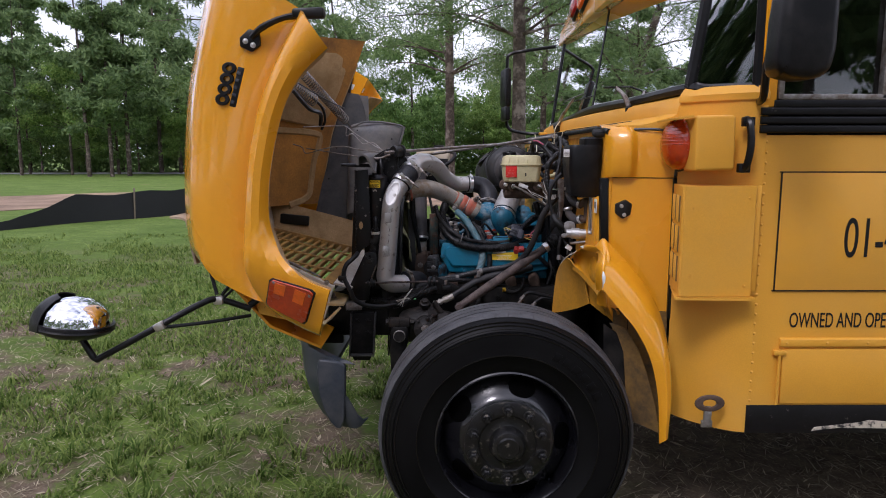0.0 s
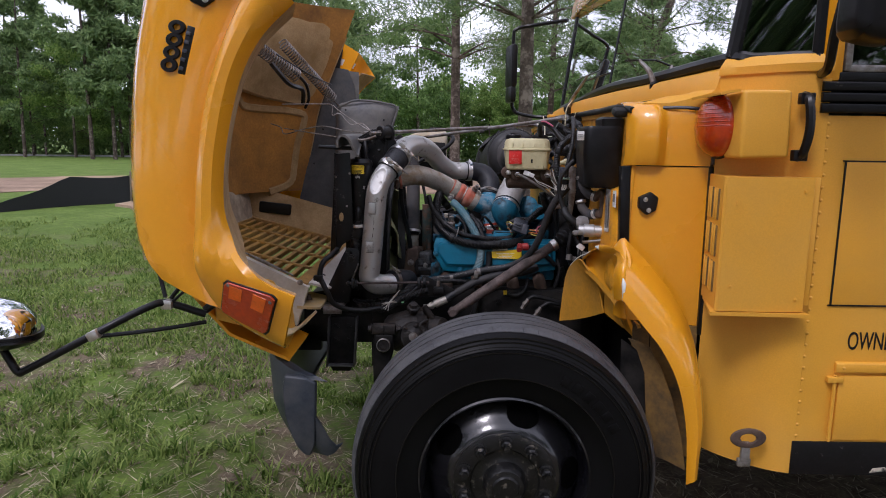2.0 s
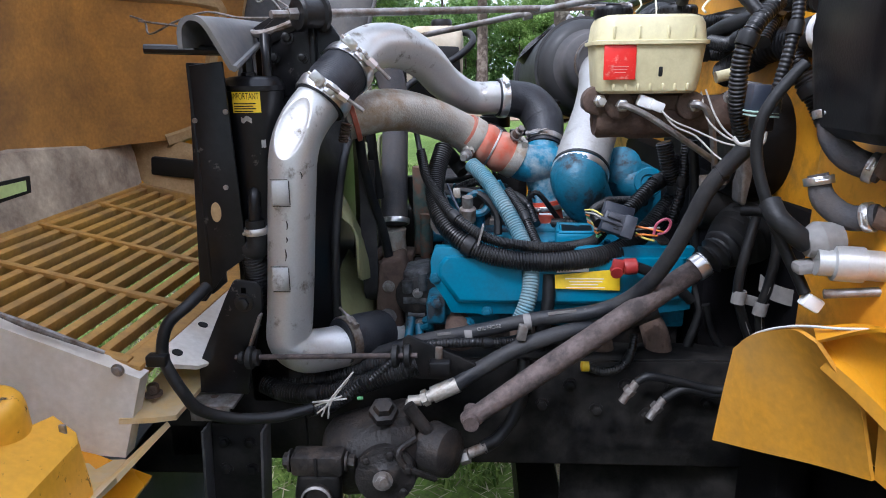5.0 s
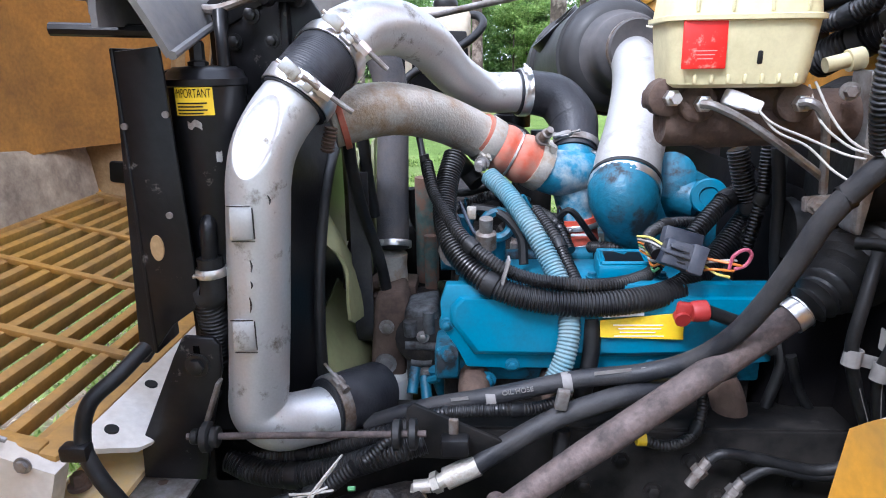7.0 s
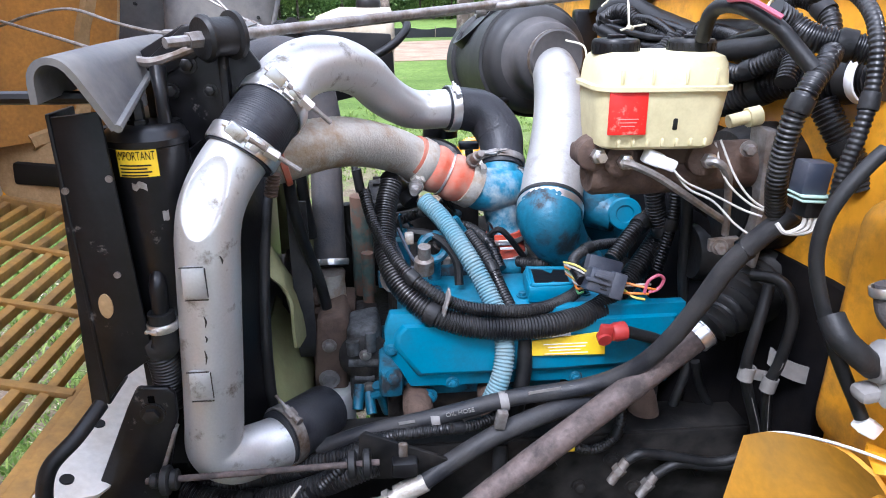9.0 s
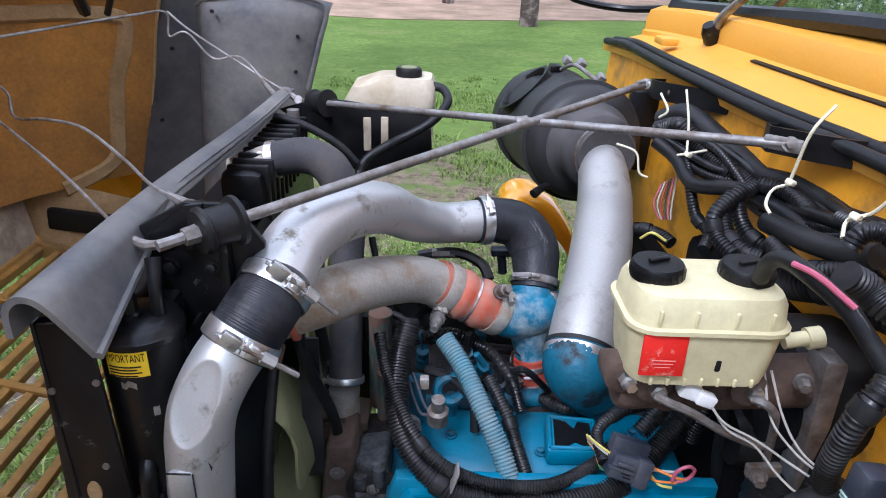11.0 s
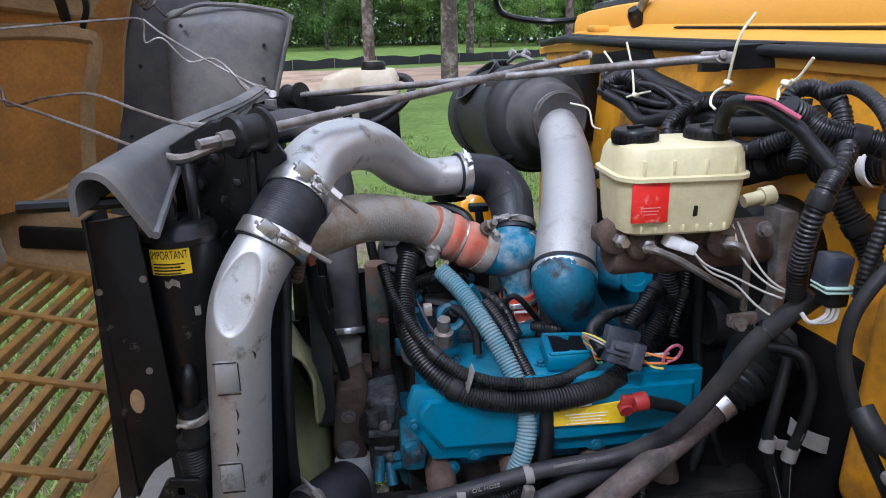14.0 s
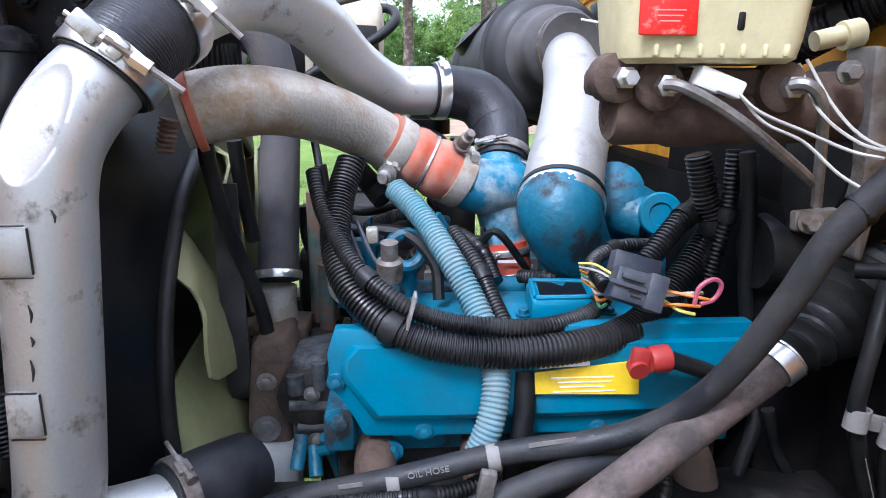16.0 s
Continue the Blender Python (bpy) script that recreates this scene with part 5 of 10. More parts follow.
solo("front_axle", join(box((0.26, 3.8, 0.45), (0.12, 2.0, 0.1), 0.02), rod((0.26, 2.75, 0.5), (0.26, 2.95, 0.48), 0.1, 20)), M_frame_black, "black front axle beam behind the wheel", "axle")

# front bumper
bp = thing("front_bumper", (-0.55, 3.8, 0.4), "blue-black steel front bumper with a rounded swept-back end", "bumper")
rows = []
for y, x0, lo, hi in ((2.74, -0.455, 0.5, 0.76), (2.75, -0.49, 0.455, 0.775), (2.8, -0.56, 0.445, 0.785), (2.9, -0.64, 0.445, 0.79), (3.1, -0.70, 0.445, 0.79), (3.4, -0.73, 0.445, 0.79), (3.8, -0.74, 0.445, 0.79), (4.3, -0.73, 0.445, 0.79), (4.7, -0.68, 0.445, 0.79), (4.9, -0.55, 0.46, 0.77)):
    rows.append([(x0 + 0.07, y, hi - 0.005), (x0 + 0.02, y, hi), (x0, y, hi - 0.03), (x0 + 0.01, y, (lo + hi) / 2), (x0 + 0.035, y, lo + 0.1), (x0 + 0.075, y, lo + 0.025), (x0 + 0.1, y, lo), (x0 + 0.125, y, lo + 0.01)])
part("face_bar", shell(loft(rows), 0.008), M_bumper, bp)
for y in (3.44, 4.36):
    part("mount_arm", box((-0.64, y, 0.72), (0.2, 0.04, 0.14), 0.01), M_frame_black, bp)
part("end_cap", prism([(-0.475, 0.462), (-0.452, 0.458), (-0.436, 0.5), (-0.43, 0.62), (-0.426, 0.75), (-0.46, 0.768), (-0.545, 0.778), (-0.555, 0.72), (-0.548, 0.62), (-0.525, 0.54), (-0.5, 0.49)], 2.735, 2.765, "y", 0.01, 3), M_bumper, bp)

# ---- the hood, tipped forward on its front hinge ----
hood = thing("open_hood", (-0.8, 3.85, 0.9), "yellow bus hood tipped forward, tan and sooty inside", "hood")
NEAR, FAR = 2.7, 5.0
edge_f = [(-0.93, 2.46), (-0.985, 2.25), (-1.055, 1.95), (-1.09, 1.65), (-1.1, 1.42), (-1.085, 1.25), (-1.03, 1.165)]
edge_r = [(-0.56, 2.235), (-0.66, 2.04), (-0.745, 1.83), (-0.79, 1.62), (-0.812, 1.42), (-0.822, 1.24), (-0.8, 1.115), (-0.737, 1.015)]
edge_b = [(-0.62, 0.945), (-0.522, 0.906)]
edge_a = [(-0.465, 2.09), (-0.575, 1.985), (-0.652, 1.85), (-0.708, 1.64), (-0.728, 1.46), (-0.715, 1.345), (-0.661, 1.24), (-0.54, 1.158), (-0.45, 1.125)]


def flare_plane(x, z):
    return 2.8815 - 0.3812 * x - 0.4685 * z


def hood_side(mirror):
    """One side of the hood: flank, and the flared wheel arch."""
    def even(e, n=44):
        p = spline([(x, 0, z) for x, z in e], 8)
        d = np.r_[0, np.cumsum(np.linalg.norm(np.diff(p, axis=0), axis=1))]
        return np.stack([np.interp(np.linspace(0, d[-1], n), d, p[:, k]) for k in range(3)], 1)

    f, r, rb, a = [even(e) for e in (edge_f, edge_r, edge_r + edge_b, edge_a)]

    def y(v):
        return v if not mirror else 2 * 3.85 - v

    flank = []
    for k, yy in ((0.0, 2.86), (0.06, 2.8), (0.18, 2.755), (0.45, 2.735), (0.75, 2.725), (0.93, 2.735), (1.0, 2.742)):
        flank.append([(p[0] + (q[0] - p[0]) * k, y(yy), p[2] + (q[2] - p[2]) * k) for p, q in zip(f, r)])
    def lean(x, z, yy, k):
        # towards the tip the flare becomes a slanting flat face
        w = min(1, max(0, (1.3 - z) / 0.12))
        return yy * (1 - w) + w * (flare_plane(x, z) + 0.012 + 0.03 * max(0, 1 - k / 0.1) + 0.012 * max(0, (k - 0.9) / 0.1))

    flare = []
    for k, yy in ((0.0, 2.742), (0.04, 2.70), (0.1, 2.665), (0.25, 2.632), (0.5, 2.618), (0.75, 2.622), (0.92, 2.642), (1.0, 2.665)):
        row = []
        for p, q in zip(rb, a):
            x, z = p[0] + (q[0] - p[0]) * k, p[2] + (q[2] - p[2]) * k
            row.append((x, y(lean(x, z, yy, k)), z))
        flare.append(row)
    lip = []
    for d, yy in ((0.0, 2.667), (-0.004, 2.70), (-0.03, 2.79), (-0.06, 2.9)):
        row = []
        for p in a:
            q = (0.02 + 0.98 * min(1, max(0, (p[2] - 1.21) / 0.04))) * (1 + 0.4 * min(1, max(0, (1.5 - p[2]) / 0.2)))
            row.append((p[0] + d * q, y(lean(p[0], p[2], 2.667, 1.0) + (yy - 2.667) * q), p[2]))
        lip.append(row)
    return flank, flare, lip


for mir_side in (False, True):
    fl, fr, lp = hood_side(mir_side)
    t = 0.012 if mir_side else -0.012
    part("flank", shell(loft(fl), -t), M_yellow, hood)
    part("arch_flare", shell(loft(fr), -t), M_yellow, hood)
    part("arch_return", shell(loft(lp), -t * 0.6), M_hood_rim, hood, "dusty inner edge of the arch")

# top face of the hood, now standing upright
ef = spline([(x, 0, z) for x, z in edge_f], 6)
rows = []
for y, d in ((2.86, 0.0), (2.95, 0.06), (3.15, 0.12), (3.5, 0.165), (3.85, 0.175), (4.2, 0.165), (4.55, 0.12), (4.75, 0.06), (4.84, 0.0)):
    rows.append([(p[0] - d, y, p[2]) for p in ef])
part("top_face", shell(loft(rows), -0.012), M_yellow, hood)
# inside: liner panel with a raised rib round it
EDGE_X = [(1.1, -0.98), (1.22, -0.93), (1.4, -0.885), (1.6, -0.845), (1.83, -0.8), (1.98, -0.745), (2.11, -0.69), (2.3, -0.61), (2.46, -0.55)]


def hood_in(y, z):
    """The liner's depth: hollow in the middle, turning forward to the far border."""
    k = np.interp(z, [p[1] for p in edge_f[::-1]], [p[0] for p in edge_f[::-1]])
    b = k - np.interp(y, [2.78, 2.9, 3.15, 3.5, 3.85, 4.2, 4.55], [-0.1, 0, 0.085, 0.135, 0.145, 0.135, 0.085]) + 0.025
    u = min(1, max(0, (y - 4.3) / 0.4)) ** 1.7
    return float(b * (1 - u) + u * np.interp(z, [p[0] for p in EDGE_X], [p[1] for p in EDGE_X]))


inner = [[(hood_in(y, p[2]), y, p[2]) for p in ef if p[2] > 1.3] for y in (2.78, 2.84, 2.9, 3.02, 3.15, 3.32, 3.5, 3.85, 4.1, 4.25, 4.33, 4.39, 4.45, 4.51, 4.56, 4.61, 4.66, 4.7)]
part("underside", shell(loft(inner), 0.01), M_hood_in, hood, "orange-tan fibreglass underside stained with soot")

part("liner_rim", tube([(hood_in(4.7, z) + 0.004, 4.702, z) for z in (2.3, 2.1, 1.95, 1.8, 1.65, 1.5, 1.36, 1.24)], 0.008, 8, 4), M_hood_rim, hood, "pale dusty rim of the liner")


def header_rows():
    out = []
    for y in (2.95, 3.2, 3.5, 3.84, 4.19, 4.4, 4.55, 4.64, 4.69):
        low = float(np.interp(y, [3.5, 3.84, 4.19, 4.4, 4.55, 4.69], [1.9, 1.908, 1.925, 1.9, 1.875, 1.86]))
        fade = min(1, (4.72 - y) / 0.2)
        out.append([(hood_in(y, low) - 0.02, y, low + 0.02), (hood_in(y, low) + 0.028 * fade, y, low - 0.004), (hood_in(y, low) + 0.05 * fade, y, low + 0.004), (hood_in(y, low) + 0.056 * fade, y, low + 0.022), (hood_in(y, 2.05) + 0.06 * fade, y, 2.05), (hood_in(y, 2.2) + 0.065 * fade, y, 2.2), (hood_in(y, 2.34) + 0.04 * fade, y, 2.34), (hood_in(y, 2.38), y, 2.38)])
    return out


part("header", shell(loft(header_rows()), 0.01), M_hood_rim, hood, "pale dusty moulded header across the underside")
rim_rib = [(3.0, 1.893), (3.3, 1.892), (3.58, 1.89), (3.87, 1.886), (4.15, 1.883), (4.235, 1.88), (4.27, 1.857), (4.317, 1.839), (4.443, 1.833), (4.55, 1.832), (4.636, 1.815), (4.646, 1.78), (4.642, 1.71), (4.631, 1.633), (4.63, 1.48), (4.628, 1.4), (4.598, 1.362), (4.547, 1.339), (4.5, 1.325)]
rr_ = resample(np.array([(hood_in(y, z) + 0.014, y, z) for _, y, z in spline([(0, y, z) for y, z in rim_rib], 5)]), 0.025)
rt_ = np.gradient(rr_, axis=0)
rib_rows = []
for q, d in zip(rr_, rt_):
    d = d / np.linalg.norm(d)
    sd = np.cross(d, np.array([0.9, -0.44 * min(1, max(0, (q[1] - 4.2) / 0.2)) * 1.6 - 0.01, 0]))
    sd /= np.linalg.norm(sd)
    up_ = np.cross(sd, d)
    up_ = up_ if up_[0] > 0 else -up_
    rib_rows.append([q + sd * a + up_ * b for a, b in ((-0.026, -0.03), (-0.02, -0.004), (-0.014, 0.003), (0.014, 0.003), (0.02, -0.004), (0.026, -0.03))])
part("raised_rib", shell(loft(rib_rows), 0.006), M_hood_rim, hood, "pale dusty rib framing the recessed liner")
# band above the grille with two slots
part("lower_band", shell(loft([[(x, y, z - 0.045 * max(0, (y - 3.9) / 0.6)) for y in (3.0, 3.12, 3.5, 3.85, 4.2, 4.4, 4.47)] for x, z in ((-1.27, 1.372), (-1.215, 1.366), (-1.198, 1.358), (-1.195, 1.34), (-1.19, 1.325), (-1.178, 1.22), (-1.165, 1.155))]), -0.01), M_dust_grey, hood, "dusty grey band above the grille")
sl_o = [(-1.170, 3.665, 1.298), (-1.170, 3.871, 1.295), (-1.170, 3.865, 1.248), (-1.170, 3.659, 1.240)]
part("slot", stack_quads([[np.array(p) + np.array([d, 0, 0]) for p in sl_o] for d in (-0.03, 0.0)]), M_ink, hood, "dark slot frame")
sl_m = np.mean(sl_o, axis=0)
# the slot isn't open: a green panel stands in for the lawn beyond
part("slot_insert", stack_quads([[sl_m + (np.array(p) - sl_m) * np.array([1, 0.78, 0.6]) + np.array([d, 0, 0]) for p in sl_o] for d in (-0.01, 0.003)]), material("lawn_view_green", (0.5, 0.62, 0.25), 0.4), hood, "pale green panel standing in for the lawn seen through the slot")
part("far_wall", shell(loft([[(-1.26, 4.5, 1.36), (-1.1, 4.52, 1.34), (-0.85, 4.56, 1.27), (-0.6, 4.58, 1.2)], [(-1.2, 4.47, 1.13), (-1.05, 4.47, 1.11), (-0.8, 4.47, 1.06), (-0.5, 4.47, 1.0)]]), 0.012), M_hood_rim, hood, "tan side wall of the grille opening")
part("far_slot", box((-1.03, 4.49, 1.225), (0.2, 0.03, 0.07), 0.01, (0, 6, 0)), M_ink, hood, "dark mesh slot")


def floor_z(x):
    return 1.15 - 0.15 * (x + 1.17) / 0.62


for i in range(12):
    x = -1.15 + 0.049 * i
    part("grille_slat", box((x, 3.85, floor_z(x) - 0.004), (0.019, 1.24, 0.034), 0.004, (0, 20, 0)), M_slat, hood)
for y in (3.55, 3.85, 4.15):
    part("grille_rib", box((-0.88, y, floor_z(-0.88) + 0.012), (0.56, 0.022, 0.014), 0.004, (0, 13.6, 0)), M_slat, hood)
part("grille_frame", join(box((-0.88, 3.245, floor_z(-0.88)), (0.6, 0.03, 0.05), 0.006, (0, 13.6, 0)), box((-0.88, 4.455, floor_z(-0.88)), (0.6, 0.03, 0.05), 0.006, (0, 13.6, 0)),
                          box((-0.583, 3.85, floor_z(-0.583)), (0.042, 1.24, 0.04), 0.006, (0, 13.6, 0)), box((-1.17, 3.85, floor_z(-1.17)), (0.03, 1.24, 0.04), 0.006)), M_slat, hood)
part("apron", shell(loft([[(-0.561, 3.25, 1.012), (-0.561, 3.6, 1.012), (-0.561, 4.45, 1.012)], [(-0.485, 3.31, 0.978), (-0.45, 3.6, 0.955), (-0.45, 4.45, 0.955)], [(-0.47, 3.37, 0.965), (-0.43, 3.6, 0.93), (-0.43, 4.45, 0.93)]]), -0.01), M_white_plate, hood, "chalky white apron with holes")
for at in ((-0.536, 3.470, 1.010), (-0.530, 3.324, 1.008)):
    part("apron_hole", lathe([(0.011, -0.02), (0.011, 0.004)], at, (0.37, 0, 0.93), 16), M_ink, hood, "dark round hole")
part("nose_floor", shell(loft([[(-0.6, 3.2, 0.925), (-0.545, 3.22, 0.917), (-0.505, 3.24, 0.913)], [(-0.6, 3.42, 0.94), (-0.535, 3.44, 0.93), (-0.5, 3.46, 0.92)]]), -0.012), M_floor_dusty, hood, "rust-stained yellow floor of the nose")
part("nose_bolt", hexbolt((-0.567, 3.279, 0.935), (0, 0, 1), 0.012, 0.025), M_rust, hood)
part("plate_bolt", hexbolt((-0.583, 3.196, 1.032), (0, -1, 0), 0.009, 0.008), M_steel_dull, hood)
# white side plate of the headlamp bay
part("lamp_bay_plate", stack_quads([[(-0.866, 3.160, 1.170), (-0.551, 3.210, 1.007), (-0.605, 3.210, 0.833), (-0.700, 3.190, 0.854), (-0.840, 3.170, 0.987)], [np.array(p) + np.array([0, 0.036, 0]) for p in ((-0.866, 3.160, 1.170), (-0.551, 3.210, 1.007), (-0.605, 3.210, 0.833), (-0.700, 3.190, 0.854), (-0.840, 3.170, 0.987))]]), M_white_plate, hood, "chalky white side plate")
part("plate_chip", tube([np.array((-0.816, 3.165, 1.158)) + np.array([0, 0.018, 0.004]), np.array((-0.739, 3.175, 1.119)) + np.array([0, 0.018, 0.003]), np.array((-0.618, 3.200, 1.054)) + np.array([0, 0.018, 0.003])], [0.003, 0.008, 0.004], 8, 4), M_steel_dull, hood, "bare chipped edge")
part("lamp_bay", shell(loft([[(-0.759, 2.780, 1.201), (-0.783, 2.850, 1.194), (-0.770, 3.000, 1.203), (-0.851, 3.170, 1.138)], [(-0.779, 2.800, 1.124), (-0.811, 2.900, 1.083), (-0.787, 3.050, 1.036), (-0.833, 3.170, 0.987)], [(-0.774, 2.800, 1.041), (-0.774, 2.900, 0.993), (-0.767, 3.050, 0.921), (-0.756, 3.180, 0.859)]]), -0.012), M_white_plate, hood, "chalky stained headlamp bay wall")
part("bay_floor", shell(loft([[(-0.724, 2.740, 1.104), (-0.756, 2.900, 1.032), (-0.796, 3.100, 0.904), (-0.767, 3.200, 0.846)], [(-0.627, 2.720, 1.001), (-0.654, 2.860, 0.981), (-0.646, 3.050, 0.885), (-0.663, 3.200, 0.821)], [(-0.536, 2.710, 0.944), (-0.562, 2.860, 0.918), (-0.592, 3.060, 0.844), (-0.599, 3.200, 0.822)], [(-0.521, 2.700, 0.936), (-0.542, 2.860, 0.896), (-0.533, 3.060, 0.882), (-0.520, 3.240, 0.888)]]), -0.012), M_floor_dusty, hood, "dusty yellow floor of the headlamp bay")
part("lamp_bucket", lathe([(0.06, -0.11), (0.059, -0.012), (0.0565, 0.004), (0.05, 0.014), (0.04, 0.018), (0.01, 0.0185)], (-0.695, 3.000, 1.056), (0.05, -0.12, 1), 30), M_bay_yellow, hood, "yellow rounded lamp bucket")
base_t = [(-0.665, 2.960, 1.018), (-0.640, 3.080, 1.001), (-0.590, 3.060, 0.981), (-0.584, 3.050, 0.966), (-0.548, 2.760, 0.982), (-0.560, 2.740, 1.008)]
part("bucket_base", stack_quads([[np.array(p) + np.array([0.012, 0, -0.11]) for p in base_t], base_t]), M_bay_yellow, hood)
part("pin", box(np.array((-0.605, 3.050, 0.991)), (0.012, 0.006, 0.022), 0.002), M_steel_dull, hood)
lb_t = [(-0.876, 2.940, 1.079), (-0.657, 2.940, 1.028), (-0.647, 2.850, 1.033), (-0.827, 2.850, 1.076)]
part("lamp_back", stack_quads([[np.array(p) + np.array([0, 0, -0.12]) for p in lb_t], [np.array(p) + np.array([0, 0, -0.006]) for p in lb_t], [np.array(p) * 0.95 + np.mean(lb_t, axis=0) * 0.05 for p in lb_t]]), M_bay_yellow, hood, "yellow lamp back")
part("flaking_top", stack_quads([[np.array(p) * 0.97 + np.mean(lb_t, axis=0) * 0.03 + np.array([0, 0, d]) for p in lb_t] for d in (0.001, 0.005)]), material("flaking_black_on_white", (0.012, 0.012, 0.014), 0.4, var=0.3, scale=14, bump=0.6, bscale=90, dirt=(0.62, 0.56, 0.46), amount=0.42, dscale=13, spread=0.05), hood, "black paint flaking off the lamp back")
part("front_fascia", shell(loft([[(-1.04, y, 1.14), (-0.93, y, 1.07), (-0.86, y, 0.99), (-0.78, y, 0.9), (-0.55, y, 0.8)] for y in (2.86, 2.92, 3.0, 3.2)]), -0.012), M_yellow, hood)
# side marker lamp on the flare
def on_flare(x, z, out=0.0):
    """The slanting face of the flare's tip."""
    return (x, flare_plane(x, z) - out, z)


def slab(c, k, lo, hi):
    m = np.mean(c, axis=0)
    q = [m + (np.array(p) - m) * k for p in c]
    q2 = [m + (np.array(p) - m) * (k - 0.035) for p in c]
    return stack_quads([[on_flare(*p, lo) for p in q], [on_flare(*p, hi - 0.004) for p in q], [on_flare(*p, hi) for p in q2]])


lens_c = [(-0.692, 1.163), (-0.6, 1.142), (-0.53, 1.125), (-0.516, 1.11), (-0.57, 0.974), (-0.586, 0.96), (-0.66, 0.992), (-0.735, 1.03), (-0.745, 1.045), (-0.71, 1.15)]
mk = part("marker_lamp", slab(lens_c, 0.97, -0.04, 0.016), M_amber_dark, hood, "amber side marker lamp")
part("bezel", slab(lens_c, 1.04, -0.04, 0.005), M_ink, mk, "thin black gasket")
for c in ([(-0.684, 1.148), (-0.636, 1.136), (-0.652, 1.086), (-0.7, 1.098)], [(-0.598, 1.126), (-0.55, 1.11), (-0.574, 1.05), (-0.62, 1.068)]):
    part("reflector", slab(c, 1.0, 0.0, 0.0185), M_amber, mk, "bright orange reflector square")
for x, z in ((-0.688, 1.15), (-0.537, 1.1)):
    part("screw", hexbolt(on_flare(x, z, 0.016), (0, -1, -0.3), 0.005, 0.003), M_steel_dull, mk)
# badge on the flank, as plain raised shapes
bu, bw = np.array([0.26, 0, 0.966]), np.array([0.966, 0, -0.26])
bo = np.array([-0.93, 2.722, 1.882])
bd = part("badge", box(bo + bu * 0.075 + bw * 0.071, (0.03, 0.014, 0.165), 0.004, (0, 15, 0)), M_black_plastic, hood, "black raised badge of plain shapes")
for k in range(4):
    g = lathe([(0.012, 0), (0.012, 0.013), (0.0235, 0.013), (0.0255, 0.01), (0.0255, 0)], (0, 0, 0), (0, -1, 0), 20, closed=True)
    part("badge_ring", ([np.array(p) * np.array([1.15, 1, 0.92]) + bo + bu * (0.012 + 0.043 * k) + bw * 0.024 for p in g[0]], g[1]), M_black_plastic, bd)
for k in range(5):
    part("badge_tick", box(bo + bu * (0.012 + 0.03 * k) + bw * 0.066 + np.array([0, -0.008, 0]), (0.016, 0.006, 0.012), 0.001, (0, 15, 0)), M_slate, bd)
# mirror bracket on the upper flank with its arm
cap = part("arm_bracket", prism([(-0.82, 2.13), (-0.78, 2.165), (-0.74, 2.15), (-0.735, 2.1), (-0.775, 2.075), (-0.82, 2.095)], 2.7, 2.73, "y", 0.006), M_black_plastic, hood, "black plastic bracket")
part("bolt", join(*[hexbolt((x, 2.7, z), (0, -1, 0), 0.008, 0.008) for x, z in ((-0.795, 2.115), (-0.765, 2.135), (-0.765, 2.1))]), M_steel, cap)
part("latch_arm", tube([(-0.77, 2.7, 2.13), (-0.72, 2.68, 2.165), (-0.64, 2.68, 2.2), (-0.56, 2.69, 2.215)], [0.012, 0.014, 0.012, 0.016], 8), M_black_plastic, hood)
part("latch_grip", box((-0.535, 2.69, 2.22), (0.13, 0.05, 0.04), 0.012, (0, -2, 0)), M_black_plastic, hood)
# grey rubber splash sheets of the far arch: a dark border strip, and a bulged dusty wing before it
edge_l = spline([(-0.69, 4.72, 2.11), (-0.745, 4.72, 1.98), (-0.8, 4.71, 1.83), (-0.845, 4.7, 1.6), (-0.885, 4.68, 1.4), (-0.93, 4.66, 1.22), (-0.98, 4.64, 1.1)], 4)
edge_rr = spline([(-0.6, 4.74, 2.1), (-0.56, 4.74, 1.98), (-0.55, 4.74, 1.83), (-0.55, 4.73, 1.6), (-0.6, 4.7, 1.4), (-0.66, 4.67, 1.2), (-0.7, 4.64, 1.08)], 4)
part("border_sheet", shell(loft([[p + (q - p) * k + np.array([0, -0.012 * math.sin(math.pi * k), 0]) for k in (0, 0.04, 0.2, 0.5, 0.8, 1.0)] for p, q in zip(edge_l, edge_rr)]), 0.008), M_sheet_dark, hood, "near-black rubber border sheet")


def wing_rows():
    out = []
    for u in (0.0, 0.02, 0.05, 0.1, 0.2, 0.35, 0.5, 0.65, 0.8, 0.92, 0.98, 1.0):
        col = []
        top = 1.845 + 0.052 * math.sin(math.pi * min(1, 0.18 + 0.7 * u)) - 0.05 * max(0, 1 - u / 0.07) ** 2
        for v in (0.0, 0.02, 0.05, 0.1, 0.2, 0.35, 0.55, 0.75, 1.0):
            z = top - v * 0.62
            x_l = -0.672 - 0.03 * max(0, (1.7 - z))
            x_r = -0.272 - 0.27 * max(0, 1.87 - z)
            edge = max(0, 1 - u / 0.1) ** 2 + 0.25 * max(0, (u - 0.9) / 0.1) ** 2 + 0.5 * max(0, 1 - v / 0.09) ** 2
            col.append((x_l + (x_r - x_l) * u, 4.63 + 0.085 * min(1, edge) - 0.06 * v + 0.012 * math.sin(7 * u + 3 * v), z))
        out.append(col)
    return out


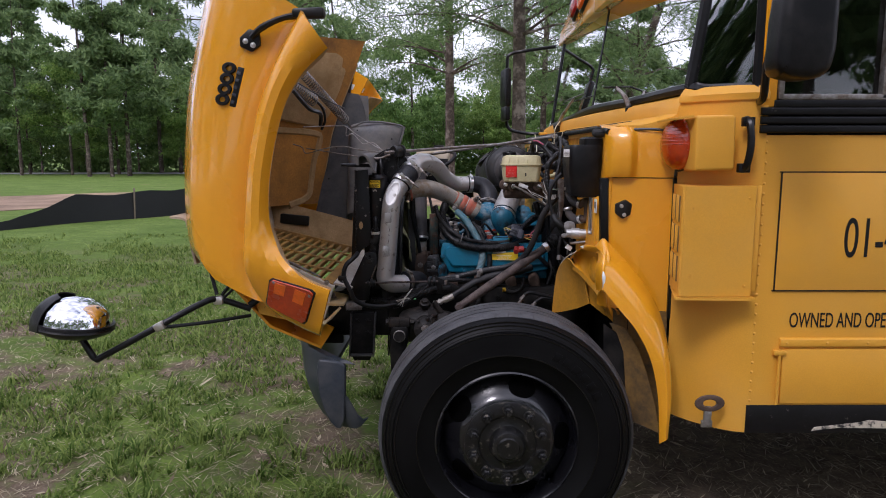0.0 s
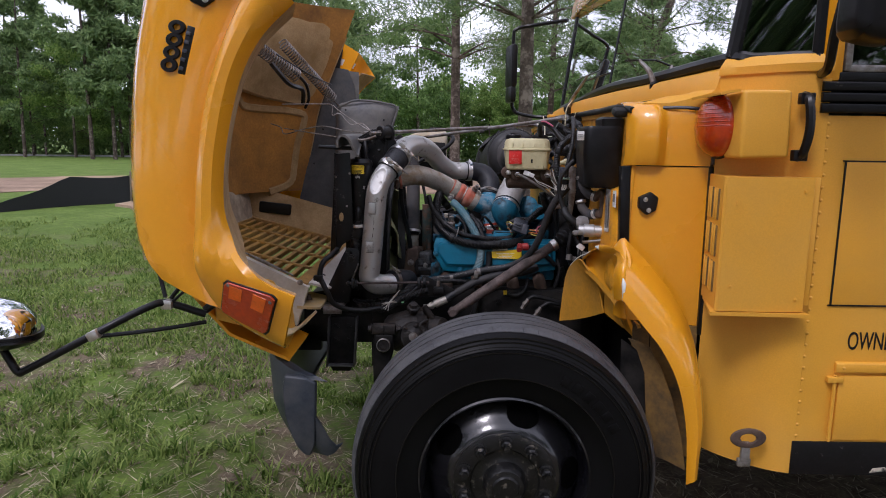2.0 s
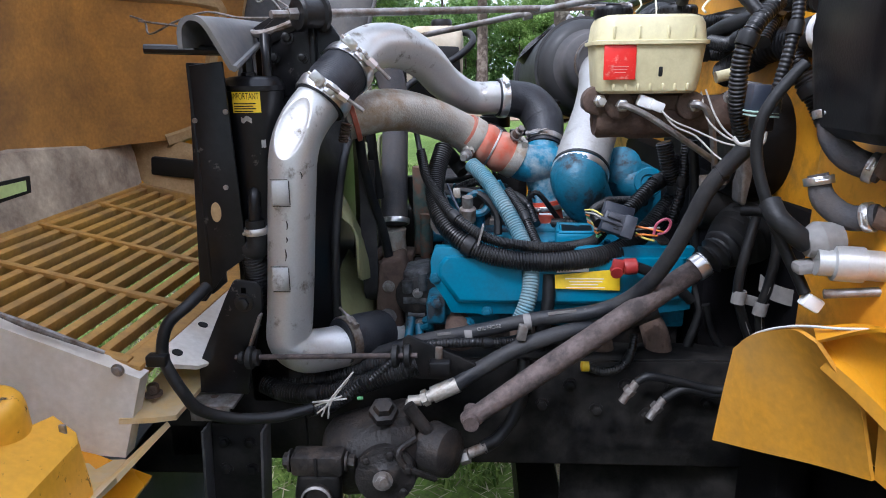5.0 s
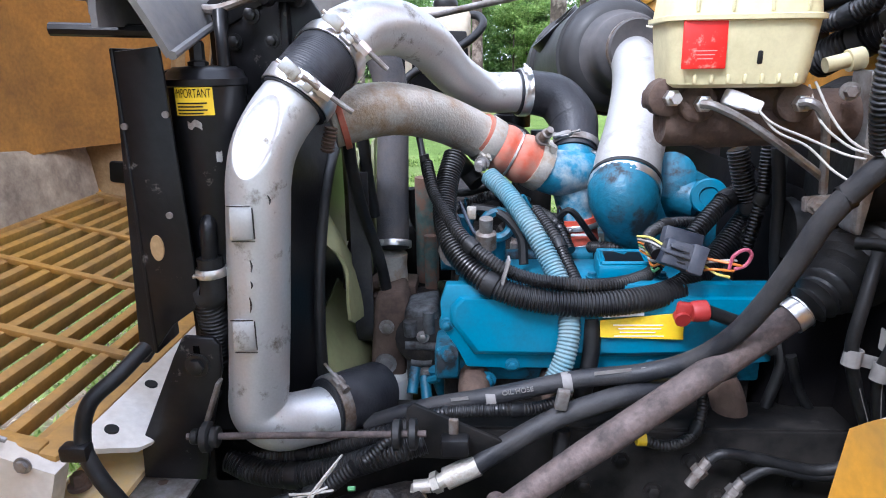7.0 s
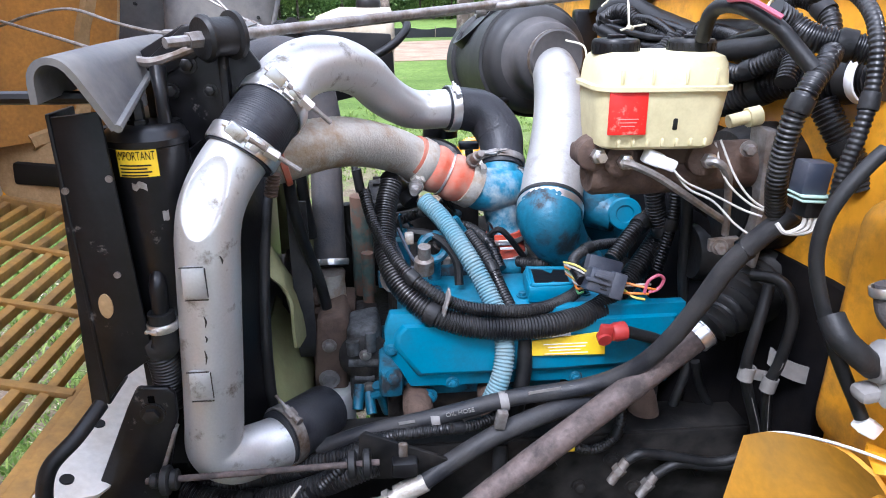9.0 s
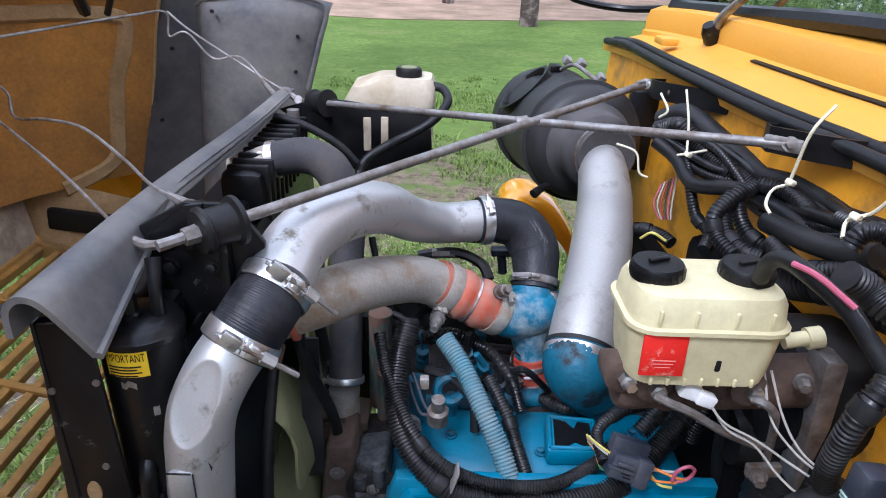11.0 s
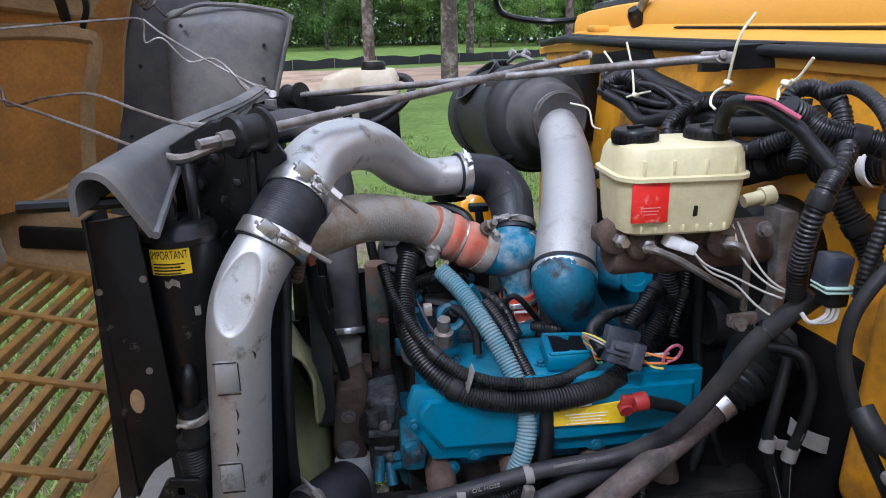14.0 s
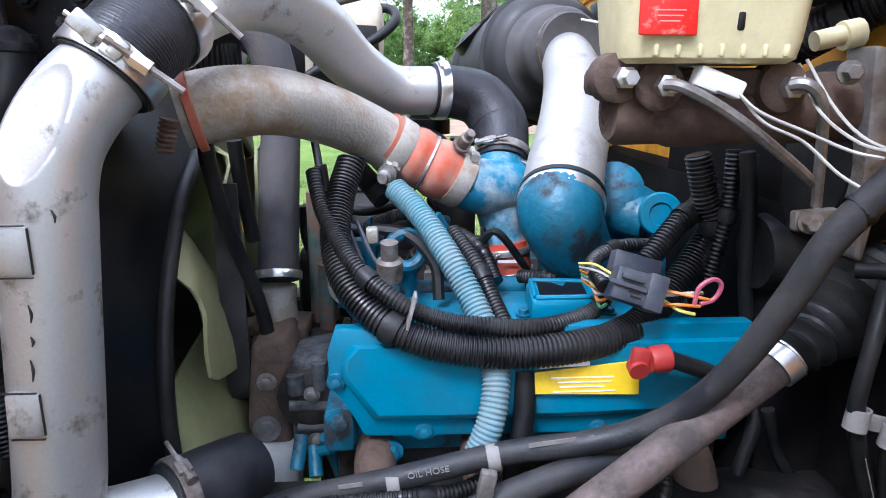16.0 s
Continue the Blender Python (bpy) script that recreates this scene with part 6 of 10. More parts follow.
wing = part("splash_wing", shell(loft(wing_rows()), 0.008), M_shroud, hood, "dusty grey moulded splash wing with a rounded corner", angle=70)
part("wing_edge", tube([(-0.66, 4.66, 1.85), (-0.56, 4.63, 1.897), (-0.46, 4.63, 1.9), (-0.36, 4.635, 1.888), (-0.28, 4.64, 1.86), (-0.3, 4.62, 1.76), (-0.335, 4.6, 1.63)], 0.007, 8, 6), M_shroud, wing, "rolled edge")
for p in ((-0.76, 4.695, 1.72), (-0.82, 4.69, 1.5), (-0.36, 4.618, 1.78), (-0.37, 4.61, 1.68), (-0.6, 4.617, 1.84), (-0.52, 4.612, 1.72)):
    part("sheet_hole", lathe([(0.0055, 0.0), (0.0055, 0.012)], p, (0.1, -1, 0.1), 10), M_ink, hood)
part("tab_sheet", shell(loft([[(-0.71, 4.76, z), (-0.63, 4.75, z - 0.004), (-0.535, 4.76, z - 0.012)] for z in (1.86, 1.95, 2.04, 2.1)]), 0.006), M_shroud, hood, "dusty grey upper tab")
part("far_bracket", join(box((-0.72, 4.98, 2.12), (0.05, 0.05, 0.3), 0.01, (0, 10, 0))), M_black, hood)
part("reflective_tape", shell(loft([[(-0.873, 4.970, 2.256), (-0.728, 4.970, 2.216), (-0.583, 4.970, 2.163)], [(-0.870, 4.970, 2.212), (-0.738, 4.970, 2.172), (-0.604, 4.970, 2.132)]]), 0.004), M_label_white, hood, "silver tape strip")
# hood springs
for a, b, cr in (((-1.053, 4.100, 2.185), (-0.843, 4.360, 2.019), 0.035), ((-0.912, 4.300, 2.198), (-0.679, 4.620, 1.909), 0.029)):
    a, b = np.array(a), np.array(b)
    u, w, ax = basis(b - a)
    L = np.linalg.norm(b - a)
    turns = int(L / 0.017)
    n_ = turns * 14
    pts = [a + ax * L * t / n_ + cr * (math.cos(t * 2 * math.pi / 14) * u + math.sin(t * 2 * math.pi / 14) * w) for t in range(n_ + 1)]
    sp_ = part("coil_spring", sweep(pts, [0.0042] * len(pts), 6), M_steel_dull, hood, "rusty grey coil spring")
    part("spring_hook", tube([b, b + ax * 0.06 + u * 0.01, b + ax * 0.1], 0.004, 6, 4), M_steel_dull, sp_)
# wires under the hood
for k, (pts, r) in enumerate((([(-0.9, 4.0, 2.05), (-0.82, 4.05, 1.95), (-0.78, 4.2, 1.93), (-0.8, 4.3, 1.86)], 0.014), ([(-0.88, 4.05, 2.1), (-0.75, 4.25, 2.02), (-0.66, 4.45, 1.98)], 0.004), ([(-0.86, 4.3, 2.05), (-0.8, 4.38, 1.98), (-0.79, 4.42, 1.9), (-0.82, 4.45, 1.84)], 0.009))):
    part("wire", tube(pts, r, 6, 6), M_loom, hood)
# crossing-view mirror on its stalk at the hood's nose
cm = thing("crossover_mirror", (-1.5, 2.6, 0.8), "convex mirror in a black dish on a bent black tube", "mirror")
mc, m_ax = np.array([-1.528, 2.62, 0.966]), (0.14, 0.05, 1)
dish = part("dish", lathe([(0.15, 0.0), (0.154, -0.008), (0.142, -0.022), (0.1, -0.042), (0.05, -0.056), (0.02, -0.06)], mc, m_ax, 36), M_black_plastic, cm)
part("mirror_glass", lathe([(0.142, 0.0), (0.139, 0.026), (0.124, 0.062), (0.092, 0.094), (0.05, 0.112), (0.006, 0.118)], mc, m_ax, 36), M_mirror, cm, "bright convex mirror dome")
part("rim", lathe([(0.141, 0.002), (0.153, 0.002), (0.151, 0.014), (0.142, 0.014)], mc, m_ax, 36, closed=True), M_black_plastic, dish)
visor = [[mc + np.array([-(0.148 + o) * math.cos(e) * math.cos(f), (0.148 + o) * math.cos(e) * math.sin(f), (0.124 + o) * math.sin(e)]) for e in np.linspace(0, 1.25, 9)] for f, o in ((-1.1, 0.003), (-0.7, 0.01), (-0.3, 0.014), (0.1, 0.014), (0.5, 0.012), (0.9, 0.006), (1.2, 0.002))]
part("visor", shell(loft([[p for p in r] for r in visor]), 0.004), M_black_plastic, dish, "black plastic visor round the back of the mirror")
part("stalk", tube([(-1.51, 2.62, 0.92), (-1.475, 2.61, 0.865), (-1.44, 2.6, 0.825), (-1.4, 2.6, 0.84), (-1.18, 2.62, 0.958), (-1.03, 2.7, 1.035), (-0.97, 2.75, 1.043), (-0.85, 2.8, 0.99)], 0.014, 10, 6), M_black, cm)
part("stay", tube([(-1.19, 2.62, 0.95), (-1.0, 2.7, 0.955), (-0.85, 2.8, 0.96)], 0.008, 8, 5), M_black, cm)
for c_, r_ in (((-1.175, 2.62, 0.958), (0, -28, 0)), ((-0.97, 2.75, 1.04), (0, 0, 0))):
    part("stay_clip", box(c_, (0.042, 0.038, 0.035), 0.006, r_), M_steel, cm, "bright clip")
part("brace", join(tube([(-1.02, 2.8, 1.16), (-0.985, 2.77, 1.06)], 0.008, 8), tube([(-0.83, 2.76, 1.22), (-0.96, 2.76, 1.06)], 0.008, 8), tube([(-0.8, 2.72, 1.18), (-0.95, 2.75, 1.05)], 0.006, 8), tube([(-0.78, 2.85, 1.06), (-0.86, 2.82, 1.0)], 0.016, 8)), M_black, cm)

# ---- engine bay ----
def rrect(cx, cy, w, d, r, z, n=4):
    """A rounded rectangle at height z."""
    out = []
    for sx, sy, a0 in ((1, 1, 0), (-1, 1, 90), (-1, -1, 180), (1, -1, 270)):
        for i in range(n + 1):
            a = radians(a0 + 90 * i / n)
            out.append((cx + sx * (w / 2 - r) + r * math.cos(a), cy + sy * (d / 2 - r) + r * math.sin(a), z))
    return out


def stack(levels, cap=True):
    """A skin over closed outlines, capped at both ends."""
    v, f = loft(levels, closed=True)
    n = len(levels[0])
    if cap:
        f = f + [tuple(range(n - 1, -1, -1)), tuple((len(levels) - 1) * n + i for i in range(n))]
    return v, f


# charge-air pipe: upright cast pipe, black sleeve, bridge pipe, black elbow
p1 = thing("charge_air_pipe", (-0.29, 3.37, 0.95), "dull silver cast charge-air pipe with clamped black sleeves", "pipe")
A_path = [(-0.180, 3.440, 0.984), (-0.235, 3.410, 0.983), (-0.277, 3.380, 0.993), (-0.303, 3.372, 1.023), (-0.299, 3.372, 1.077), (-0.291, 3.372, 1.160), (-0.282, 3.372, 1.267), (-0.274, 3.372, 1.358), (-0.270, 3.374, 1.402), (-0.260, 3.382, 1.447), (-0.239, 3.405, 1.490), (-0.210, 3.440, 1.528)]
def flatten(geo, at, normal, dish=0.0):
    """Presses one side of a pipe flat, with a slight hollow."""
    nrm = np.array(normal, float) / np.linalg.norm(normal)
    out = []
    for q in geo[0]:
        q = np.array(q, float)
        d = np.dot(q - at, nrm)
        if 0 < d < 0.05:
            q = q + nrm * (0.9 * d * math.exp(-d / 0.0022) - dish * (1 - math.exp(-d / 0.0022)) - d)
        out.append(q)
    return out, geo[1]


cut_at = np.array((-0.261, 3.345, 1.455))
part("pipe", flatten(tube(A_path, 0.0475, 96, 40), cut_at, (-0.1, -1.0, 0.42), 0.004), M_alu, p1, angle=60)
for px in ((-0.281, 3.327, 1.347), (-0.294, 3.327, 1.173)):
    part("weld_pad", box((px[0] - 0.004, px[1] - 0.001, px[2]), (0.036, 0.014, 0.052), 0.006, (0, 3, 10)), M_alu, p1, "square cast pad")
    part("pad_scuff", join(box((px[0] - 0.004, px[1] - 0.0075, px[2] + 0.026), (0.034, 0.003, 0.0009), 0), box((px[0] - 0.002, px[1] - 0.0075, px[2] - 0.026), (0.034, 0.003, 0.0009), 0), box((px[0] + 0.014, px[1] - 0.0045, px[2]), (0.001, 0.003, 0.046), 0)), M_cast, p1)
for k, (a, b) in enumerate((((-0.278, 3.326, 1.292), (-0.278, 3.326, 1.273)), ((-0.280, 3.325, 1.259), (-0.280, 3.325, 1.248)), ((-0.284, 3.325, 1.234), (-0.285, 3.325, 1.210)), ((-0.244, 3.328, 1.387), (-0.242, 3.328, 1.374)))):
    part("scuff", tube([np.array(a) + np.array([0, -0.0015, 0]), (np.array(a) + np.array(b)) / 2 + np.array([0.002, -0.002, 0]), np.array(b) + np.array([0, -0.0015, 0])], [0.0006, 0.0016, 0.0006], 6, 4), M_cast, p1, "dark scuff on the pipe")
S_path = [(-0.222, 3.420, 1.510), (-0.197, 3.449, 1.548), (-0.170, 3.500, 1.584)]
part("sleeve", ribbed(S_path, 0.0532, 0.0032, 0.007, 40), M_sleeve, p1, "black ribbed rubber sleeve")
for k in range(5):
    sq = np.array((-0.220, 3.395, 1.549)) + (np.array((-0.195, 3.430, 1.589)) - np.array((-0.220, 3.395, 1.549))) * k / 5
    part("sleeve_print", box(sq, (0.006, 0.002, 0.004), 0, (0, -50, 0)), M_grey_strap, p1, "faint pale print")
sp = spline(S_path, 8)
for s, nm in ((0.14, "t_bolt_clamp"), (0.86, "t_bolt_clamp")):
    c = clamp(p1, sp, s, 0.0545, 0.027, (0.35, -1, 0.15), nm, 0.035)
    g, q, ax = band(sp, s, 0.058, 0.012, 0.002)
    t = np.array([0.35, -1, 0.15])
    t = t - ax * np.dot(t, ax)
    t /= np.linalg.norm(t)
    sd = np.cross(ax, t)
    part("clamp_block", join(box(q + t * 0.062 - sd * 0.03, (0.03, 0.012, 0.02), 0.003, (0, 45, 15)), box(q + t * 0.062 + sd * 0.004, (0.016, 0.014, 0.022), 0.004, (0, 45, 15)), lathe([(0.009, 0), (0.009, 0.02)], q + t * 0.066 + sd * 0.018, sd, 6)), M_steel, c)
    part("t_bolt", rod(q + t * 0.066 - sd * 0.01, q + t * 0.07 + sd * 0.075, 0.004, 8), M_steel_dull, c)
U_path = [(-0.173, 3.490, 1.580), (-0.163, 3.560, 1.605), (-0.130, 3.620, 1.624), (-0.082, 3.690, 1.622), (-0.035, 3.770, 1.592), (0.009, 3.850, 1.540), (0.071, 3.930, 1.499), (0.156, 3.965, 1.494)]
part("bridge_pipe", tube(U_path, [0.05, 0.051, 0.05, 0.049, 0.047, 0.045, 0.044, 0.045], 28, 8), M_alu, p1)
E_path = [(0.147, 3.963, 1.494), (0.196, 3.975, 1.491), (0.243, 3.975, 1.477), (0.276, 3.955, 1.436), (0.280, 3.920, 1.394), (0.276, 3.895, 1.363)]
part("elbow_hose", tube(E_path, [0.05, 0.05, 0.053, 0.055, 0.05, 0.049], 26, 8), M_sleeve, p1, "black rubber elbow")
ep = spline(E_path, 8)
clamp(p1, ep, 0.06, 0.051, 0.022, (0.1, -0.6, 1), "clamp", 0.01)
clamp(p1, ep, 0.93, 0.0505, 0.016, (-0.6, -1, 0.1), "clamp", 0.02, M_steel_dull)
L_path = [(-0.206, 3.420, 0.994), (-0.168, 3.460, 0.991), (-0.134, 3.520, 0.977)]
part("lower_sleeve", tube(L_path, [0.052, 0.0535, 0.0525], 26, 8), M_sleeve, p1, "black rubber lower coupling")
lp_ = spline(L_path, 8)
clamp(p1, lp_, 0.12, 0.0535, 0.02, (0.1, -0.4, 1), "clamp", 0.03, M_steel_dull)

# lower pipe of the pair with the orange sleeve, running to the blue intake tee
p2 = thing("crossover_pipe", (0.0, 3.7, 1.35), "stained silver crossover pipe with a bellied orange silicone sleeve", "pipe")
B_path = [(-0.206, 3.600, 1.467), (-0.142, 3.620, 1.481), (-0.085, 3.670, 1.480), (-0.024, 3.740, 1.459), (0.033, 3.800, 1.429), (0.094, 3.830, 1.391)]
part("pipe", tube(B_path, [0.05, 0.049, 0.048, 0.047, 0.047, 0.046], 28, 8), M_alu_dull, p2)
g, q, ax = band(spline(B_path, 8), 0.045, 0.05, 0.012, 0.006)
part("red_ring", g, M_orange_sil, p2, "red silicone ring")
O_path = [(0.059, 3.815, 1.417), (0.082, 3.825, 1.401), (0.113, 3.830, 1.383), (0.144, 3.830, 1.367), (0.175, 3.830, 1.352), (0.200, 3.835, 1.338)]
O_rad = []
opath = resample(spline(O_path, 8), 0.003)
for i in range(len(opath)):
    s = i / (len(opath) - 1)
    O_rad.append(0.0485 + 0.0055 * max(0, math.sin(math.pi * min(1, max(0, (s - 0.28) / 0.26)))) + 0.0055 * max(0, math.sin(math.pi * min(1, max(0, (s - 0.56) / 0.26)))))
osl = part("sleeve", sweep(opath, O_rad, 28), M_orange_sil, p2, "orange silicone sleeve with two bellows")
for s in (0.17, 0.9):
    clamp(p2, opath, s, 0.0495, 0.03, (-0.35, -0.8, -0.45) if s < 0.5 else (0.2, -0.3, 1), "clamp", 0.0, M_alu_dull)
g, q, ax = band(opath, 0.55, 0.0485, 0.005, 0.003)
part("wire_ring", g, M_steel, p2)
for at, axx in (((0.066, 3.760, 1.362), (-0.2, -1, -0.1)), ((0.194, 3.800, 1.408), (0.3, -0.6, 0.5))):
    part("spring_bolt", join(lathe([(0.012, 0), (0.012, 0.02), (0.008, 0.022), (0.008, 0.034)], at, axx, 10), lathe([(0.016, -0.006), (0.016, 0)], at, axx, 12)), M_steel_dull, p2)

# blue intake tee and sleeve
it = thing("intake_tee", (0.25, 3.84, 1.2), "worn blue cast intake tee with a bright band clamp", "engine part")
T_path = [(0.194, 3.835, 1.341), (0.226, 3.840, 1.330), (0.273, 3.860, 1.324), (0.318, 3.900, 1.319)]
part("body", join(tube(T_path, [0.047, 0.05, 0.05, 0.05], 24, 6), tube([(0.274, 3.900, 1.365), (0.269, 3.870, 1.313), (0.274, 3.850, 1.239), (0.279, 3.845, 1.218)], [0.047, 0.05, 0.036, 0.036], 22, 6)), M_blue_scuffed, it)
clamp(it, spline(T_path, 8), 0.82, 0.052, 0.018, (0.1, -1, 0.2), "band_clamp", 0.0)
V_path = [(0.277, 3.846, 1.227), (0.282, 3.843, 1.188), (0.289, 3.840, 1.152)]
vs = part("sleeve", tube(V_path, 0.044, 24, 6), M_red_sil, it, "orange silicone sleeve")
vp = spline(V_path, 8)
for s in (0.22, 0.8):
    clamp(it, vp, s, 0.0445, 0.012, (-0.6, -0.7, 0), "clamp", 0.005)
part("white_mark", box(np.array((0.275, 3.795, 1.202)) + np.array([0, -0.003, 0]), (0.034, 0.0015, 0.005), 0), M_label_white, vs, "row of small white print")

# upright intake pipe and blue turbo inlet
ip = thing("intake_pipe", (0.4, 3.75, 1.3), "grey aluminium intake pipe curving up to the air filter", "pipe")
C_path = [(0.455, 4.22, 1.574), (0.458, 4.16, 1.556), (0.45, 4.07, 1.512), (0.427, 3.96, 1.46), (0.396, 3.855, 1.412), (0.366, 3.770, 1.369), (0.348, 3.715, 1.326)]
part("pipe", tube(C_path, [0.056, 0.058, 0.063, 0.066, 0.066, 0.066, 0.067], 32, 8), M_alu_grey, ip)
cb = np.array(C_path[-1])
cax = np.array(C_path[-2]) - cb
cax /= np.linalg.norm(cax)
part("gasket", lathe([(0.066, 0.0), (0.071, 0.0), (0.071, 0.008), (0.066, 0.008)], cb, cax, 32, closed=True), M_rubber, ip)
ti = thing("turbo_inlet", (0.42, 3.75, 1.15), "chipped blue turbocharger inlet housing", "engine part")
part("elbow", tube([cb + cax * 0.002, cb - cax * 0.03, (0.362, 3.712, 1.265), (0.392, 3.732, 1.222), (0.43, 3.76, 1.18), (0.47, 3.79, 1.14)], [0.069, 0.0675, 0.063, 0.057, 0.053, 0.05], 40, 8), M_blue_worn, ti, angle=80)
g = lathe([(0.0685, -0.022), (0.071, -0.022), (0.071, -0.004), (0.0685, -0.004)], cb, cax, 32, closed=True)
part("band_clamp", g, M_steel, ti, "steel band clamp")
part("housing", join(tube([(0.451, 3.860, 1.295), (0.485, 3.840, 1.281), (0.529, 3.800, 1.271)], [0.045, 0.05, 0.04], 20, 6), lathe([(0.14, 0), (0.15, 0.02), (0.14, 0.08), (0.1, 0.1)], (0.501, 3.950, 1.178), (0.1, -1, 0.1), 32)), M_blue_worn, ti)
part("cover_disc", lathe([(0.034, 0), (0.037, 0.01), (0.034, 0.016), (0.02, 0.016), (0.018, 0.012), (0.004, 0.012)], (0.523, 3.745, 1.295), (-0.15, -1, 0.15), 26), M_blue, ti, "round blue cap")
part("actuator", join(rod((0.442, 3.800, 1.345), (0.404, 3.780, 1.313), 0.006), lathe([(0.05, 0), (0.052, 0.012), (0.04, 0.02)], (0.471, 3.830, 1.321), (-0.2, -0.9, 0.5), 22)), M_blue_worn, ti)

# air filter housing
af = thing("air_filter_housing", (0.4, 4.5, 1.35), "black plastic air filter canister with an open intake mouth", "air filter")
fa, fb = np.array((0.450, 4.285, 1.577)), np.array((0.392, 4.780, 1.529))
fax = fb - fa
FL = float(np.linalg.norm(fax))
part("canister", lathe([(r * 0.92, h) for r, h in [(0.06, -0.01), (0.1, 0.0), (0.13, 0.004), (0.15, 0.015), (0.162, 0.03), (0.168, 0.06), (0.178, 0.062), (0.178, 0.085), (0.17, 0.09), (0.172, FL - 0.12), (0.185, FL - 0.115), (0.185, FL - 0.085), (0.178, FL - 0.08), (0.176, FL - 0.01), (0.165, FL), (0.13, FL + 0.01)]], fa, fax, 56), M_filter, af)
part("outlet_collar", lathe([(0.058, -0.125), (0.07, -0.128), (0.074, -0.122), (0.074, -0.1), (0.07, -0.096), (0.07, -0.088), (0.09, -0.08), (0.096, -0.072), (0.097, -0.042), (0.098, -0.03), (0.102, -0.01), (0.115, 0.003)], fa, fax, 40), M_collar, af, "dusty black rubber outlet collar with a lip")
part("clamp", lathe([(0.0735, -0.119), (0.0765, -0.119), (0.0765, -0.105), (0.0735, -0.105)], fa, fax, 40, closed=True), M_steel_dull, af, "dull band clamp round the collar")
mdir = np.array([-0.62, -0.3, 0.72])
mdir -= fax * np.dot(mdir, fax) / FL ** 2
mdir /= np.linalg.norm(mdir)
mo = fa + fax * ((FL - 0.19) / FL) + mdir * 0.132
part("intake_mouth", lathe([(0.08, -0.05), (0.088, 0.02), (0.09, 0.03), (0.08, 0.03), (0.074, 0.02), (0.07, -0.04)], mo, mdir, 32, closed=True), M_black_plastic, af)
part("mouth_throat", lathe([(0.074, 0.0), (0.05, -0.005)], mo + mdir * 0.006, mdir, 28), M_ink, af)
part("latch", tube([(0.416, 4.620, 1.714), (0.439, 4.550, 1.739), (0.477, 4.500, 1.720), (0.510, 4.450, 1.699)], 0.006, 8), M_steel_dull, af)
for px in ((0.427, 4.600, 1.742), (0.459, 4.550, 1.743), (0.503, 4.480, 1.717)):
    part("band_lug", box(px, (0.024, 0.03, 0.022), 0.004, (20, 30, 10)), M_steel_dull, af)
part("latch_clip", box((0.405, 4.660, 1.711), (0.035, 0.05, 0.02), 0.004), M_black, af)
part("drain_spout", tube([(0.375, 4.300, 1.472), (0.336, 4.280, 1.460), (0.313, 4.260, 1.450)], [0.012, 0.011, 0.013], 10), M_black_plastic, af)
part("mount", box((0.607, 4.400, 1.598), (0.07, 0.06, 0.22), 0.008), M_black, af)

# valve cover
vc = thing("valve_cover", (0.25, 3.6, 1.0), "bright blue valve cover with bolted flange and yellow label", "engine part")
VX0, VX1 = 0.018, 0.555
cov = []
for z, y0, a, b, r in ((1.045, 3.53, 0.0, 0.0, 0.01), (1.137, 3.545, 0.0, 0.01, 0.02), (1.16, 3.56, 0.015, 0.02, 0.025), (1.17, 3.585, 0.03, 0.04, 0.03)):
    cov.append(rrect((VX0 + a + VX1 - b) / 2, (y0 + 3.72) / 2, VX1 - b - VX0 - a, 3.72 - y0, r, z))
part("cover", stack(cov), M_blue, vc)
face_o = [(0.022, 1.168), (0.006, 1.15), (0.004, 1.122), (0.046, 1.058), (0.2, 1.056), (0.324, 1.055), (0.479, 1.06), (0.552, 1.066), (0.56, 1.08), (0.556, 1.168)]


def face_at(y, d):
    """The face's outline at depth y, drawn in by d."""
    return [(0.28 + (x - 0.28) * (1 - d / 0.275), y, 1.168 + (z - 1.168) * (1 - d / 0.11)) for x, z in face_o]


part("front_face", stack_quads([face_at(3.545, -0.006), face_at(3.512, 0.0), face_at(3.5, 0.003), face_at(3.494, 0.007), face_at(3.491, 0.013)]), M_blue, vc, "smooth chamfered front of the cover")
rim_ = [(0.0, 1.19), (-0.011, 1.156), (-0.009, 1.108), (0.017, 1.07), (0.036, 1.032), (0.1, 1.03), (0.108, 1.024), (0.128, 1.024), (0.137, 1.03), (0.345, 1.029), (0.353, 1.022), (0.375, 1.022), (0.384, 1.029), (0.45, 1.031), (0.46, 1.024), (0.48, 1.025), (0.49, 1.033), (0.575, 1.045), (0.572, 1.19)]
part("flange", prism(rim_, 3.506, 3.53, "y", 0.003), M_blue, vc)
for at in ((0.118, 3.505, 1.037), (0.364, 3.505, 1.035), (0.0, 3.505, 1.115), (0.47, 3.505, 1.038)):
    part("cover_bolt", join(lathe([(0.014, -0.02), (0.0135, 0.0), (0.012, 0.002)], at, (0, -1, 0), 14), hexbolt(np.array(at) + np.array([0, -0.002, 0]), (0, -1, 0), 0.0075, 0.007)), M_blue_worn, vc)
lab = part("label", prism([(0.266, 3.484, 1.132)[::2], (0.407, 3.484, 1.146)[::2], (0.410, 3.484, 1.097)[::2], (0.268, 3.484, 1.101)[::2]], 3.4835, 3.4865, "y"), M_label_yellow, vc, "yellow warning label")
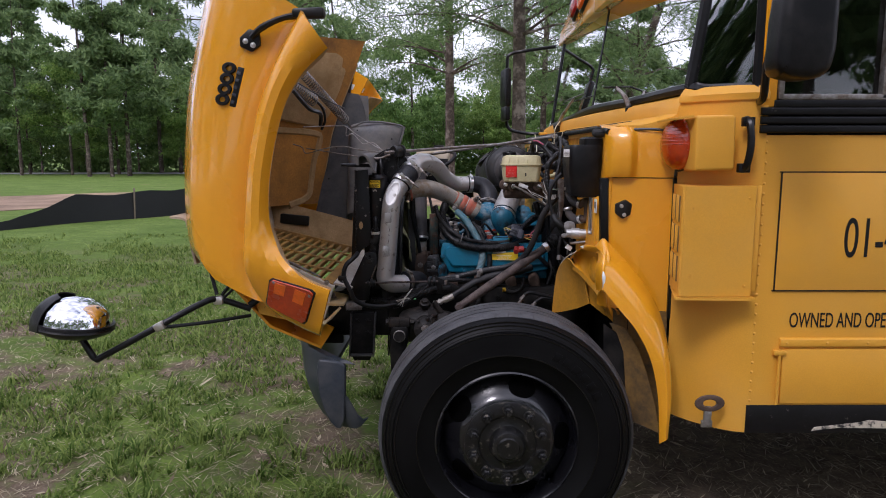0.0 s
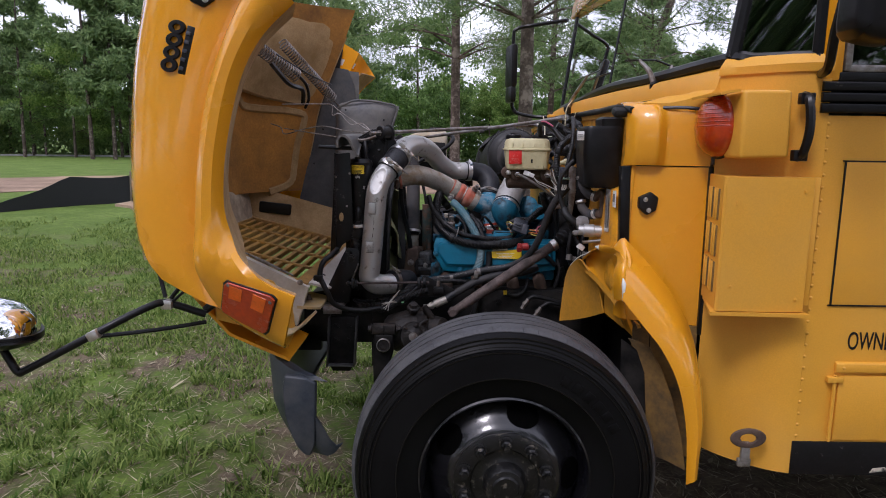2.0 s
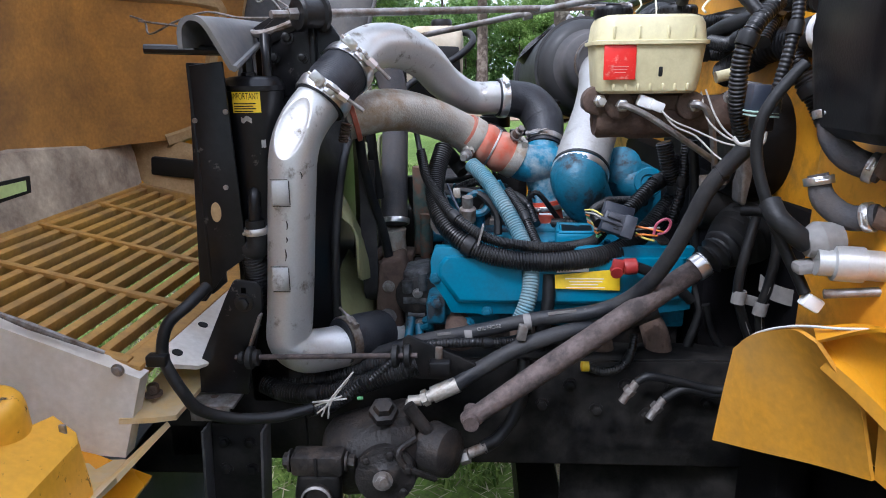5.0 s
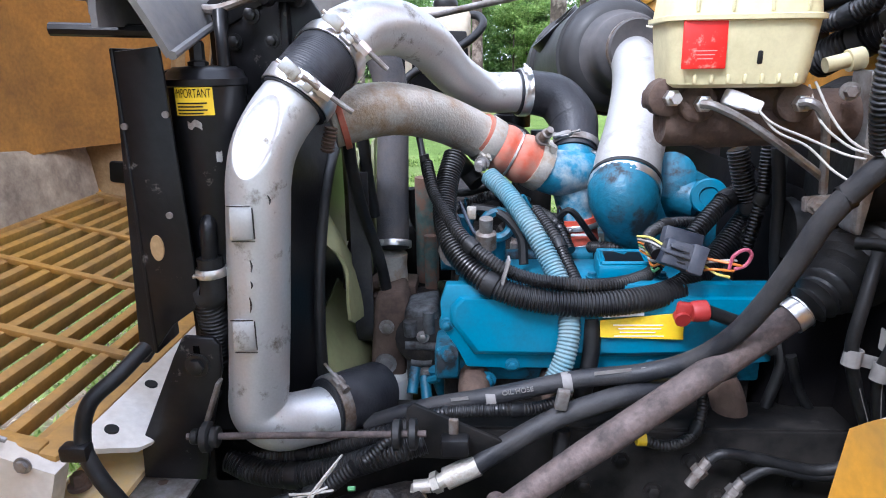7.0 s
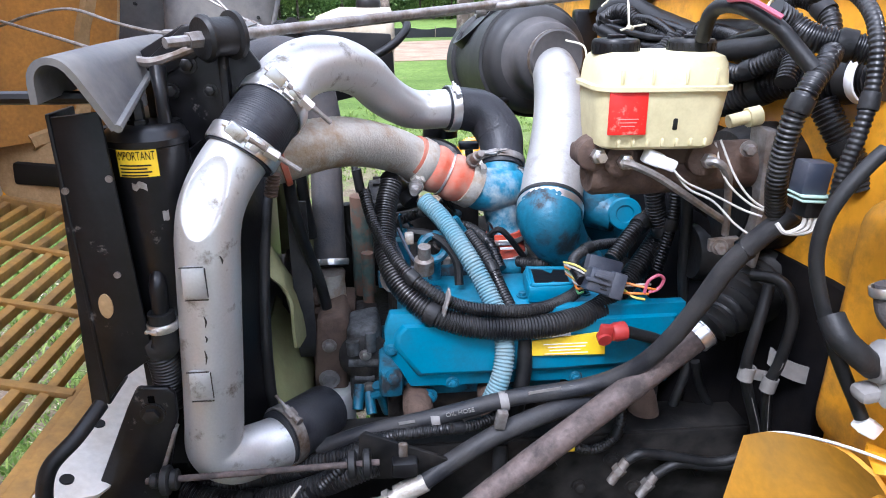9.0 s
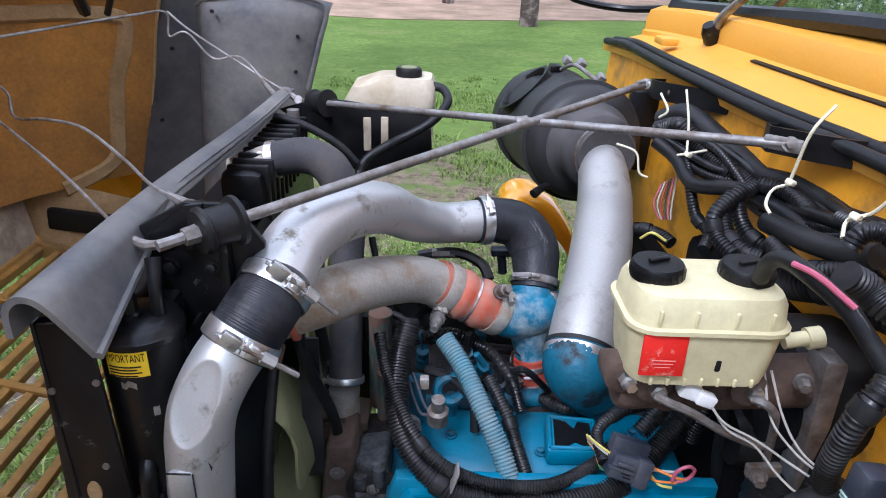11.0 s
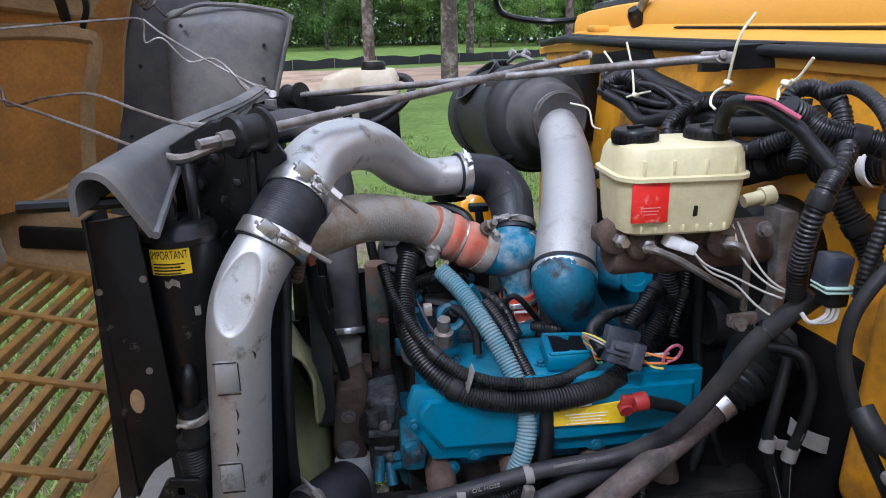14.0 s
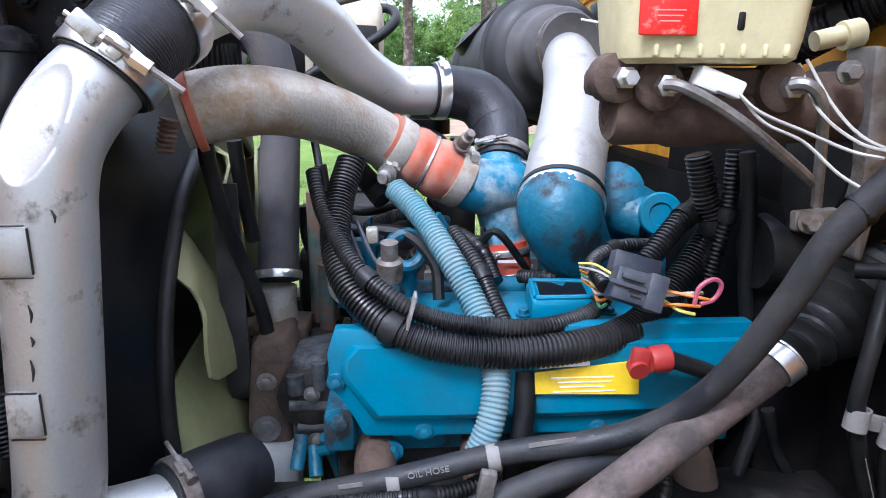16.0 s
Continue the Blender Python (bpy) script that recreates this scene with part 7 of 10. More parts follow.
for k in range(4):
    lp0 = np.array((0.331, 3.483, 1.124))
    part("label_line", box((lp0[0] + 0.003 * (k % 2), 3.4832, lp0[2] - 0.0068 * k), (0.085 - 0.012 * (k % 3), 0.0008, 0.0016), 0), M_label_white, lab, "line of small print")
wl0 = np.array((0.305, 3.483, 1.141))
part("white_strip", box((wl0[0], 3.4848, wl0[2] + 0.004), (0.07, 0.002, 0.012), 0, (0, -3, 0)), M_label_white, lab, "white strip above the label")
oc = part("oil_cap", prism([(0.275, 3.57), (0.375, 3.57), (0.385, 3.66), (0.285, 3.67)], 1.168, 1.205, "z", 0.008), M_blue, vc, "blue raised oil filler box")
part("box_rim", join(*[rod(a, b, 0.004, 8) for a, b in (((0.283, 3.577, 1.206), (0.368, 3.577, 1.206)), ((0.368, 3.577, 1.206), (0.377, 3.655, 1.206)), ((0.377, 3.655, 1.206), (0.292, 3.664, 1.206)), ((0.292, 3.664, 1.206), (0.283, 3.577, 1.206)))]), M_blue, oc)
part("worn_patch", prism([(0.291, 3.584), (0.318, 3.583), (0.33, 3.592), (0.345, 3.584), (0.362, 3.586), (0.368, 3.646), (0.345, 3.65), (0.335, 3.63), (0.32, 3.652), (0.299, 3.656)], 1.2052, 1.2066, "z"), M_black, oc, "black patch where paint wore off")
for px_ in ((0.27, 3.6, 1.172), (0.4, 3.6, 1.172), (0.1, 3.64, 1.172), (0.46, 3.66, 1.172)):
    part("top_bolt", hexbolt(px_, (0, 0, 1), 0.008, 0.01), M_blue_worn, vc)
part("breather", join(lathe([(0.02, 0), (0.02, 0.03), (0.013, 0.034), (0.013, 0.06)], (0.072, 3.620, 1.225), (0, -0.2, 1), 14), lathe([(0.03, 0), (0.03, 0.014)], (0.012, 3.600, 1.226), (0.2, -1, 0), 14)), M_steel_dull, vc)
cyl = thing("cylinder_head", (0.25, 3.6, 0.9), "blue and black cylinder head below the cover", "engine part")
part("head", box((0.275, 3.64, 1.018), (0.6, 0.2, 0.062), 0.008), M_blue_worn, cyl)
part("head_side", box((0.28, 3.66, 0.955), (0.58, 0.2, 0.08), 0.01), M_cast, cyl, "dark greasy side of the head")
part("head_lug", box((0.0, 3.53, 1.03), (0.045, 0.03, 0.06), 0.012), M_blue_worn, cyl)
for at in ((0.072, 3.520, 1.000), (0.003, 3.500, 1.061)):
    part("head_bolt", hexbolt(at, (0, -1, 0), 0.012, 0.014), M_blue_worn, cyl)
for x in (0.05, 0.2, 0.37, 0.5):
    part("exhaust_port", tube([(x, 3.56, 1.0), (x, 3.5, 0.985), (x + 0.01, 3.48, 0.93)], [0.028, 0.03, 0.03], 14), M_rust, cyl, "rusty exhaust port")
part("exhaust_manifold", tube([(-0.02, 3.49, 0.92), (0.2, 3.48, 0.91), (0.45, 3.48, 0.91), (0.6, 3.5, 0.88)], 0.042, 14), M_rust, cyl, "rusty exhaust manifold")
eb = thing("engine_block", (0.25, 3.85, 0.6), "grimy black engine block", "engine")
part("block", join(box((0.28, 3.88, 0.84), (0.66, 0.5, 0.34), 0.03), box((0.3, 3.88, 1.05), (0.6, 0.3, 0.2), 0.03)), M_cast, eb)
part("far_cover", box((0.27, 4.1, 1.06), (0.55, 0.22, 0.14), 0.03), M_blue_worn, eb, "worn blue far valve cover")
part("oil_pan", box((0.28, 3.85, 0.62), (0.6, 0.36, 0.16), 0.04), M_frame_black, eb)
# valley clutter: rails, fittings, injector leads
vl = thing("injector_plumbing", (0.15, 3.72, 1.1), "blue and steel fittings and leads in the engine valley", "engine part")
part("rail", join(rod((-0.02, 3.74, 1.16), (0.3, 3.78, 1.16), 0.02, 12), rod((0.03, 3.69, 1.15), (0.03, 3.69, 1.27), 0.018, 12), rod((0.1, 3.72, 1.13), (0.1, 3.7, 1.22), 0.014, 12)), M_blue_worn, vl)
part("eye", lathe([(0.026 + 0.01 * math.cos(a), 0.012 * math.sin(a)) for a in np.linspace(0, 2 * math.pi, 9)[:-1]], (0.096, 3.680, 1.254), (0.1, -1, 0.2), 22, closed=True), M_blue_worn, vl, "worn blue lifting eye")
part("sensor", box((0.045, 3.660, 1.283), (0.018, 0.018, 0.024), 0.003), M_alu_dull, vl, "tan plug")
for k, pts in enumerate(([(0.022, 3.660, 1.305), (0.050, 3.620, 1.254), (0.077, 3.620, 1.237)], [(0.011, 3.670, 1.286), (0.039, 3.630, 1.234), (0.067, 3.630, 1.239)], [(0.045, 3.700, 1.284), (0.101, 3.680, 1.277), (0.140, 3.660, 1.236), (0.146, 3.640, 1.184)])):
    part("lead", tube(pts, 0.0035 + 0.006 * (k == 2), 7, 6), M_slate if k < 2 else M_rubber, vl)
part("solenoid", join(rod((0.214, 4.020, 1.382), (0.220, 4.020, 1.338), 0.011, 10), box((0.213, 4.020, 1.394), (0.05, 0.03, 0.018), 0.004)), M_slate, vl)
part("steel_line", tube([(0.020, 3.950, 1.410), (0.101, 3.950, 1.421), (0.159, 3.930, 1.406), (0.178, 3.900, 1.381)], 0.012, 8, 6), M_loom, vl)
part("line_fitting", rod((0.051, 3.950, 1.416), (0.102, 3.950, 1.419), 0.012, 8), M_steel_dull, vl)
part("dark_cap", lathe([(0.045, 0), (0.045, 0.03), (0.04, 0.032), (0.04, 0.045)], (0.147, 4.080, 1.406), (0, 0, 1), 20), M_black_plastic, vl)

rng_v = random.Random(12)
for k in range(11):
    c_ = np.array([0.03 + 0.24 * rng_v.random(), 3.75 + 0.14 * rng_v.random(), 1.17 + 0.07 * rng_v.random()])
    ax_ = np.array([rng_v.uniform(-0.5, 0.5), rng_v.uniform(-0.8, 0.1), 1.0])
    part("valley_fitting", lathe([(0.016, -0.04), (0.015, 0.0), (0.011, 0.004), (0.011, 0.02), (0.014, 0.022), (0.014, 0.034), (0.006, 0.036)], c_, ax_, 6 if k % 3 == 0 else 14), (M_blue_worn, M_steel_dull, M_cast, M_blue_worn)[k % 4], vl)
    e_ = c_ + np.array([rng_v.uniform(-0.06, 0.06), rng_v.uniform(-0.03, 0.06), rng_v.uniform(0.0, 0.06)])
    part("valley_lead", tube([c_ + ax_ * 0.03, (c_ + e_) / 2 + np.array([0, -0.02, 0.05]), e_ + np.array([0.04, 0.03, -0.03])], rng_v.choice((0.0025, 0.004, 0.007)), 7, 5), (M_loom, M_slate, M_rubber, M_blue_worn)[k % 4], vl)
for pts in ([(0.15, 3.9, 1.21), (0.18, 3.82, 1.25), (0.22, 3.74, 1.24), (0.24, 3.68, 1.2)], [(0.29, 3.74, 1.19), (0.33, 3.7, 1.2), (0.4, 3.72, 1.19), (0.46, 3.76, 1.2)], [(0.02, 3.86, 1.25), (0.1, 3.84, 1.28), (0.17, 3.85, 1.24), (0.24, 3.9, 1.2)]):
    part("valley_hose", ribbed(pts, 0.012, 0.0065, 0.12, 12), M_loom, vl, "black corrugated lead in the valley")
# front of the engine: water neck, hose, pump, belt, filter
wn = thing("radiator_hose", (-0.14, 3.85, 1.2), "thick black radiator hose clamped to a brass neck", "hose")
Hv = [(-0.145, 3.970, 1.572), (-0.134, 3.950, 1.489), (-0.136, 3.950, 1.435), (-0.133, 3.880, 1.291), (-0.128, 3.800, 1.173)]
part("hose", tube([(-0.298, 4.000, 1.606), (-0.221, 3.990, 1.619), (-0.163, 3.970, 1.590), (-0.135, 3.955, 1.487), (-0.134, 3.930, 1.412), (-0.131, 3.860, 1.295), (-0.127, 3.795, 1.175)], [0.038, 0.039, 0.04, 0.038, 0.036, 0.036, 0.036], 20, 8), M_hose_grey, wn)
part("top_clamp", lathe([(0.039, 0), (0.042, 0), (0.042, 0.016), (0.039, 0.016)], (-0.306, 4.000, 1.603), (1, 0, 0.2), 22, closed=True), M_steel, wn)
hp = spline([(-0.129, 3.830, 1.250), (-0.127, 3.800, 1.180), (-0.127, 3.790, 1.157)], 6)
clamp(wn, hp, 0.75, 0.0375, 0.014, (-0.8, -1, 0.1), "clamp", 0.0)
part("neck", lathe([(0.034, 0), (0.032, 0.05), (0.034, 0.07)], (-0.129, 3.790, 1.092), (0, 0, 1), 20), M_alu_dull, wn, "tan stained water neck")
wp_ = thing("water_pump", (-0.1, 3.78, 0.9), "rusty brown water pump and front cover", "engine part")
part("flange", prism([(-0.169, 3.780, 1.080)[:2], (-0.075, 3.75), (-0.075, 3.84), (-0.2, 3.86), (-0.2, 3.76)], 1.075, 1.1, "z", 0.006), M_rust, wp_)
part("pump_body", join(box((-0.13, 3.8, 1.0), (0.1, 0.1, 0.16), 0.02), box((-0.12, 3.82, 0.87), (0.12, 0.14, 0.14), 0.02)), M_rust, wp_)
part("front_cover", join(box((-0.055, 3.76, 1.0), (0.06, 0.12, 0.16), 0.015), lathe([(0.05, 0), (0.055, 0.02), (0.04, 0.03)], (-0.055, 3.660, 1.025), (0, -1, 0.1), 20), rod((-0.151, 3.700, 0.985), (-0.025, 3.660, 0.999), 0.012, 10)), M_cast, wp_)
for at in ((-0.139, 3.740, 1.007), (-0.145, 3.740, 0.920)):
    part("plug", lathe([(0.016, 0), (0.016, 0.008), (0.008, 0.01)], at, (0, -1, 0), 14), M_steel_dull, wp_)
part("riser", join(rod((-0.055, 3.85, 1.08), (-0.055, 3.85, 1.32), 0.026, 14), rod((-0.045, 3.8, 1.06), (-0.045, 3.8, 1.2), 0.014, 10)), material("greenish_rusty_casting", (0.06, 0.1, 0.09), 0.7, metal=0.1, var=0.3, scale=14, bump=0.5, dirt=(0.17, 0.1, 0.07), amount=0.45, dscale=14), wp_)
part("small_fittings", join(rod((-0.01, 3.62, 0.9), (-0.03, 3.6, 0.98), 0.012, 10), rod((0.02, 3.6, 0.88), (0.03, 3.57, 0.93), 0.014, 10), rod((-0.06, 3.6, 0.95), (-0.02, 3.58, 0.97), 0.008, 8)), M_blue_worn, wp_)
solo("drive_belt", shell(loft([[(x, 3.76 - 0.08 * math.sin(a), 1.045 - 0.07 * math.cos(a)) if a < 1.57 else (x, 3.68, z) for a, z in ((0.0, 0), (0.4, 0), (0.8, 0), (1.2, 0), (1.5, 0), (2, 1.12), (2, 1.24), (2, 1.36))] for x in (-0.197, -0.158)]), 0.006), M_hose_dark, "flat black drive belt on the engine front", "belt")
solo("belt_pulley", join(lathe([(0.07, 0), (0.072, 0.03), (0.06, 0.032), (0.06, 0.01), (0.02, 0.012)], (-0.16, 3.78, 1.0), (1, 0, 0), 30), lathe([(0.1, 0), (0.1, 0.03), (0.03, 0.03)], (-0.18, 3.88, 0.9), (1, 0, 0), 34)), M_frame_black, "black belt pulleys on the engine front", "pulley")
pf = [(-0.153, 3.680, 1.103), (-0.096, 3.680, 1.116), (-0.083, 3.680, 1.068), (-0.096, 3.680, 1.015), (-0.095, 3.680, 0.906), (-0.158, 3.680, 0.898), (-0.168, 3.680, 0.961)]
part("pump_front", prism([(p[0], p[2]) for p in pf], 3.67, 3.78, "y", 0.012, 3), M_rust, wp_, "rusty brown pump casting")
gc = [(-0.091, 3.650, 1.087), (-0.024, 3.650, 1.100), (-0.015, 3.650, 1.030), (-0.026, 3.650, 0.916), (-0.089, 3.650, 0.909)]
part("grey_casting", prism([(p[0], p[2]) for p in gc], 3.64, 3.74, "y", 0.012, 3), M_gearcase, wp_, "stained grey timing casting")
for a, b, r in (((-0.089, 3.635, 1.017), (-0.026, 3.635, 1.014), 0.011), ((-0.078, 3.635, 0.978), (-0.036, 3.635, 0.977), 0.009), ((-0.079, 3.635, 1.068), (-0.077, 3.635, 1.037), 0.014), ((-0.041, 3.635, 1.087), (-0.041, 3.635, 1.043), 0.012)):
    part("casting_rib", rod(a, b, r, 10), M_gearcase, wp_)
for at, r in (((-0.130, 3.667, 1.041), 0.011), ((-0.135, 3.667, 0.958), 0.016), ((-0.053, 3.630, 1.036), 0.009), ((-0.048, 3.630, 0.954), 0.011), ((-0.072, 3.630, 0.934), 0.009)):
    part("plug", hexbolt(at, (0, -1, 0), r, 0.01), M_steel_dull, wp_)
for a, b in (((-0.067, 3.600, 0.983), (-0.072, 3.570, 0.942)), ((-0.049, 3.600, 0.964), (-0.043, 3.570, 0.929))):
    part("spigot", rod(a, b, 0.011, 10), M_blue_worn, wp_)
of = thing("oil_filter", (-0.08, 3.66, 0.83), "white oil filter can beside the pump", "filter")
oc0 = np.array((-0.126, 3.620, 0.871))
part("can", lathe([(0.042, -0.06), (0.045, -0.05), (0.045, 0.05), (0.04, 0.06)], oc0 + np.array([0, 0.05, 0]), (0, 0, 1), 26), material("white_printed_can", (0.55, 0.55, 0.53), 0.4, var=0.1, scale=9, dirt=(0.15, 0.14, 0.13), amount=0.3, dscale=20, spread=0.1), of)
for k in range(4):
    part("print", box(oc0 + np.array([-0.01 + 0.004 * (k % 2), 0.0045, 0.03 - 0.011 * k]), (0.026 - 0.006 * (k % 2), 0.002, 0.004), 0), M_ink, of, "dark bar of print")
# dark accessories behind the hoses
al = thing("alternator", (0.03, 4.12, 1.2), "dark finned alternator among black hoses", "alternator")
part("case", lathe([(0.05, -0.07), (0.085, -0.06), (0.09, -0.03), (0.09, 0.03), (0.085, 0.06), (0.05, 0.07)], (0.02, 4.1, 1.2), (1, 0, 0), 28), M_cast, al)
for k in range(10):
    a = 2 * math.pi * k / 10
    part("vent_fin", box((0.02, 4.1 + 0.09 * math.cos(a), 1.2 + 0.09 * math.sin(a)), (0.1, 0.01, 0.012), 0.002, (math.degrees(a), 0, 0)), M_cast, al)
part("bracket", prism([(-0.1, 1.1), (0.24, 1.1), (0.24, 1.26), (0.17, 1.3), (0.13, 1.24), (-0.06, 1.22)], 4.0, 4.02, "y", 0.004), M_frame_black, al)
part("lower_mass", box((0.1, 4.06, 1.1), (0.46, 0.14, 0.16), 0.03), M_frame_black, al)
for k, pts in enumerate(([(-0.066, 3.950, 1.356), (-0.054, 3.950, 1.289), (-0.021, 3.950, 1.234), (0.060, 3.900, 1.219)], [(-0.032, 3.900, 1.286), (0.021, 3.880, 1.278), (0.086, 3.900, 1.286)], [(-0.091, 3.900, 1.286), (-0.086, 3.900, 1.219), (-0.051, 3.850, 1.165)], [(-0.088, 4.000, 1.429), (-0.077, 3.980, 1.385), (-0.067, 3.950, 1.343)])):
    part("cable", tube(pts, (0.012, 0.009, 0.014, 0.008)[k], 10, 6), M_rubber, al)

# fan and shroud
fs = thing("fan_shroud", (-0.27, 3.9, 0.7), "matt black fan shroud with a round opening", "shroud")
FC, FR = (3.9, 1.05), 0.375
ring_o, ring_i = [], []
for k in range(48):
    a = 2 * math.pi * k / 48
    cy_, cz_ = math.cos(a), math.sin(a)
    s = min(0.48 / max(abs(cy_), 1e-6), 0.47 / max(abs(cz_), 1e-6))
    ring_o.append((-0.30, FC[0] + cy_ * s, FC[1] + cz_ * s))
    ring_i.append((-0.245, FC[0] + cy_ * FR, FC[1] + cz_ * FR))
part("panel", shell(loft([ring_o, ring_i], closed=True), 0.006), M_black_plastic, fs)
part("ring", sweep([(-0.235, FC[0] + math.cos(a) * FR, FC[1] + math.sin(a) * FR) for a in np.linspace(0, 2 * math.pi, 65)], [0.012] * 65, 10), M_rubber, fs, "rounded black rim")
fan = thing("cooling_fan", (-0.22, 3.9, 1.0), "pale yellowish nylon cooling fan at rest", "fan")
part("hub", lathe([(0.12, 0), (0.125, 0.02), (0.1, 0.06), (0.07, 0.07), (0.04, 0.1)], (-0.24, FC[0], FC[1]), (1, 0, 0), 36), M_cast, fan, "dark fan clutch")
for k in range(8):
    a0 = 2 * math.pi * k / 8 + 0.25
    rows = []
    for r in (0.11, 0.16, 0.21, 0.26, 0.31, 0.34, 0.355, 0.362):
        w = (0.08 + 0.2 * (r - 0.11)) * (1 if r < 0.33 else 0.86 if r < 0.35 else 0.6 if r < 0.36 else 0.3) + 0.006 * math.sin(60 * r)
        tw = 0.04 - 0.03 * (r - 0.11)
        row = []
        for s in (-1, -0.7, -0.3, 0.1, 0.5, 0.8, 1):
            a = a0 + s * w / r + 0.25 * (r - 0.11)
            row.append((-0.195 + s * tw - 0.02 * s * s, FC[0] + r * math.cos(a), FC[1] + r * math.sin(a)))
        rows.append(row)
    part("blade", shell(loft(rows), 0.006), M_fan, fan)

# radiator, its side plate and the rubber flap over the top
rd = thing("radiator", (-0.38, 3.85, 0.8), "black radiator with side plate and cooler tank", "radiator")
part("core", box((-0.37, 3.88, 1.2), (0.1, 0.92, 0.72), 0.008), M_black, rd)
part("side_plate", prism([(-0.452, 1.585), (-0.385, 1.592), (-0.372, 1.21), (-0.420, 3.352, 1.177)[::2], (-0.469, 3.352, 1.112)[::2], (-0.481, 3.352, 1.112)[::2]], 3.352, 3.36, "y", 0.003), M_black, rd)
part("plate_flange", box((-0.452, 3.39, 1.36), (0.006, 0.08, 0.46), 0.002), M_black, rd)
for px in ((-0.426, 3.351, 1.303), (-0.387, 3.351, 1.499), (-0.449, 3.351, 1.483), (-0.401, 3.351, 1.353)):
    r = 0.02 if px[2] < 1.33 and px[2] > 1.28 and px[0] < -0.38 else 0.005
    # the large hole is a tan disc standing in for the hood beyond
    hl = part("hole", lathe([(r, -0.001), (r, 0.0022)], px, (0, -1, 0), 16), M_hood_rim if r > 0.01 else M_steel_dull, rd)
    if r > 0.01:
        for v in hl.data.vertices:
            v.co.x = px[0] + (v.co.x - px[0]) * 0.5
part("upper_bracket", prism([(-0.37, 1.5), (-0.2, 1.5), (-0.19, 1.64), (-0.23, 1.7), (-0.3, 1.7), (-0.37, 1.66)], 3.5, 3.512, "y", 0.003), M_black, rd)
part("bracket_bolt", join(hexbolt((-0.3, 3.5, 1.64), (0, -1, 0), 0.01, 0.012), hexbolt((-0.27, 3.5, 1.6), (0, -1, 0), 0.008, 0.01), hexbolt((-0.33, 3.5, 1.6), (0, -1, 0), 0.009, 0.01)), M_bracket, rd)
part("post", box((-0.243, 3.49, 1.56), (0.012, 0.03, 0.2), 0.002), M_black, rd)
tank_top = part("cooler_tank", box((-0.335, 4.1, 1.56), (0.09, 0.46, 0.11), 0.02), M_black_plastic, rd, "ribbed black header tank")
for k in range(11):
    part("fin", box((-0.325, 3.9 + 0.04 * k, 1.565), (0.085, 0.014, 0.12), 0.005), M_black_plastic, tank_top)
part("sticker", box((-0.30, 4.0, 1.627), (0.05, 0.06, 0.003), 0.001), M_label_white, tank_top, "small white sticker")
part("filler", lathe([(0.016, 0), (0.016, 0.03)], (-0.31, 4.27, 1.62), (0, 0, 1), 12), M_steel_dull, tank_top)
part("outlet", tube([(-0.387, 4.000, 1.573), (-0.304, 4.000, 1.603)], [0.032, 0.036], 18), M_alu_dull, rd, "cast outlet neck")
part("inner_outlet", tube([(-0.301, 3.560, 1.503), (-0.277, 3.600, 1.515), (-0.253, 3.620, 1.538)], [0.05, 0.052, 0.05], 20), M_alu, rd)
fl_rows = []
for i in range(15):
    t = i / 14
    y = 3.28 + 1.12 * t
    top = 1.668 + 0.012 * t + 0.006 * math.sin(6 * t)
    w = 0.058 + 0.028 * max(0, 1 - t / 0.28) - 0.03 * t
    dn = 0.025 + 0.065 * max(0, 1 - t / 0.28)
    x0 = -0.43 + 0.05 * t
    fl_rows.append([(x0 - 0.004, y, top - 0.055 + 0.02 * t), (x0 - 0.002, y, top - 0.02), (x0 + 0.012, y, top - 0.002), (x0 + 0.032, y, top), (x0 + 0.05, y, top - 0.012), (x0 + 0.05 + (w - 0.05) * 0.5, y + 0.01, top - dn * 0.55), (x0 + w, y + 0.02, top - dn)])
rf = thing("radiator_flap", (-0.42, 3.4, 1.6), "dusty grey rubber flap folded over the radiator top", "rubber flap")
part("sheet", shell(loft([spline(r, 3) for r in fl_rows]), -0.009), M_shroud, rf, angle=85)
part("edge_bead", tube([r[-1] for r in fl_rows], 0.006, 8, 3), M_shroud, rf, "rolled lower edge")
part("flap_rod", rod((-0.52, 3.33, 1.615), (-0.36, 3.36, 1.61), 0.009, 8), M_black, rd)

# black canister with yellow label
dc = thing("receiver_canister", (-0.352, 3.42, 1.2), "chipped black steel canister with a yellow caution label", "canister")
CC = (-0.353, 3.425)
part("body", lathe([(0.02, 1.19), (0.045, 1.2), (0.056, 1.225), (0.057, 1.53), (0.0575, 1.535), (0.06, 1.537), (0.06, 1.546), (0.0575, 1.548), (0.055, 1.556), (0.045, 1.563), (0.01, 1.565)], (*CC, 0), (0, 0, 1), 40), M_black, dc)
part("stud", lathe([(0.015, 1.563), (0.015, 1.57), (0.011, 1.572), (0.011, 1.595), (0.009, 1.6)], (CC[0] - 0.005, CC[1] - 0.01, 0), (0, 0, 1), 6), M_black, dc)
part("pipe_stub", tube([(CC[0] + 0.03, CC[1], 1.56), (CC[0] + 0.03, CC[1], 1.6), (CC[0] + 0.025, CC[1] + 0.02, 1.64)], [0.01, 0.009, 0.012], 10), M_black, dc)
LR = 0.0578


def on_can(ang, z, r=LR):
    return (CC[0] + r * math.sin(ang), CC[1] - r * math.cos(ang), z)


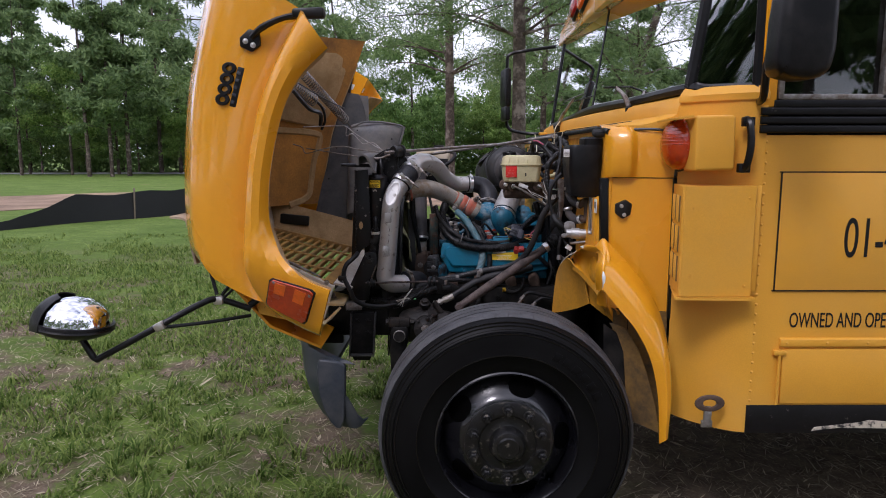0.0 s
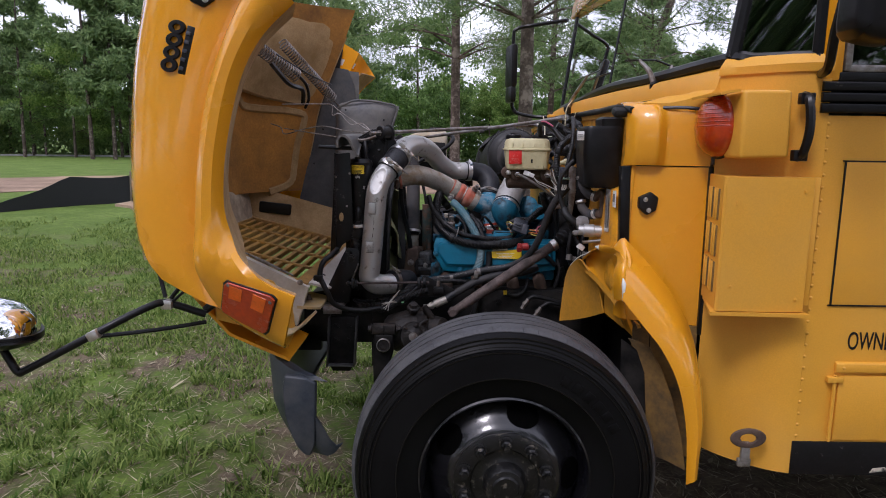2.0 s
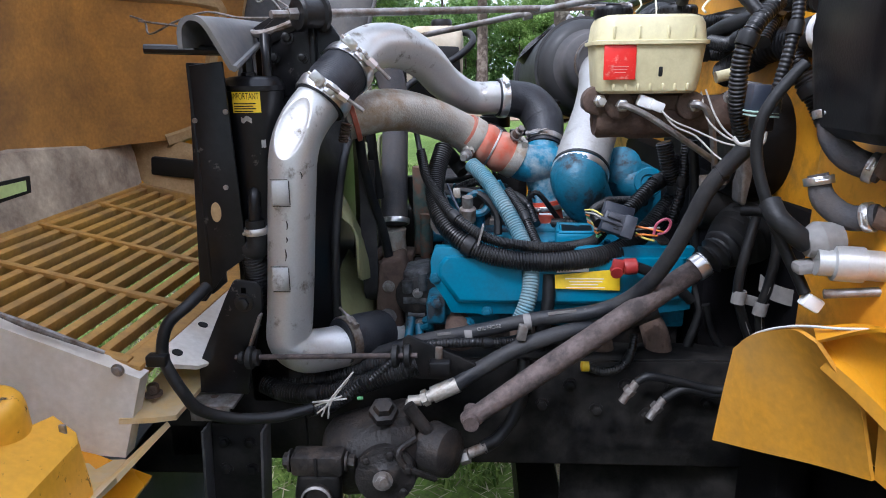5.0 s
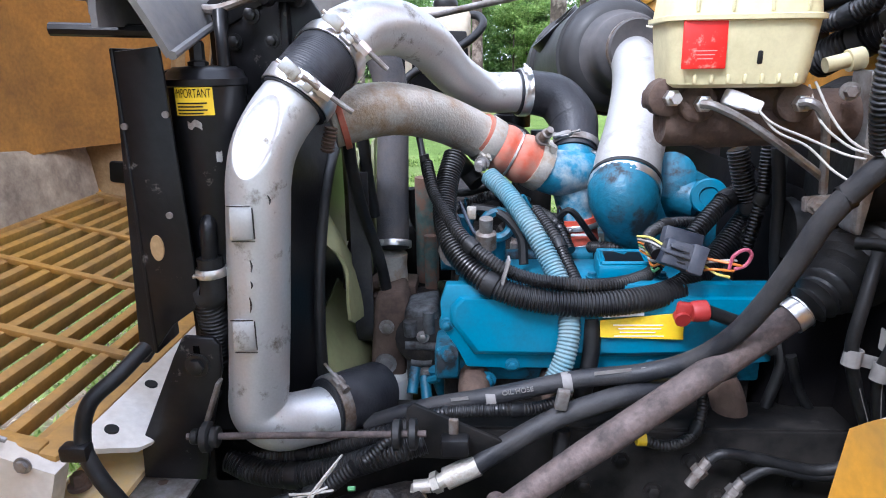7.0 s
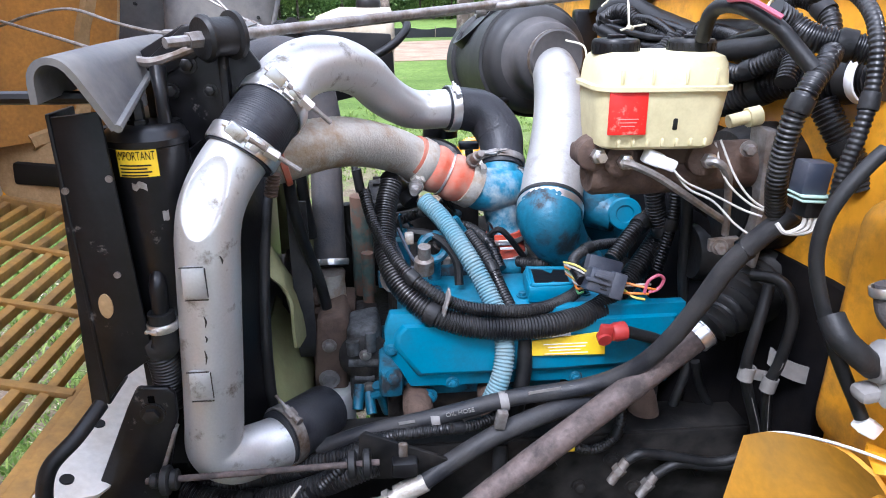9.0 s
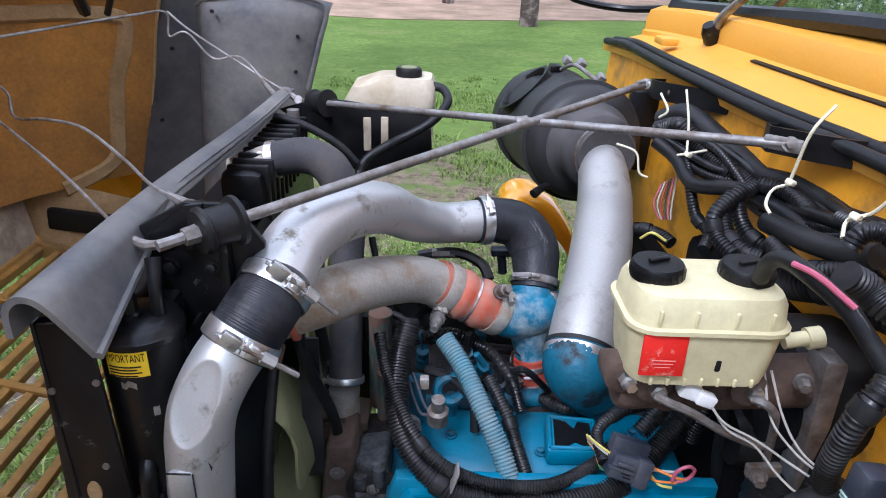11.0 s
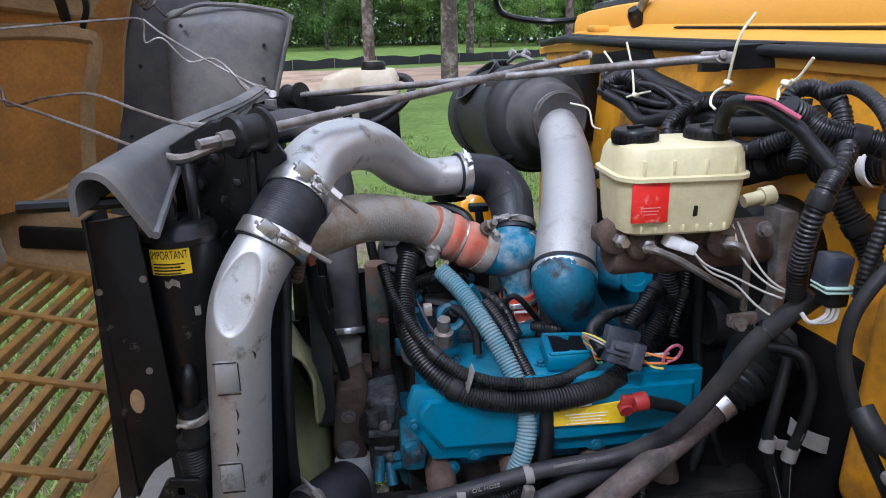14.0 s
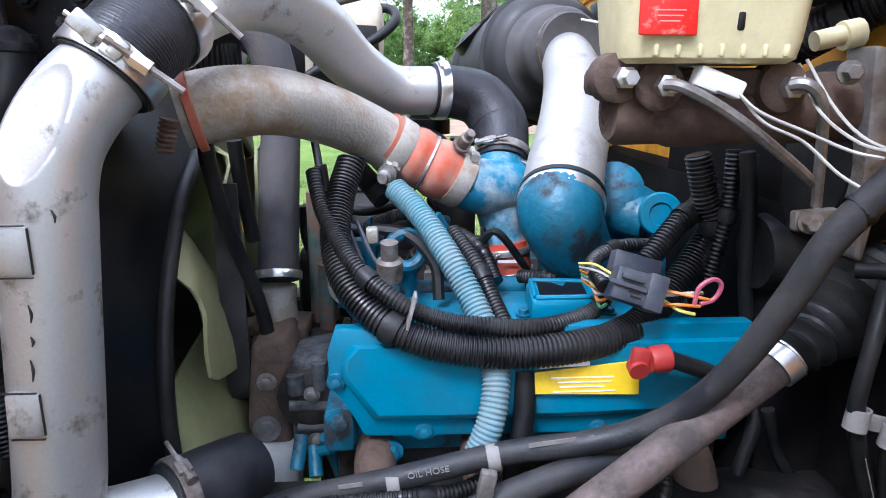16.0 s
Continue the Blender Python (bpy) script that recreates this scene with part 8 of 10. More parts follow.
lz = (-0.342, 3.368, 1.538)[2]
cl = part("caution_label", shell(loft([[on_can(-0.5 + 0.1 * i, z) for i in range(11)] for z in (lz - 0.042, lz)]), -0.0006), M_label_yellow, dc, "yellow caution label")
lt_ = letters("label_word", "IMPORTANT", 0.0125, (0, 0, 0), (1, 0, 0), (0, 0, 1), M_ink, cl, 0.0002, 0.62)
xs_ = [v.co.x for v in lt_.data.vertices]
xm, xw = (max(xs_) + min(xs_)) / 2, max(xs_) - min(xs_)
for v in lt_.data.vertices:
    v.co = Vector(on_can((v.co.x - xm) / xw * 0.9, lz - 0.017 + v.co.z, LR + 0.0012))
for k in range(4):
    part("label_line", shell(loft([[on_can(-0.42 + (0.76 - 0.1 * (k % 2)) * i / 8, z, LR + 0.0012) for i in range(9)] for z in (lz - 0.026 - 0.0048 * k, lz - 0.0238 - 0.0048 * k)]), -0.0003), M_ink, cl, "bar of small print")
part("chip", shell(loft([[on_can(-0.2 + 0.09 * i, z - 0.003 * math.sin(i * 2), LR) for i in range(5)] for z in (lz - 0.06, lz - 0.05)]), -0.0005), M_steel_dull, dc, "chipped bare patch")
part("chip", shell(loft([[on_can(0.42 + 0.05 * i, z + 0.003 * math.sin(i * 3), LR) for i in range(4)] for z in (lz - 0.11, lz - 0.095)]), -0.0005), M_steel_dull, dc, "chipped bare patch")
part("elbow", tube([(CC[0] + 0.0, CC[1] - 0.045, 1.345), (CC[0] + 0.002, CC[1] - 0.062, 1.325), (CC[0] + 0.0, CC[1] - 0.064, 1.27)], [0.011, 0.013, 0.012], 12), M_black, dc)
ch = thing("canister_hose", (-0.35, 3.36, 1.1), "black corrugated drain hose clamped under the canister", "hose")
chp = [(CC[0], CC[1] - 0.064, 1.285), (CC[0], CC[1] - 0.062, 1.23), (-0.367, 3.370, 1.220), (-0.367, 3.385, 1.163), (-0.375, 3.400, 1.093)]
part("cuff", tube(chp[:3], [0.019, 0.021, 0.026], 16), M_rubber, ch)
part("corrugated", ribbed(chp[2:], 0.025, 0.007, 0.1, 16), M_loom, ch)
clamp(ch, spline(chp[:3], 8), 0.3, 0.0205, 0.014, (-0.3, -1, 0), "clamp", 0.0)

# lower bracket, tie rod with rubber bushes
lb = thing("radiator_mount", (-0.4, 3.39, 0.85), "black steel radiator mounting bracket", "bracket")
part("plate", prism([(-0.404, 3.340, 1.160)[::2], (-0.399, 3.340, 1.164)[::2], (-0.355, 3.340, 1.161)[::2], (-0.345, 3.340, 1.149)[::2], (-0.346, 3.340, 1.107)[::2], (-0.379, 3.340, 0.981)[::2], (-0.394, 3.340, 0.906)[::2], (-0.498, 3.340, 0.909)[::2], (-0.494, 3.340, 0.975)[::2], (-0.421, 3.340, 1.129)[::2]], 3.34, 3.35, "y", 0.003), M_black, lb)
part("bolt", join(lathe([(0.02, 0), (0.02, 0.003), (0.017, 0.004)], (-0.383, 3.340, 1.116), (0, -1, 0), 18), hexbolt(np.array((-0.383, 3.340, 1.116)) + np.array([0, -0.003, 0]), (0, -1, 0), 0.013, 0.011)), M_bracket, lb)
part("slot", box((-0.382, 3.340, 1.138), (0.01, 0.003, 0.02), 0.001), M_void, lb, "dark slot over the bolt")
part("edge_flange", prism([(-0.350, 3.335, 1.095)[::2], (-0.345, 3.335, 1.093)[::2], (-0.373, 3.335, 1.020)[::2], (-0.378, 3.335, 1.023)[::2]], 3.32, 3.34, "y", 0.001), M_steel_dull, lb, "bare grey flange edge")
part("foot", join(box((-0.46, 3.345, 0.897), (0.095, 0.09, 0.008), 0.002), box((-0.464, 3.302, 0.88), (0.085, 0.006, 0.032), 0.002)), M_steel_dull, lb, "dusty grey foot plate")
for at in ((-0.522, 3.340, 0.893), (-0.468, 3.340, 0.890)):
    part("foot_bolt", hexbolt(at, (0, 0, 1), 0.009, 0.012), M_rust, lb)
part("gusset", tube([(-0.368, 3.370, 1.056), (-0.389, 3.360, 1.018), (-0.410, 3.360, 0.951)], 0.007, 6), M_black, lb)
part("upright", prism([(-0.478, 0.845), (-0.362, 0.845), (-0.366, 0.66), (-0.372, 0.62), (-0.39, 0.585), (-0.47, 0.585), (-0.492, 0.62), (-0.49, 0.66)], 3.325, 3.35, "y", 0.004), M_frame_black, lb)
for xa, xb in ((-0.482, -0.494), (-0.356, -0.37)):
    part("channel_edge", prism([(xa, 0.848), (xa + 0.006, 0.848), (xb + 0.006, 0.616), (xb, 0.616)], 3.285, 3.34, "y", 0.0015), M_bracket_grey, lb, "grey edge of the channel")
part("channel_lip", box((-0.432, 3.305, 0.622), (0.116, 0.04, 0.006), 0.002), M_bracket_grey, lb)
for bx, bz in ((-0.452, 0.8), (-0.395, 0.8), (-0.452, 0.735), (-0.395, 0.735)):
    part("channel_bolt", hexbolt((bx, 3.325, bz), (0, -1, 0), 0.01, 0.01), M_frame_black, lb)
tr = thing("tie_rod", (-0.2, 3.34, 0.97), "thin browned steel tie rod with rubber bushes", "rod")
ra, rb = np.array((-0.402, 3.312, 1.006)), np.array((-0.026, 3.312, 1.015))
part("rod", rod(ra, rb, 0.0055, 10), M_rust_tube, tr)
rax = rb - ra
for px, rr, ww in (((-0.370, 3.312, 1.006), 0.024, 0.014), ((-0.357, 3.312, 1.006), 0.017, 0.012), ((-0.389, 3.312, 1.006), 0.012, 0.012), ((-0.071, 3.312, 1.013), 0.024, 0.014), ((-0.046, 3.312, 1.014), 0.024, 0.014)):
    part("bush", lathe([(rr * 0.85, -ww / 2), (rr, -ww / 3), (rr, ww / 3), (rr * 0.85, ww / 2)], px, rax, 20), M_rubber, tr)
part("bracket", prism([(-0.061, 3.350, 1.028)[::2], (-0.050, 3.350, 1.038)[::2], (0.124, 3.400, 0.958)[::2], (0.025, 3.380, 0.936)[::2], (-0.052, 3.350, 0.939)[::2], (-0.065, 3.350, 0.956)[::2]], 3.36, 3.37, "y", 0.003), M_frame_black, tr)
sr = thing("relay_block", (0.03, 3.35, 0.95), "small black sensor block on a bracket", "sensor")
part("body", box((0.017, 3.350, 0.972), (0.045, 0.03, 0.03), 0.005), M_black_plastic, sr)
part("stem", box((0.015, 3.360, 0.998), (0.016, 0.01, 0.03), 0.003), M_steel_dull, sr)

# brake master cylinder and reservoir
br = thing("brake_fluid_reservoir", (0.44, 3.395, 1.52), "cream plastic brake fluid reservoir with black caps and a red label", "reservoir")
RX, RY = 0.407, 3.400
RW, RD = 0.200, 0.124
part("tank", stack([rrect(RX, RY, RW - 0.035, RD - 0.02, 0.025, 1.526), rrect(RX, RY, RW - 0.018, RD - 0.006, 0.03, 1.531), rrect(RX, RY, RW - 0.012, RD, 0.03, 1.55), rrect(RX, RY, RW, RD + 0.006, 0.03, 1.611),
                    rrect(RX, RY, RW + 0.012, RD + 0.018, 0.034, 1.6125), rrect(RX, RY, RW + 0.012, RD + 0.018, 0.034, 1.6185), rrect(RX, RY, RW, RD + 0.006, 0.03, 1.62), rrect(RX, RY, RW - 0.006, RD, 0.03, 1.648), rrect(RX, RY, RW - 0.016, RD - 0.01, 0.03, 1.659), rrect(RX, RY, RW - 0.04, RD - 0.034, 0.025, 1.664)]), M_cream, br)
for k in range(7):
    part("foot_rib", box((RX - 0.066 + 0.022 * k, RY - RD / 2 + 0.003, 1.538), (0.005, 0.01, 0.012), 0.002), M_cream, br)
for x in (-0.07, -0.025, 0.025, 0.07):
    part("rib", box((RX + x, RY - RD / 2 - 0.001, 1.633), (0.005, 0.008, 0.022), 0.002), M_cream, br)
for px in ((0.345, 3.395, 1.669), (0.462, 3.395, 1.673)):
    cx = px[0]
    cpo = part("cap", lathe([(0.034, 1.66), (0.035, 1.664), (0.035, 1.676), (0.032, 1.681), (0.01, 1.682)], (cx, RY, 0), (0, 0, 1), 36), M_black_plastic, br, "round black screw cap")
    part("knurl", join(*[box((cx + 0.0346 * math.cos(a), RY + 0.0346 * math.sin(a), 1.67), (0.002, 0.003, 0.011), 0, (0, 0, math.degrees(a))) for a in np.linspace(0, 2 * math.pi, 25)[:-1]]), M_black_plastic, cpo)
    part("cap_grip", box((cx, RY, 1.684), (0.03, 0.008, 0.006), 0.002, (0, 0, 20)), M_black_plastic, cpo)
rl = part("red_label", box((RX - 0.058, RY - RD / 2 - 0.0035, 1.582), (0.057, 0.004, 0.062), 0.0015, (-3, 0, 0)), M_red, br, "bright red warning label")
for k in range(4):
    part("label_line", box((RX - 0.057, RY - RD / 2 - 0.0062, 1.574 - 0.005 * k), (0.03 - 0.005 * (k % 3), 0.0006, 0.0011), 0), M_label_pink, rl, "row of tiny pale print")
part("keyhole", join(box((RX + 0.016, RY - RD / 2 + 0.0005, 1.565), (0.008, 0.006, 0.018), 0.004)), M_ink, br)
part("keyhole_rim", box((RX + 0.016, RY - RD / 2 + 0.004, 1.566), (0.02, 0.008, 0.03), 0.004), M_cream, br)
mc_ = thing("master_cylinder", (0.5, 3.42, 1.4), "rusty brown brake master cylinder with steel lines", "brake cylinder")
m0, m1 = np.array((0.321, 3.415, 1.475)), np.array((0.614, 3.430, 1.481))
part("barrel", join(lathe([(0.03, 0), (0.036, 0.008), (0.036, 0.06), (0.04, 0.07), (0.04, 0.3)], m0, m1 - m0, 24), box((RX - 0.01, 3.41, 1.508), (0.2, 0.06, 0.03), 0.008), lathe([(0.028, -0.03), (0.022, 0.0)], m0 + np.array([0.03, -0.01, 0]), (0.3, -1, 0), 16)), M_rust, mc_)
for px in ((0.360, 3.370, 1.504), (0.493, 3.370, 1.503), (0.320, 3.380, 1.512)):
    part("boss", lathe([(0.027, 0), (0.026, 0.03), (0.02, 0.034)], np.array(px) + np.array([0, 0.03, 0]), (0, -1, 0), 20), M_rust, mc_)
    part("fitting", lathe([(0.012, 0.032), (0.012, 0.044), (0.008, 0.046), (0.008, 0.056)], np.array(px) + np.array([0, 0.03, 0]), (0.1, -1, 0), 6), M_steel, mc_)
part("switch_plug", join(box((0.405, 3.360, 1.510), (0.03, 0.022, 0.022), 0.004, (0, 20, 0)), box((0.424, 3.350, 1.503), (0.026, 0.018, 0.018), 0.003, (0, 20, 0))), M_label_white, mc_, "white plastic switch plug")
part("brake_line", tube([(0.357, 3.350, 1.505), (0.371, 3.340, 1.503), (0.409, 3.340, 1.485), (0.452, 3.340, 1.458), (0.515, 3.360, 1.418), (0.549, 3.380, 1.397)], 0.006, 8, 6), M_steel_dull, mc_)
part("brake_line", tube([(0.488, 3.350, 1.505), (0.498, 3.340, 1.506), (0.514, 3.340, 1.493), (0.528, 3.350, 1.464), (0.553, 3.380, 1.375)], 0.0062, 8, 6), M_steel_dull, mc_)
for pts in ([(0.428, 3.345, 1.500), (0.448, 3.330, 1.479), (0.489, 3.320, 1.461), (0.527, 3.300, 1.443), (0.547, 3.280, 1.438)], [(0.431, 3.345, 1.498), (0.453, 3.330, 1.469), (0.491, 3.320, 1.450), (0.521, 3.300, 1.419), (0.546, 3.280, 1.405), (0.564, 3.270, 1.418)], [(0.512, 3.380, 1.527), (0.514, 3.340, 1.481), (0.539, 3.310, 1.451), (0.561, 3.280, 1.442)], [(0.520, 3.380, 1.531), (0.529, 3.340, 1.485), (0.545, 3.310, 1.455), (0.569, 3.280, 1.440)]):
    part("white_wire", tube(pts, 0.0018, 6, 8), M_wire_white, mc_)
part("push_rod_plug", join(rod((0.550, 3.420, 1.552), (0.585, 3.420, 1.560), 0.011, 12), rod((0.581, 3.420, 1.558), (0.601, 3.420, 1.562), 0.016, 12)), M_cream, mc_, "cream plastic plug")
bk = thing("booster_bracket", (0.6, 3.4, 1.3), "grey cast brake booster flange", "bracket")
part("flange", prism([(0.593, 3.400, 1.547)[::2], (0.628, 3.400, 1.541)[::2], (0.633, 3.400, 1.431)[::2], (0.619, 3.400, 1.307)[::2], (0.607, 3.400, 1.312)[::2], (0.600, 3.400, 1.448)[::2]], 3.38, 3.43, "y", 0.006), M_steel_dull, bk)
part("tab", box((0.546, 3.370, 1.362), (0.05, 0.012, 0.022), 0.003, (0, -4, 0)), M_steel_dull, bk)
for px in ((0.565, 3.375, 1.518), (0.535, 3.360, 1.361)):
    part("bolt", hexbolt(px, (-0.3, -1, 0), 0.009, 0.02), M_steel_dull, bk)
part("booster", lathe([(0.1, 0.0), (0.115, 0.03), (0.115, 0.1), (0.08, 0.14)], (0.6, 3.5, 1.42), (1, 0, 0), 36), M_frame_black, bk, "black brake booster drum")
part("motor", lathe([(0.05, 0), (0.055, 0.01), (0.055, 0.15), (0.05, 0.16)], (0.58, 3.54, 1.28), (1, 0, 0), 26), M_frame_black, bk, "dark pump motor")

# expansion tank on the far side
et = thing("coolant_tank", (-0.08, 4.42, 1.45), "milky plastic coolant tank with black cap in a black bracket", "tank")
part("tank", stack([rrect(-0.08, 4.45, 0.24, 0.16, 0.03, 1.50), rrect(-0.08, 4.45, 0.25, 0.17, 0.03, 1.64), rrect(-0.065, 4.45, 0.22, 0.16, 0.03, 1.69), rrect(-0.04, 4.45, 0.15, 0.13, 0.03, 1.712)]), M_tank, et)
part("cap", lathe([(0.034, 0), (0.036, 0.006), (0.036, 0.022), (0.032, 0.03)], (-0.028, 4.440, 1.705), (0, 0, 1), 28), M_black_plastic, et, "black cap with a pale disc")
part("cap_disc", lathe([(0.022, 0.0295), (0.022, 0.031)], (-0.028, 4.440, 1.705), (0, 0, 1), 24), M_fan, et)
part("bracket", prism([(-0.364, 4.340, 1.631)[::2], (-0.251, 4.340, 1.667)[::2], (-0.124, 4.340, 1.651)[::2], (0.033, 4.340, 1.644)[::2], (0.043, 4.340, 1.505)[::2], (-0.030, 4.340, 1.480)[::2], (-0.155, 4.340, 1.454)[::2], (-0.238, 4.340, 1.546)[::2]], 4.345, 4.357, "y", 0.004), M_black_plastic, et)
for px in ((-0.132, 4.344, 1.573), (-0.086, 4.344, 1.576)):
    part("window", box(px, (0.02, 0.01, 0.09), 0.003), M_tank, et, "slot showing the milky tank")
part("overflow_hose", tube([(0.028, 4.420, 1.693), (0.067, 4.400, 1.686), (0.077, 4.360, 1.657), (0.028, 4.320, 1.610), (-0.074, 4.300, 1.557), (-0.131, 4.280, 1.521), (-0.149, 4.250, 1.483)], 0.012, 10, 8), M_rubber, et)
part("vent_hose", tube([(-0.355, 4.250, 1.636), (-0.285, 4.250, 1.618), (-0.199, 4.250, 1.571), (-0.149, 4.250, 1.521)], 0.01, 10, 6), M_rubber, et)

# cross stays over the engine
for a, b, lab in (((-0.222, 3.480, 1.684), (0.555, 4.240, 1.751), "near"), ((-0.236, 4.340, 1.652), (0.624, 3.660, 1.770), "far")):
    st = thing("hood_stay_rod", a, "long grey steel stay rod across the engine bay", "rod", "cross stays")
    a, b = np.array(a), np.array(b)
    part("rod", rod(a, b, 0.0085, 12), M_steel_dull, st)
    d = (b - a) / np.linalg.norm(b - a)
    part("bush", lathe([(0.03, -0.055), (0.034, -0.05), (0.034, -0.045), (0.028, -0.042), (0.028, -0.006), (0.036, -0.003), (0.036, 0.004), (0.012, 0.006)], a, d, 26), M_rubber, st, "rubber bush with steel washers")
    part("end_nut", join(lathe([(0.012, -0.075), (0.013, -0.055)], a, d, 6), rod(a - d * 0.11, a - d * 0.07, 0.008, 8)), M_steel_dull, st)
    part("eye", box(b - d * 0.015, (0.06, 0.014, 0.022), 0.004, (0, 0, math.degrees(math.atan2(d[1], d[0])))), M_steel_dull, st)
    part("bolt", hexbolt(b - d * 0.005, (-0.2, -0.9, 0.4), 0.009, 0.012), M_steel_dull, st)
solo("stay_clip", lathe([(0.011, -0.012), (0.014, -0.012), (0.014, 0.012), (0.011, 0.012)], (0.228, 3.970, 1.712), (1, 0.1, 0.2), 14, closed=True), M_steel_dull, "small steel clip where the stay rods cross", "clip")
# hood cables
for k, pts in enumerate(([(-0.386, 3.490, 1.653), (-0.441, 3.550, 1.656), (-0.589, 3.700, 1.675), (-0.811, 3.900, 1.706)], [(-0.311, 3.540, 1.681), (-0.385, 3.600, 1.686), (-0.473, 3.700, 1.696), (-0.586, 3.800, 1.717), (-0.710, 3.900, 1.703), (-0.834, 4.000, 1.678), (-0.870, 4.050, 1.715), (-0.936, 4.100, 1.735)], [(-0.375, 4.360, 1.664), (-0.464, 4.400, 1.749), (-0.540, 4.400, 1.746), (-0.601, 4.400, 1.808), (-0.647, 4.400, 1.798), (-0.648, 4.400, 1.855), (-0.690, 4.300, 1.857), (-0.847, 4.000, 1.836)], [(-0.322, 4.360, 1.659), (-0.479, 4.400, 1.741), (-0.593, 4.400, 1.815), (-0.644, 4.400, 1.858)])):
    hc = thing("hood_cable", pts[0], "thin twisted steel hood cable with a crimped end", "cable", "hood cables")
    part("cable", tube(pts, 0.003, 6, 8), M_steel_dull, hc)
    d = np.array(pts[1]) - np.array(pts[0])
    d /= np.linalg.norm(d)
    part("ferrule", join(rod(np.array(pts[0]), np.array(pts[0]) + d * 0.05, 0.009, 8, 0.005), lathe([(0.011, -0.006), (0.011, 0.006)], np.array(pts[0]) - d * 0.01, (0, -1, 0.4), 12)), M_steel_dull, hc)
solo("cable_anchor", tube([(-0.386, 3.490, 1.653), (-0.346, 3.470, 1.646), (-0.308, 3.470, 1.656), (-0.279, 3.480, 1.667)], [0.006, 0.008, 0.006, 0.008], 8), M_steel_dull, "bent steel anchor for the hood cables", "bracket")
solo("anchor_bracket", prism([(-0.378, 3.500, 1.632)[::2], (-0.300, 3.500, 1.697)[::2], (-0.271, 3.500, 1.702)[::2], (-0.276, 3.500, 1.655)[::2], (-0.351, 3.500, 1.615)[::2]], 3.495, 3.515, "y", 0.004), M_black, "black cable anchor bracket", "bracket")

# ---- hoses and looms ----
def hose(name, pts, r, mat, label, kind="plain", pitch=0.007, depth=0.12, category="hose", group=""):
    h = thing(name, pts[0], label, category, group)
    part("tube", ribbed(pts, r, pitch, depth, 14) if kind == "ribbed" else tube(pts, r, 14, 8), mat, h)
    if kind == "ribbed":
        g, q, ax = band(spline(pts, 8), 0.36 + 0.3 * (len(pts) % 3) / 2, r * 1.03, 0.02, 0.0012, 16)
        part("tape_wrap", g, M_rubber, h, "wrap of black tape")
    return h


LOOM = "black corrugated wiring loom"
h = hose("main_loom", [(0.013, 3.700, 1.389), (-0.002, 3.660, 1.339), (-0.004, 3.600, 1.287), (0.018, 3.540, 1.240), (0.064, 3.500, 1.203), (0.133, 3.482, 1.176), (0.223, 3.480, 1.164), (0.313, 3.485, 1.167), (0.402, 3.520, 1.176), (0.471, 3.570, 1.204), (0.518, 3.600, 1.244), (0.557, 3.620, 1.289)], 0.0225, M_loom, "thick black corrugated loom draped over the blue cover", "ribbed", 0.0062, 0.15, "wiring loom")
g, q, ax = band(spline([(0.137, 3.520, 1.160), (0.189, 3.520, 1.152), (0.230, 3.520, 1.147)], 8), 0.25, 0.0228, 0.006, 0.001)
h2 = hose("branch_loom", [(-0.042, 3.680, 1.377), (-0.023, 3.630, 1.324), (0.023, 3.540, 1.274), (0.073, 3.500, 1.238), (0.123, 3.490, 1.213), (0.182, 3.485, 1.201), (0.274, 3.500, 1.191), (0.357, 3.550, 1.192), (0.391, 3.570, 1.220)], 0.0125, M_loom, "thin black corrugated loom beside the main loom", "ribbed", 0.0055, 0.14, "wiring loom")
part("cable_tie", box((0.102, 3.475, 1.226), (0.004, 0.03, 0.045), 0.001, (0, 15, 0)), M_grey_strap, h2)
hose("small_loom", [(0.169, 3.680, 1.283), (0.202, 3.620, 1.243), (0.220, 3.580, 1.205), (0.235, 3.540, 1.175)], 0.013, M_loom, LOOM, "ribbed", 0.006, 0.12, "wiring loom")
hose("vent_hose", [(0.081, 3.720, 1.343), (0.117, 3.670, 1.314), (0.156, 3.600, 1.266), (0.185, 3.560, 1.218), (0.206, 3.520, 1.172), (0.214, 3.485, 1.126), (0.205, 3.460, 1.077), (0.184, 3.450, 1.025)], 0.0195, M_blue_hose, "pale blue corrugated breather hose over the engine", "ribbed", 0.0065, 0.1)
hose("drain_hose", [(0.253, 3.500, 1.130), (0.255, 3.490, 1.085), (0.249, 3.480, 1.038), (0.234, 3.470, 0.955)], 0.015, M_rubber, "short black rubber drain hose below the loom")
hose("loom_sleeve", [(0.058, 3.820, 1.310), (0.033, 3.840, 1.337), (0.009, 3.780, 1.375)], 0.02, M_rubber, "black loom end taped at the engine", category="wiring loom")
for i, pts in enumerate(([(0.359, 3.500, 1.246), (0.358, 3.560, 1.262), (0.409, 3.600, 1.275), (0.492, 3.640, 1.266)], [(0.435, 3.560, 1.262), (0.494, 3.600, 1.310), (0.543, 3.640, 1.333), (0.556, 3.660, 1.372)], [(0.539, 3.580, 1.229), (0.556, 3.580, 1.326), (0.557, 3.580, 1.388), (0.557, 3.580, 1.418)], [(0.507, 3.600, 1.210), (0.551, 3.600, 1.278), (0.529, 3.600, 1.353), (0.513, 3.600, 1.410)])):
    hose("riser_loom", pts, (0.011, 0.017, 0.012, 0.019)[i], M_loom, "black corrugated loom rising behind the brake cylinder", "ribbed", 0.0065, 0.12, "wiring loom", "riser looms")
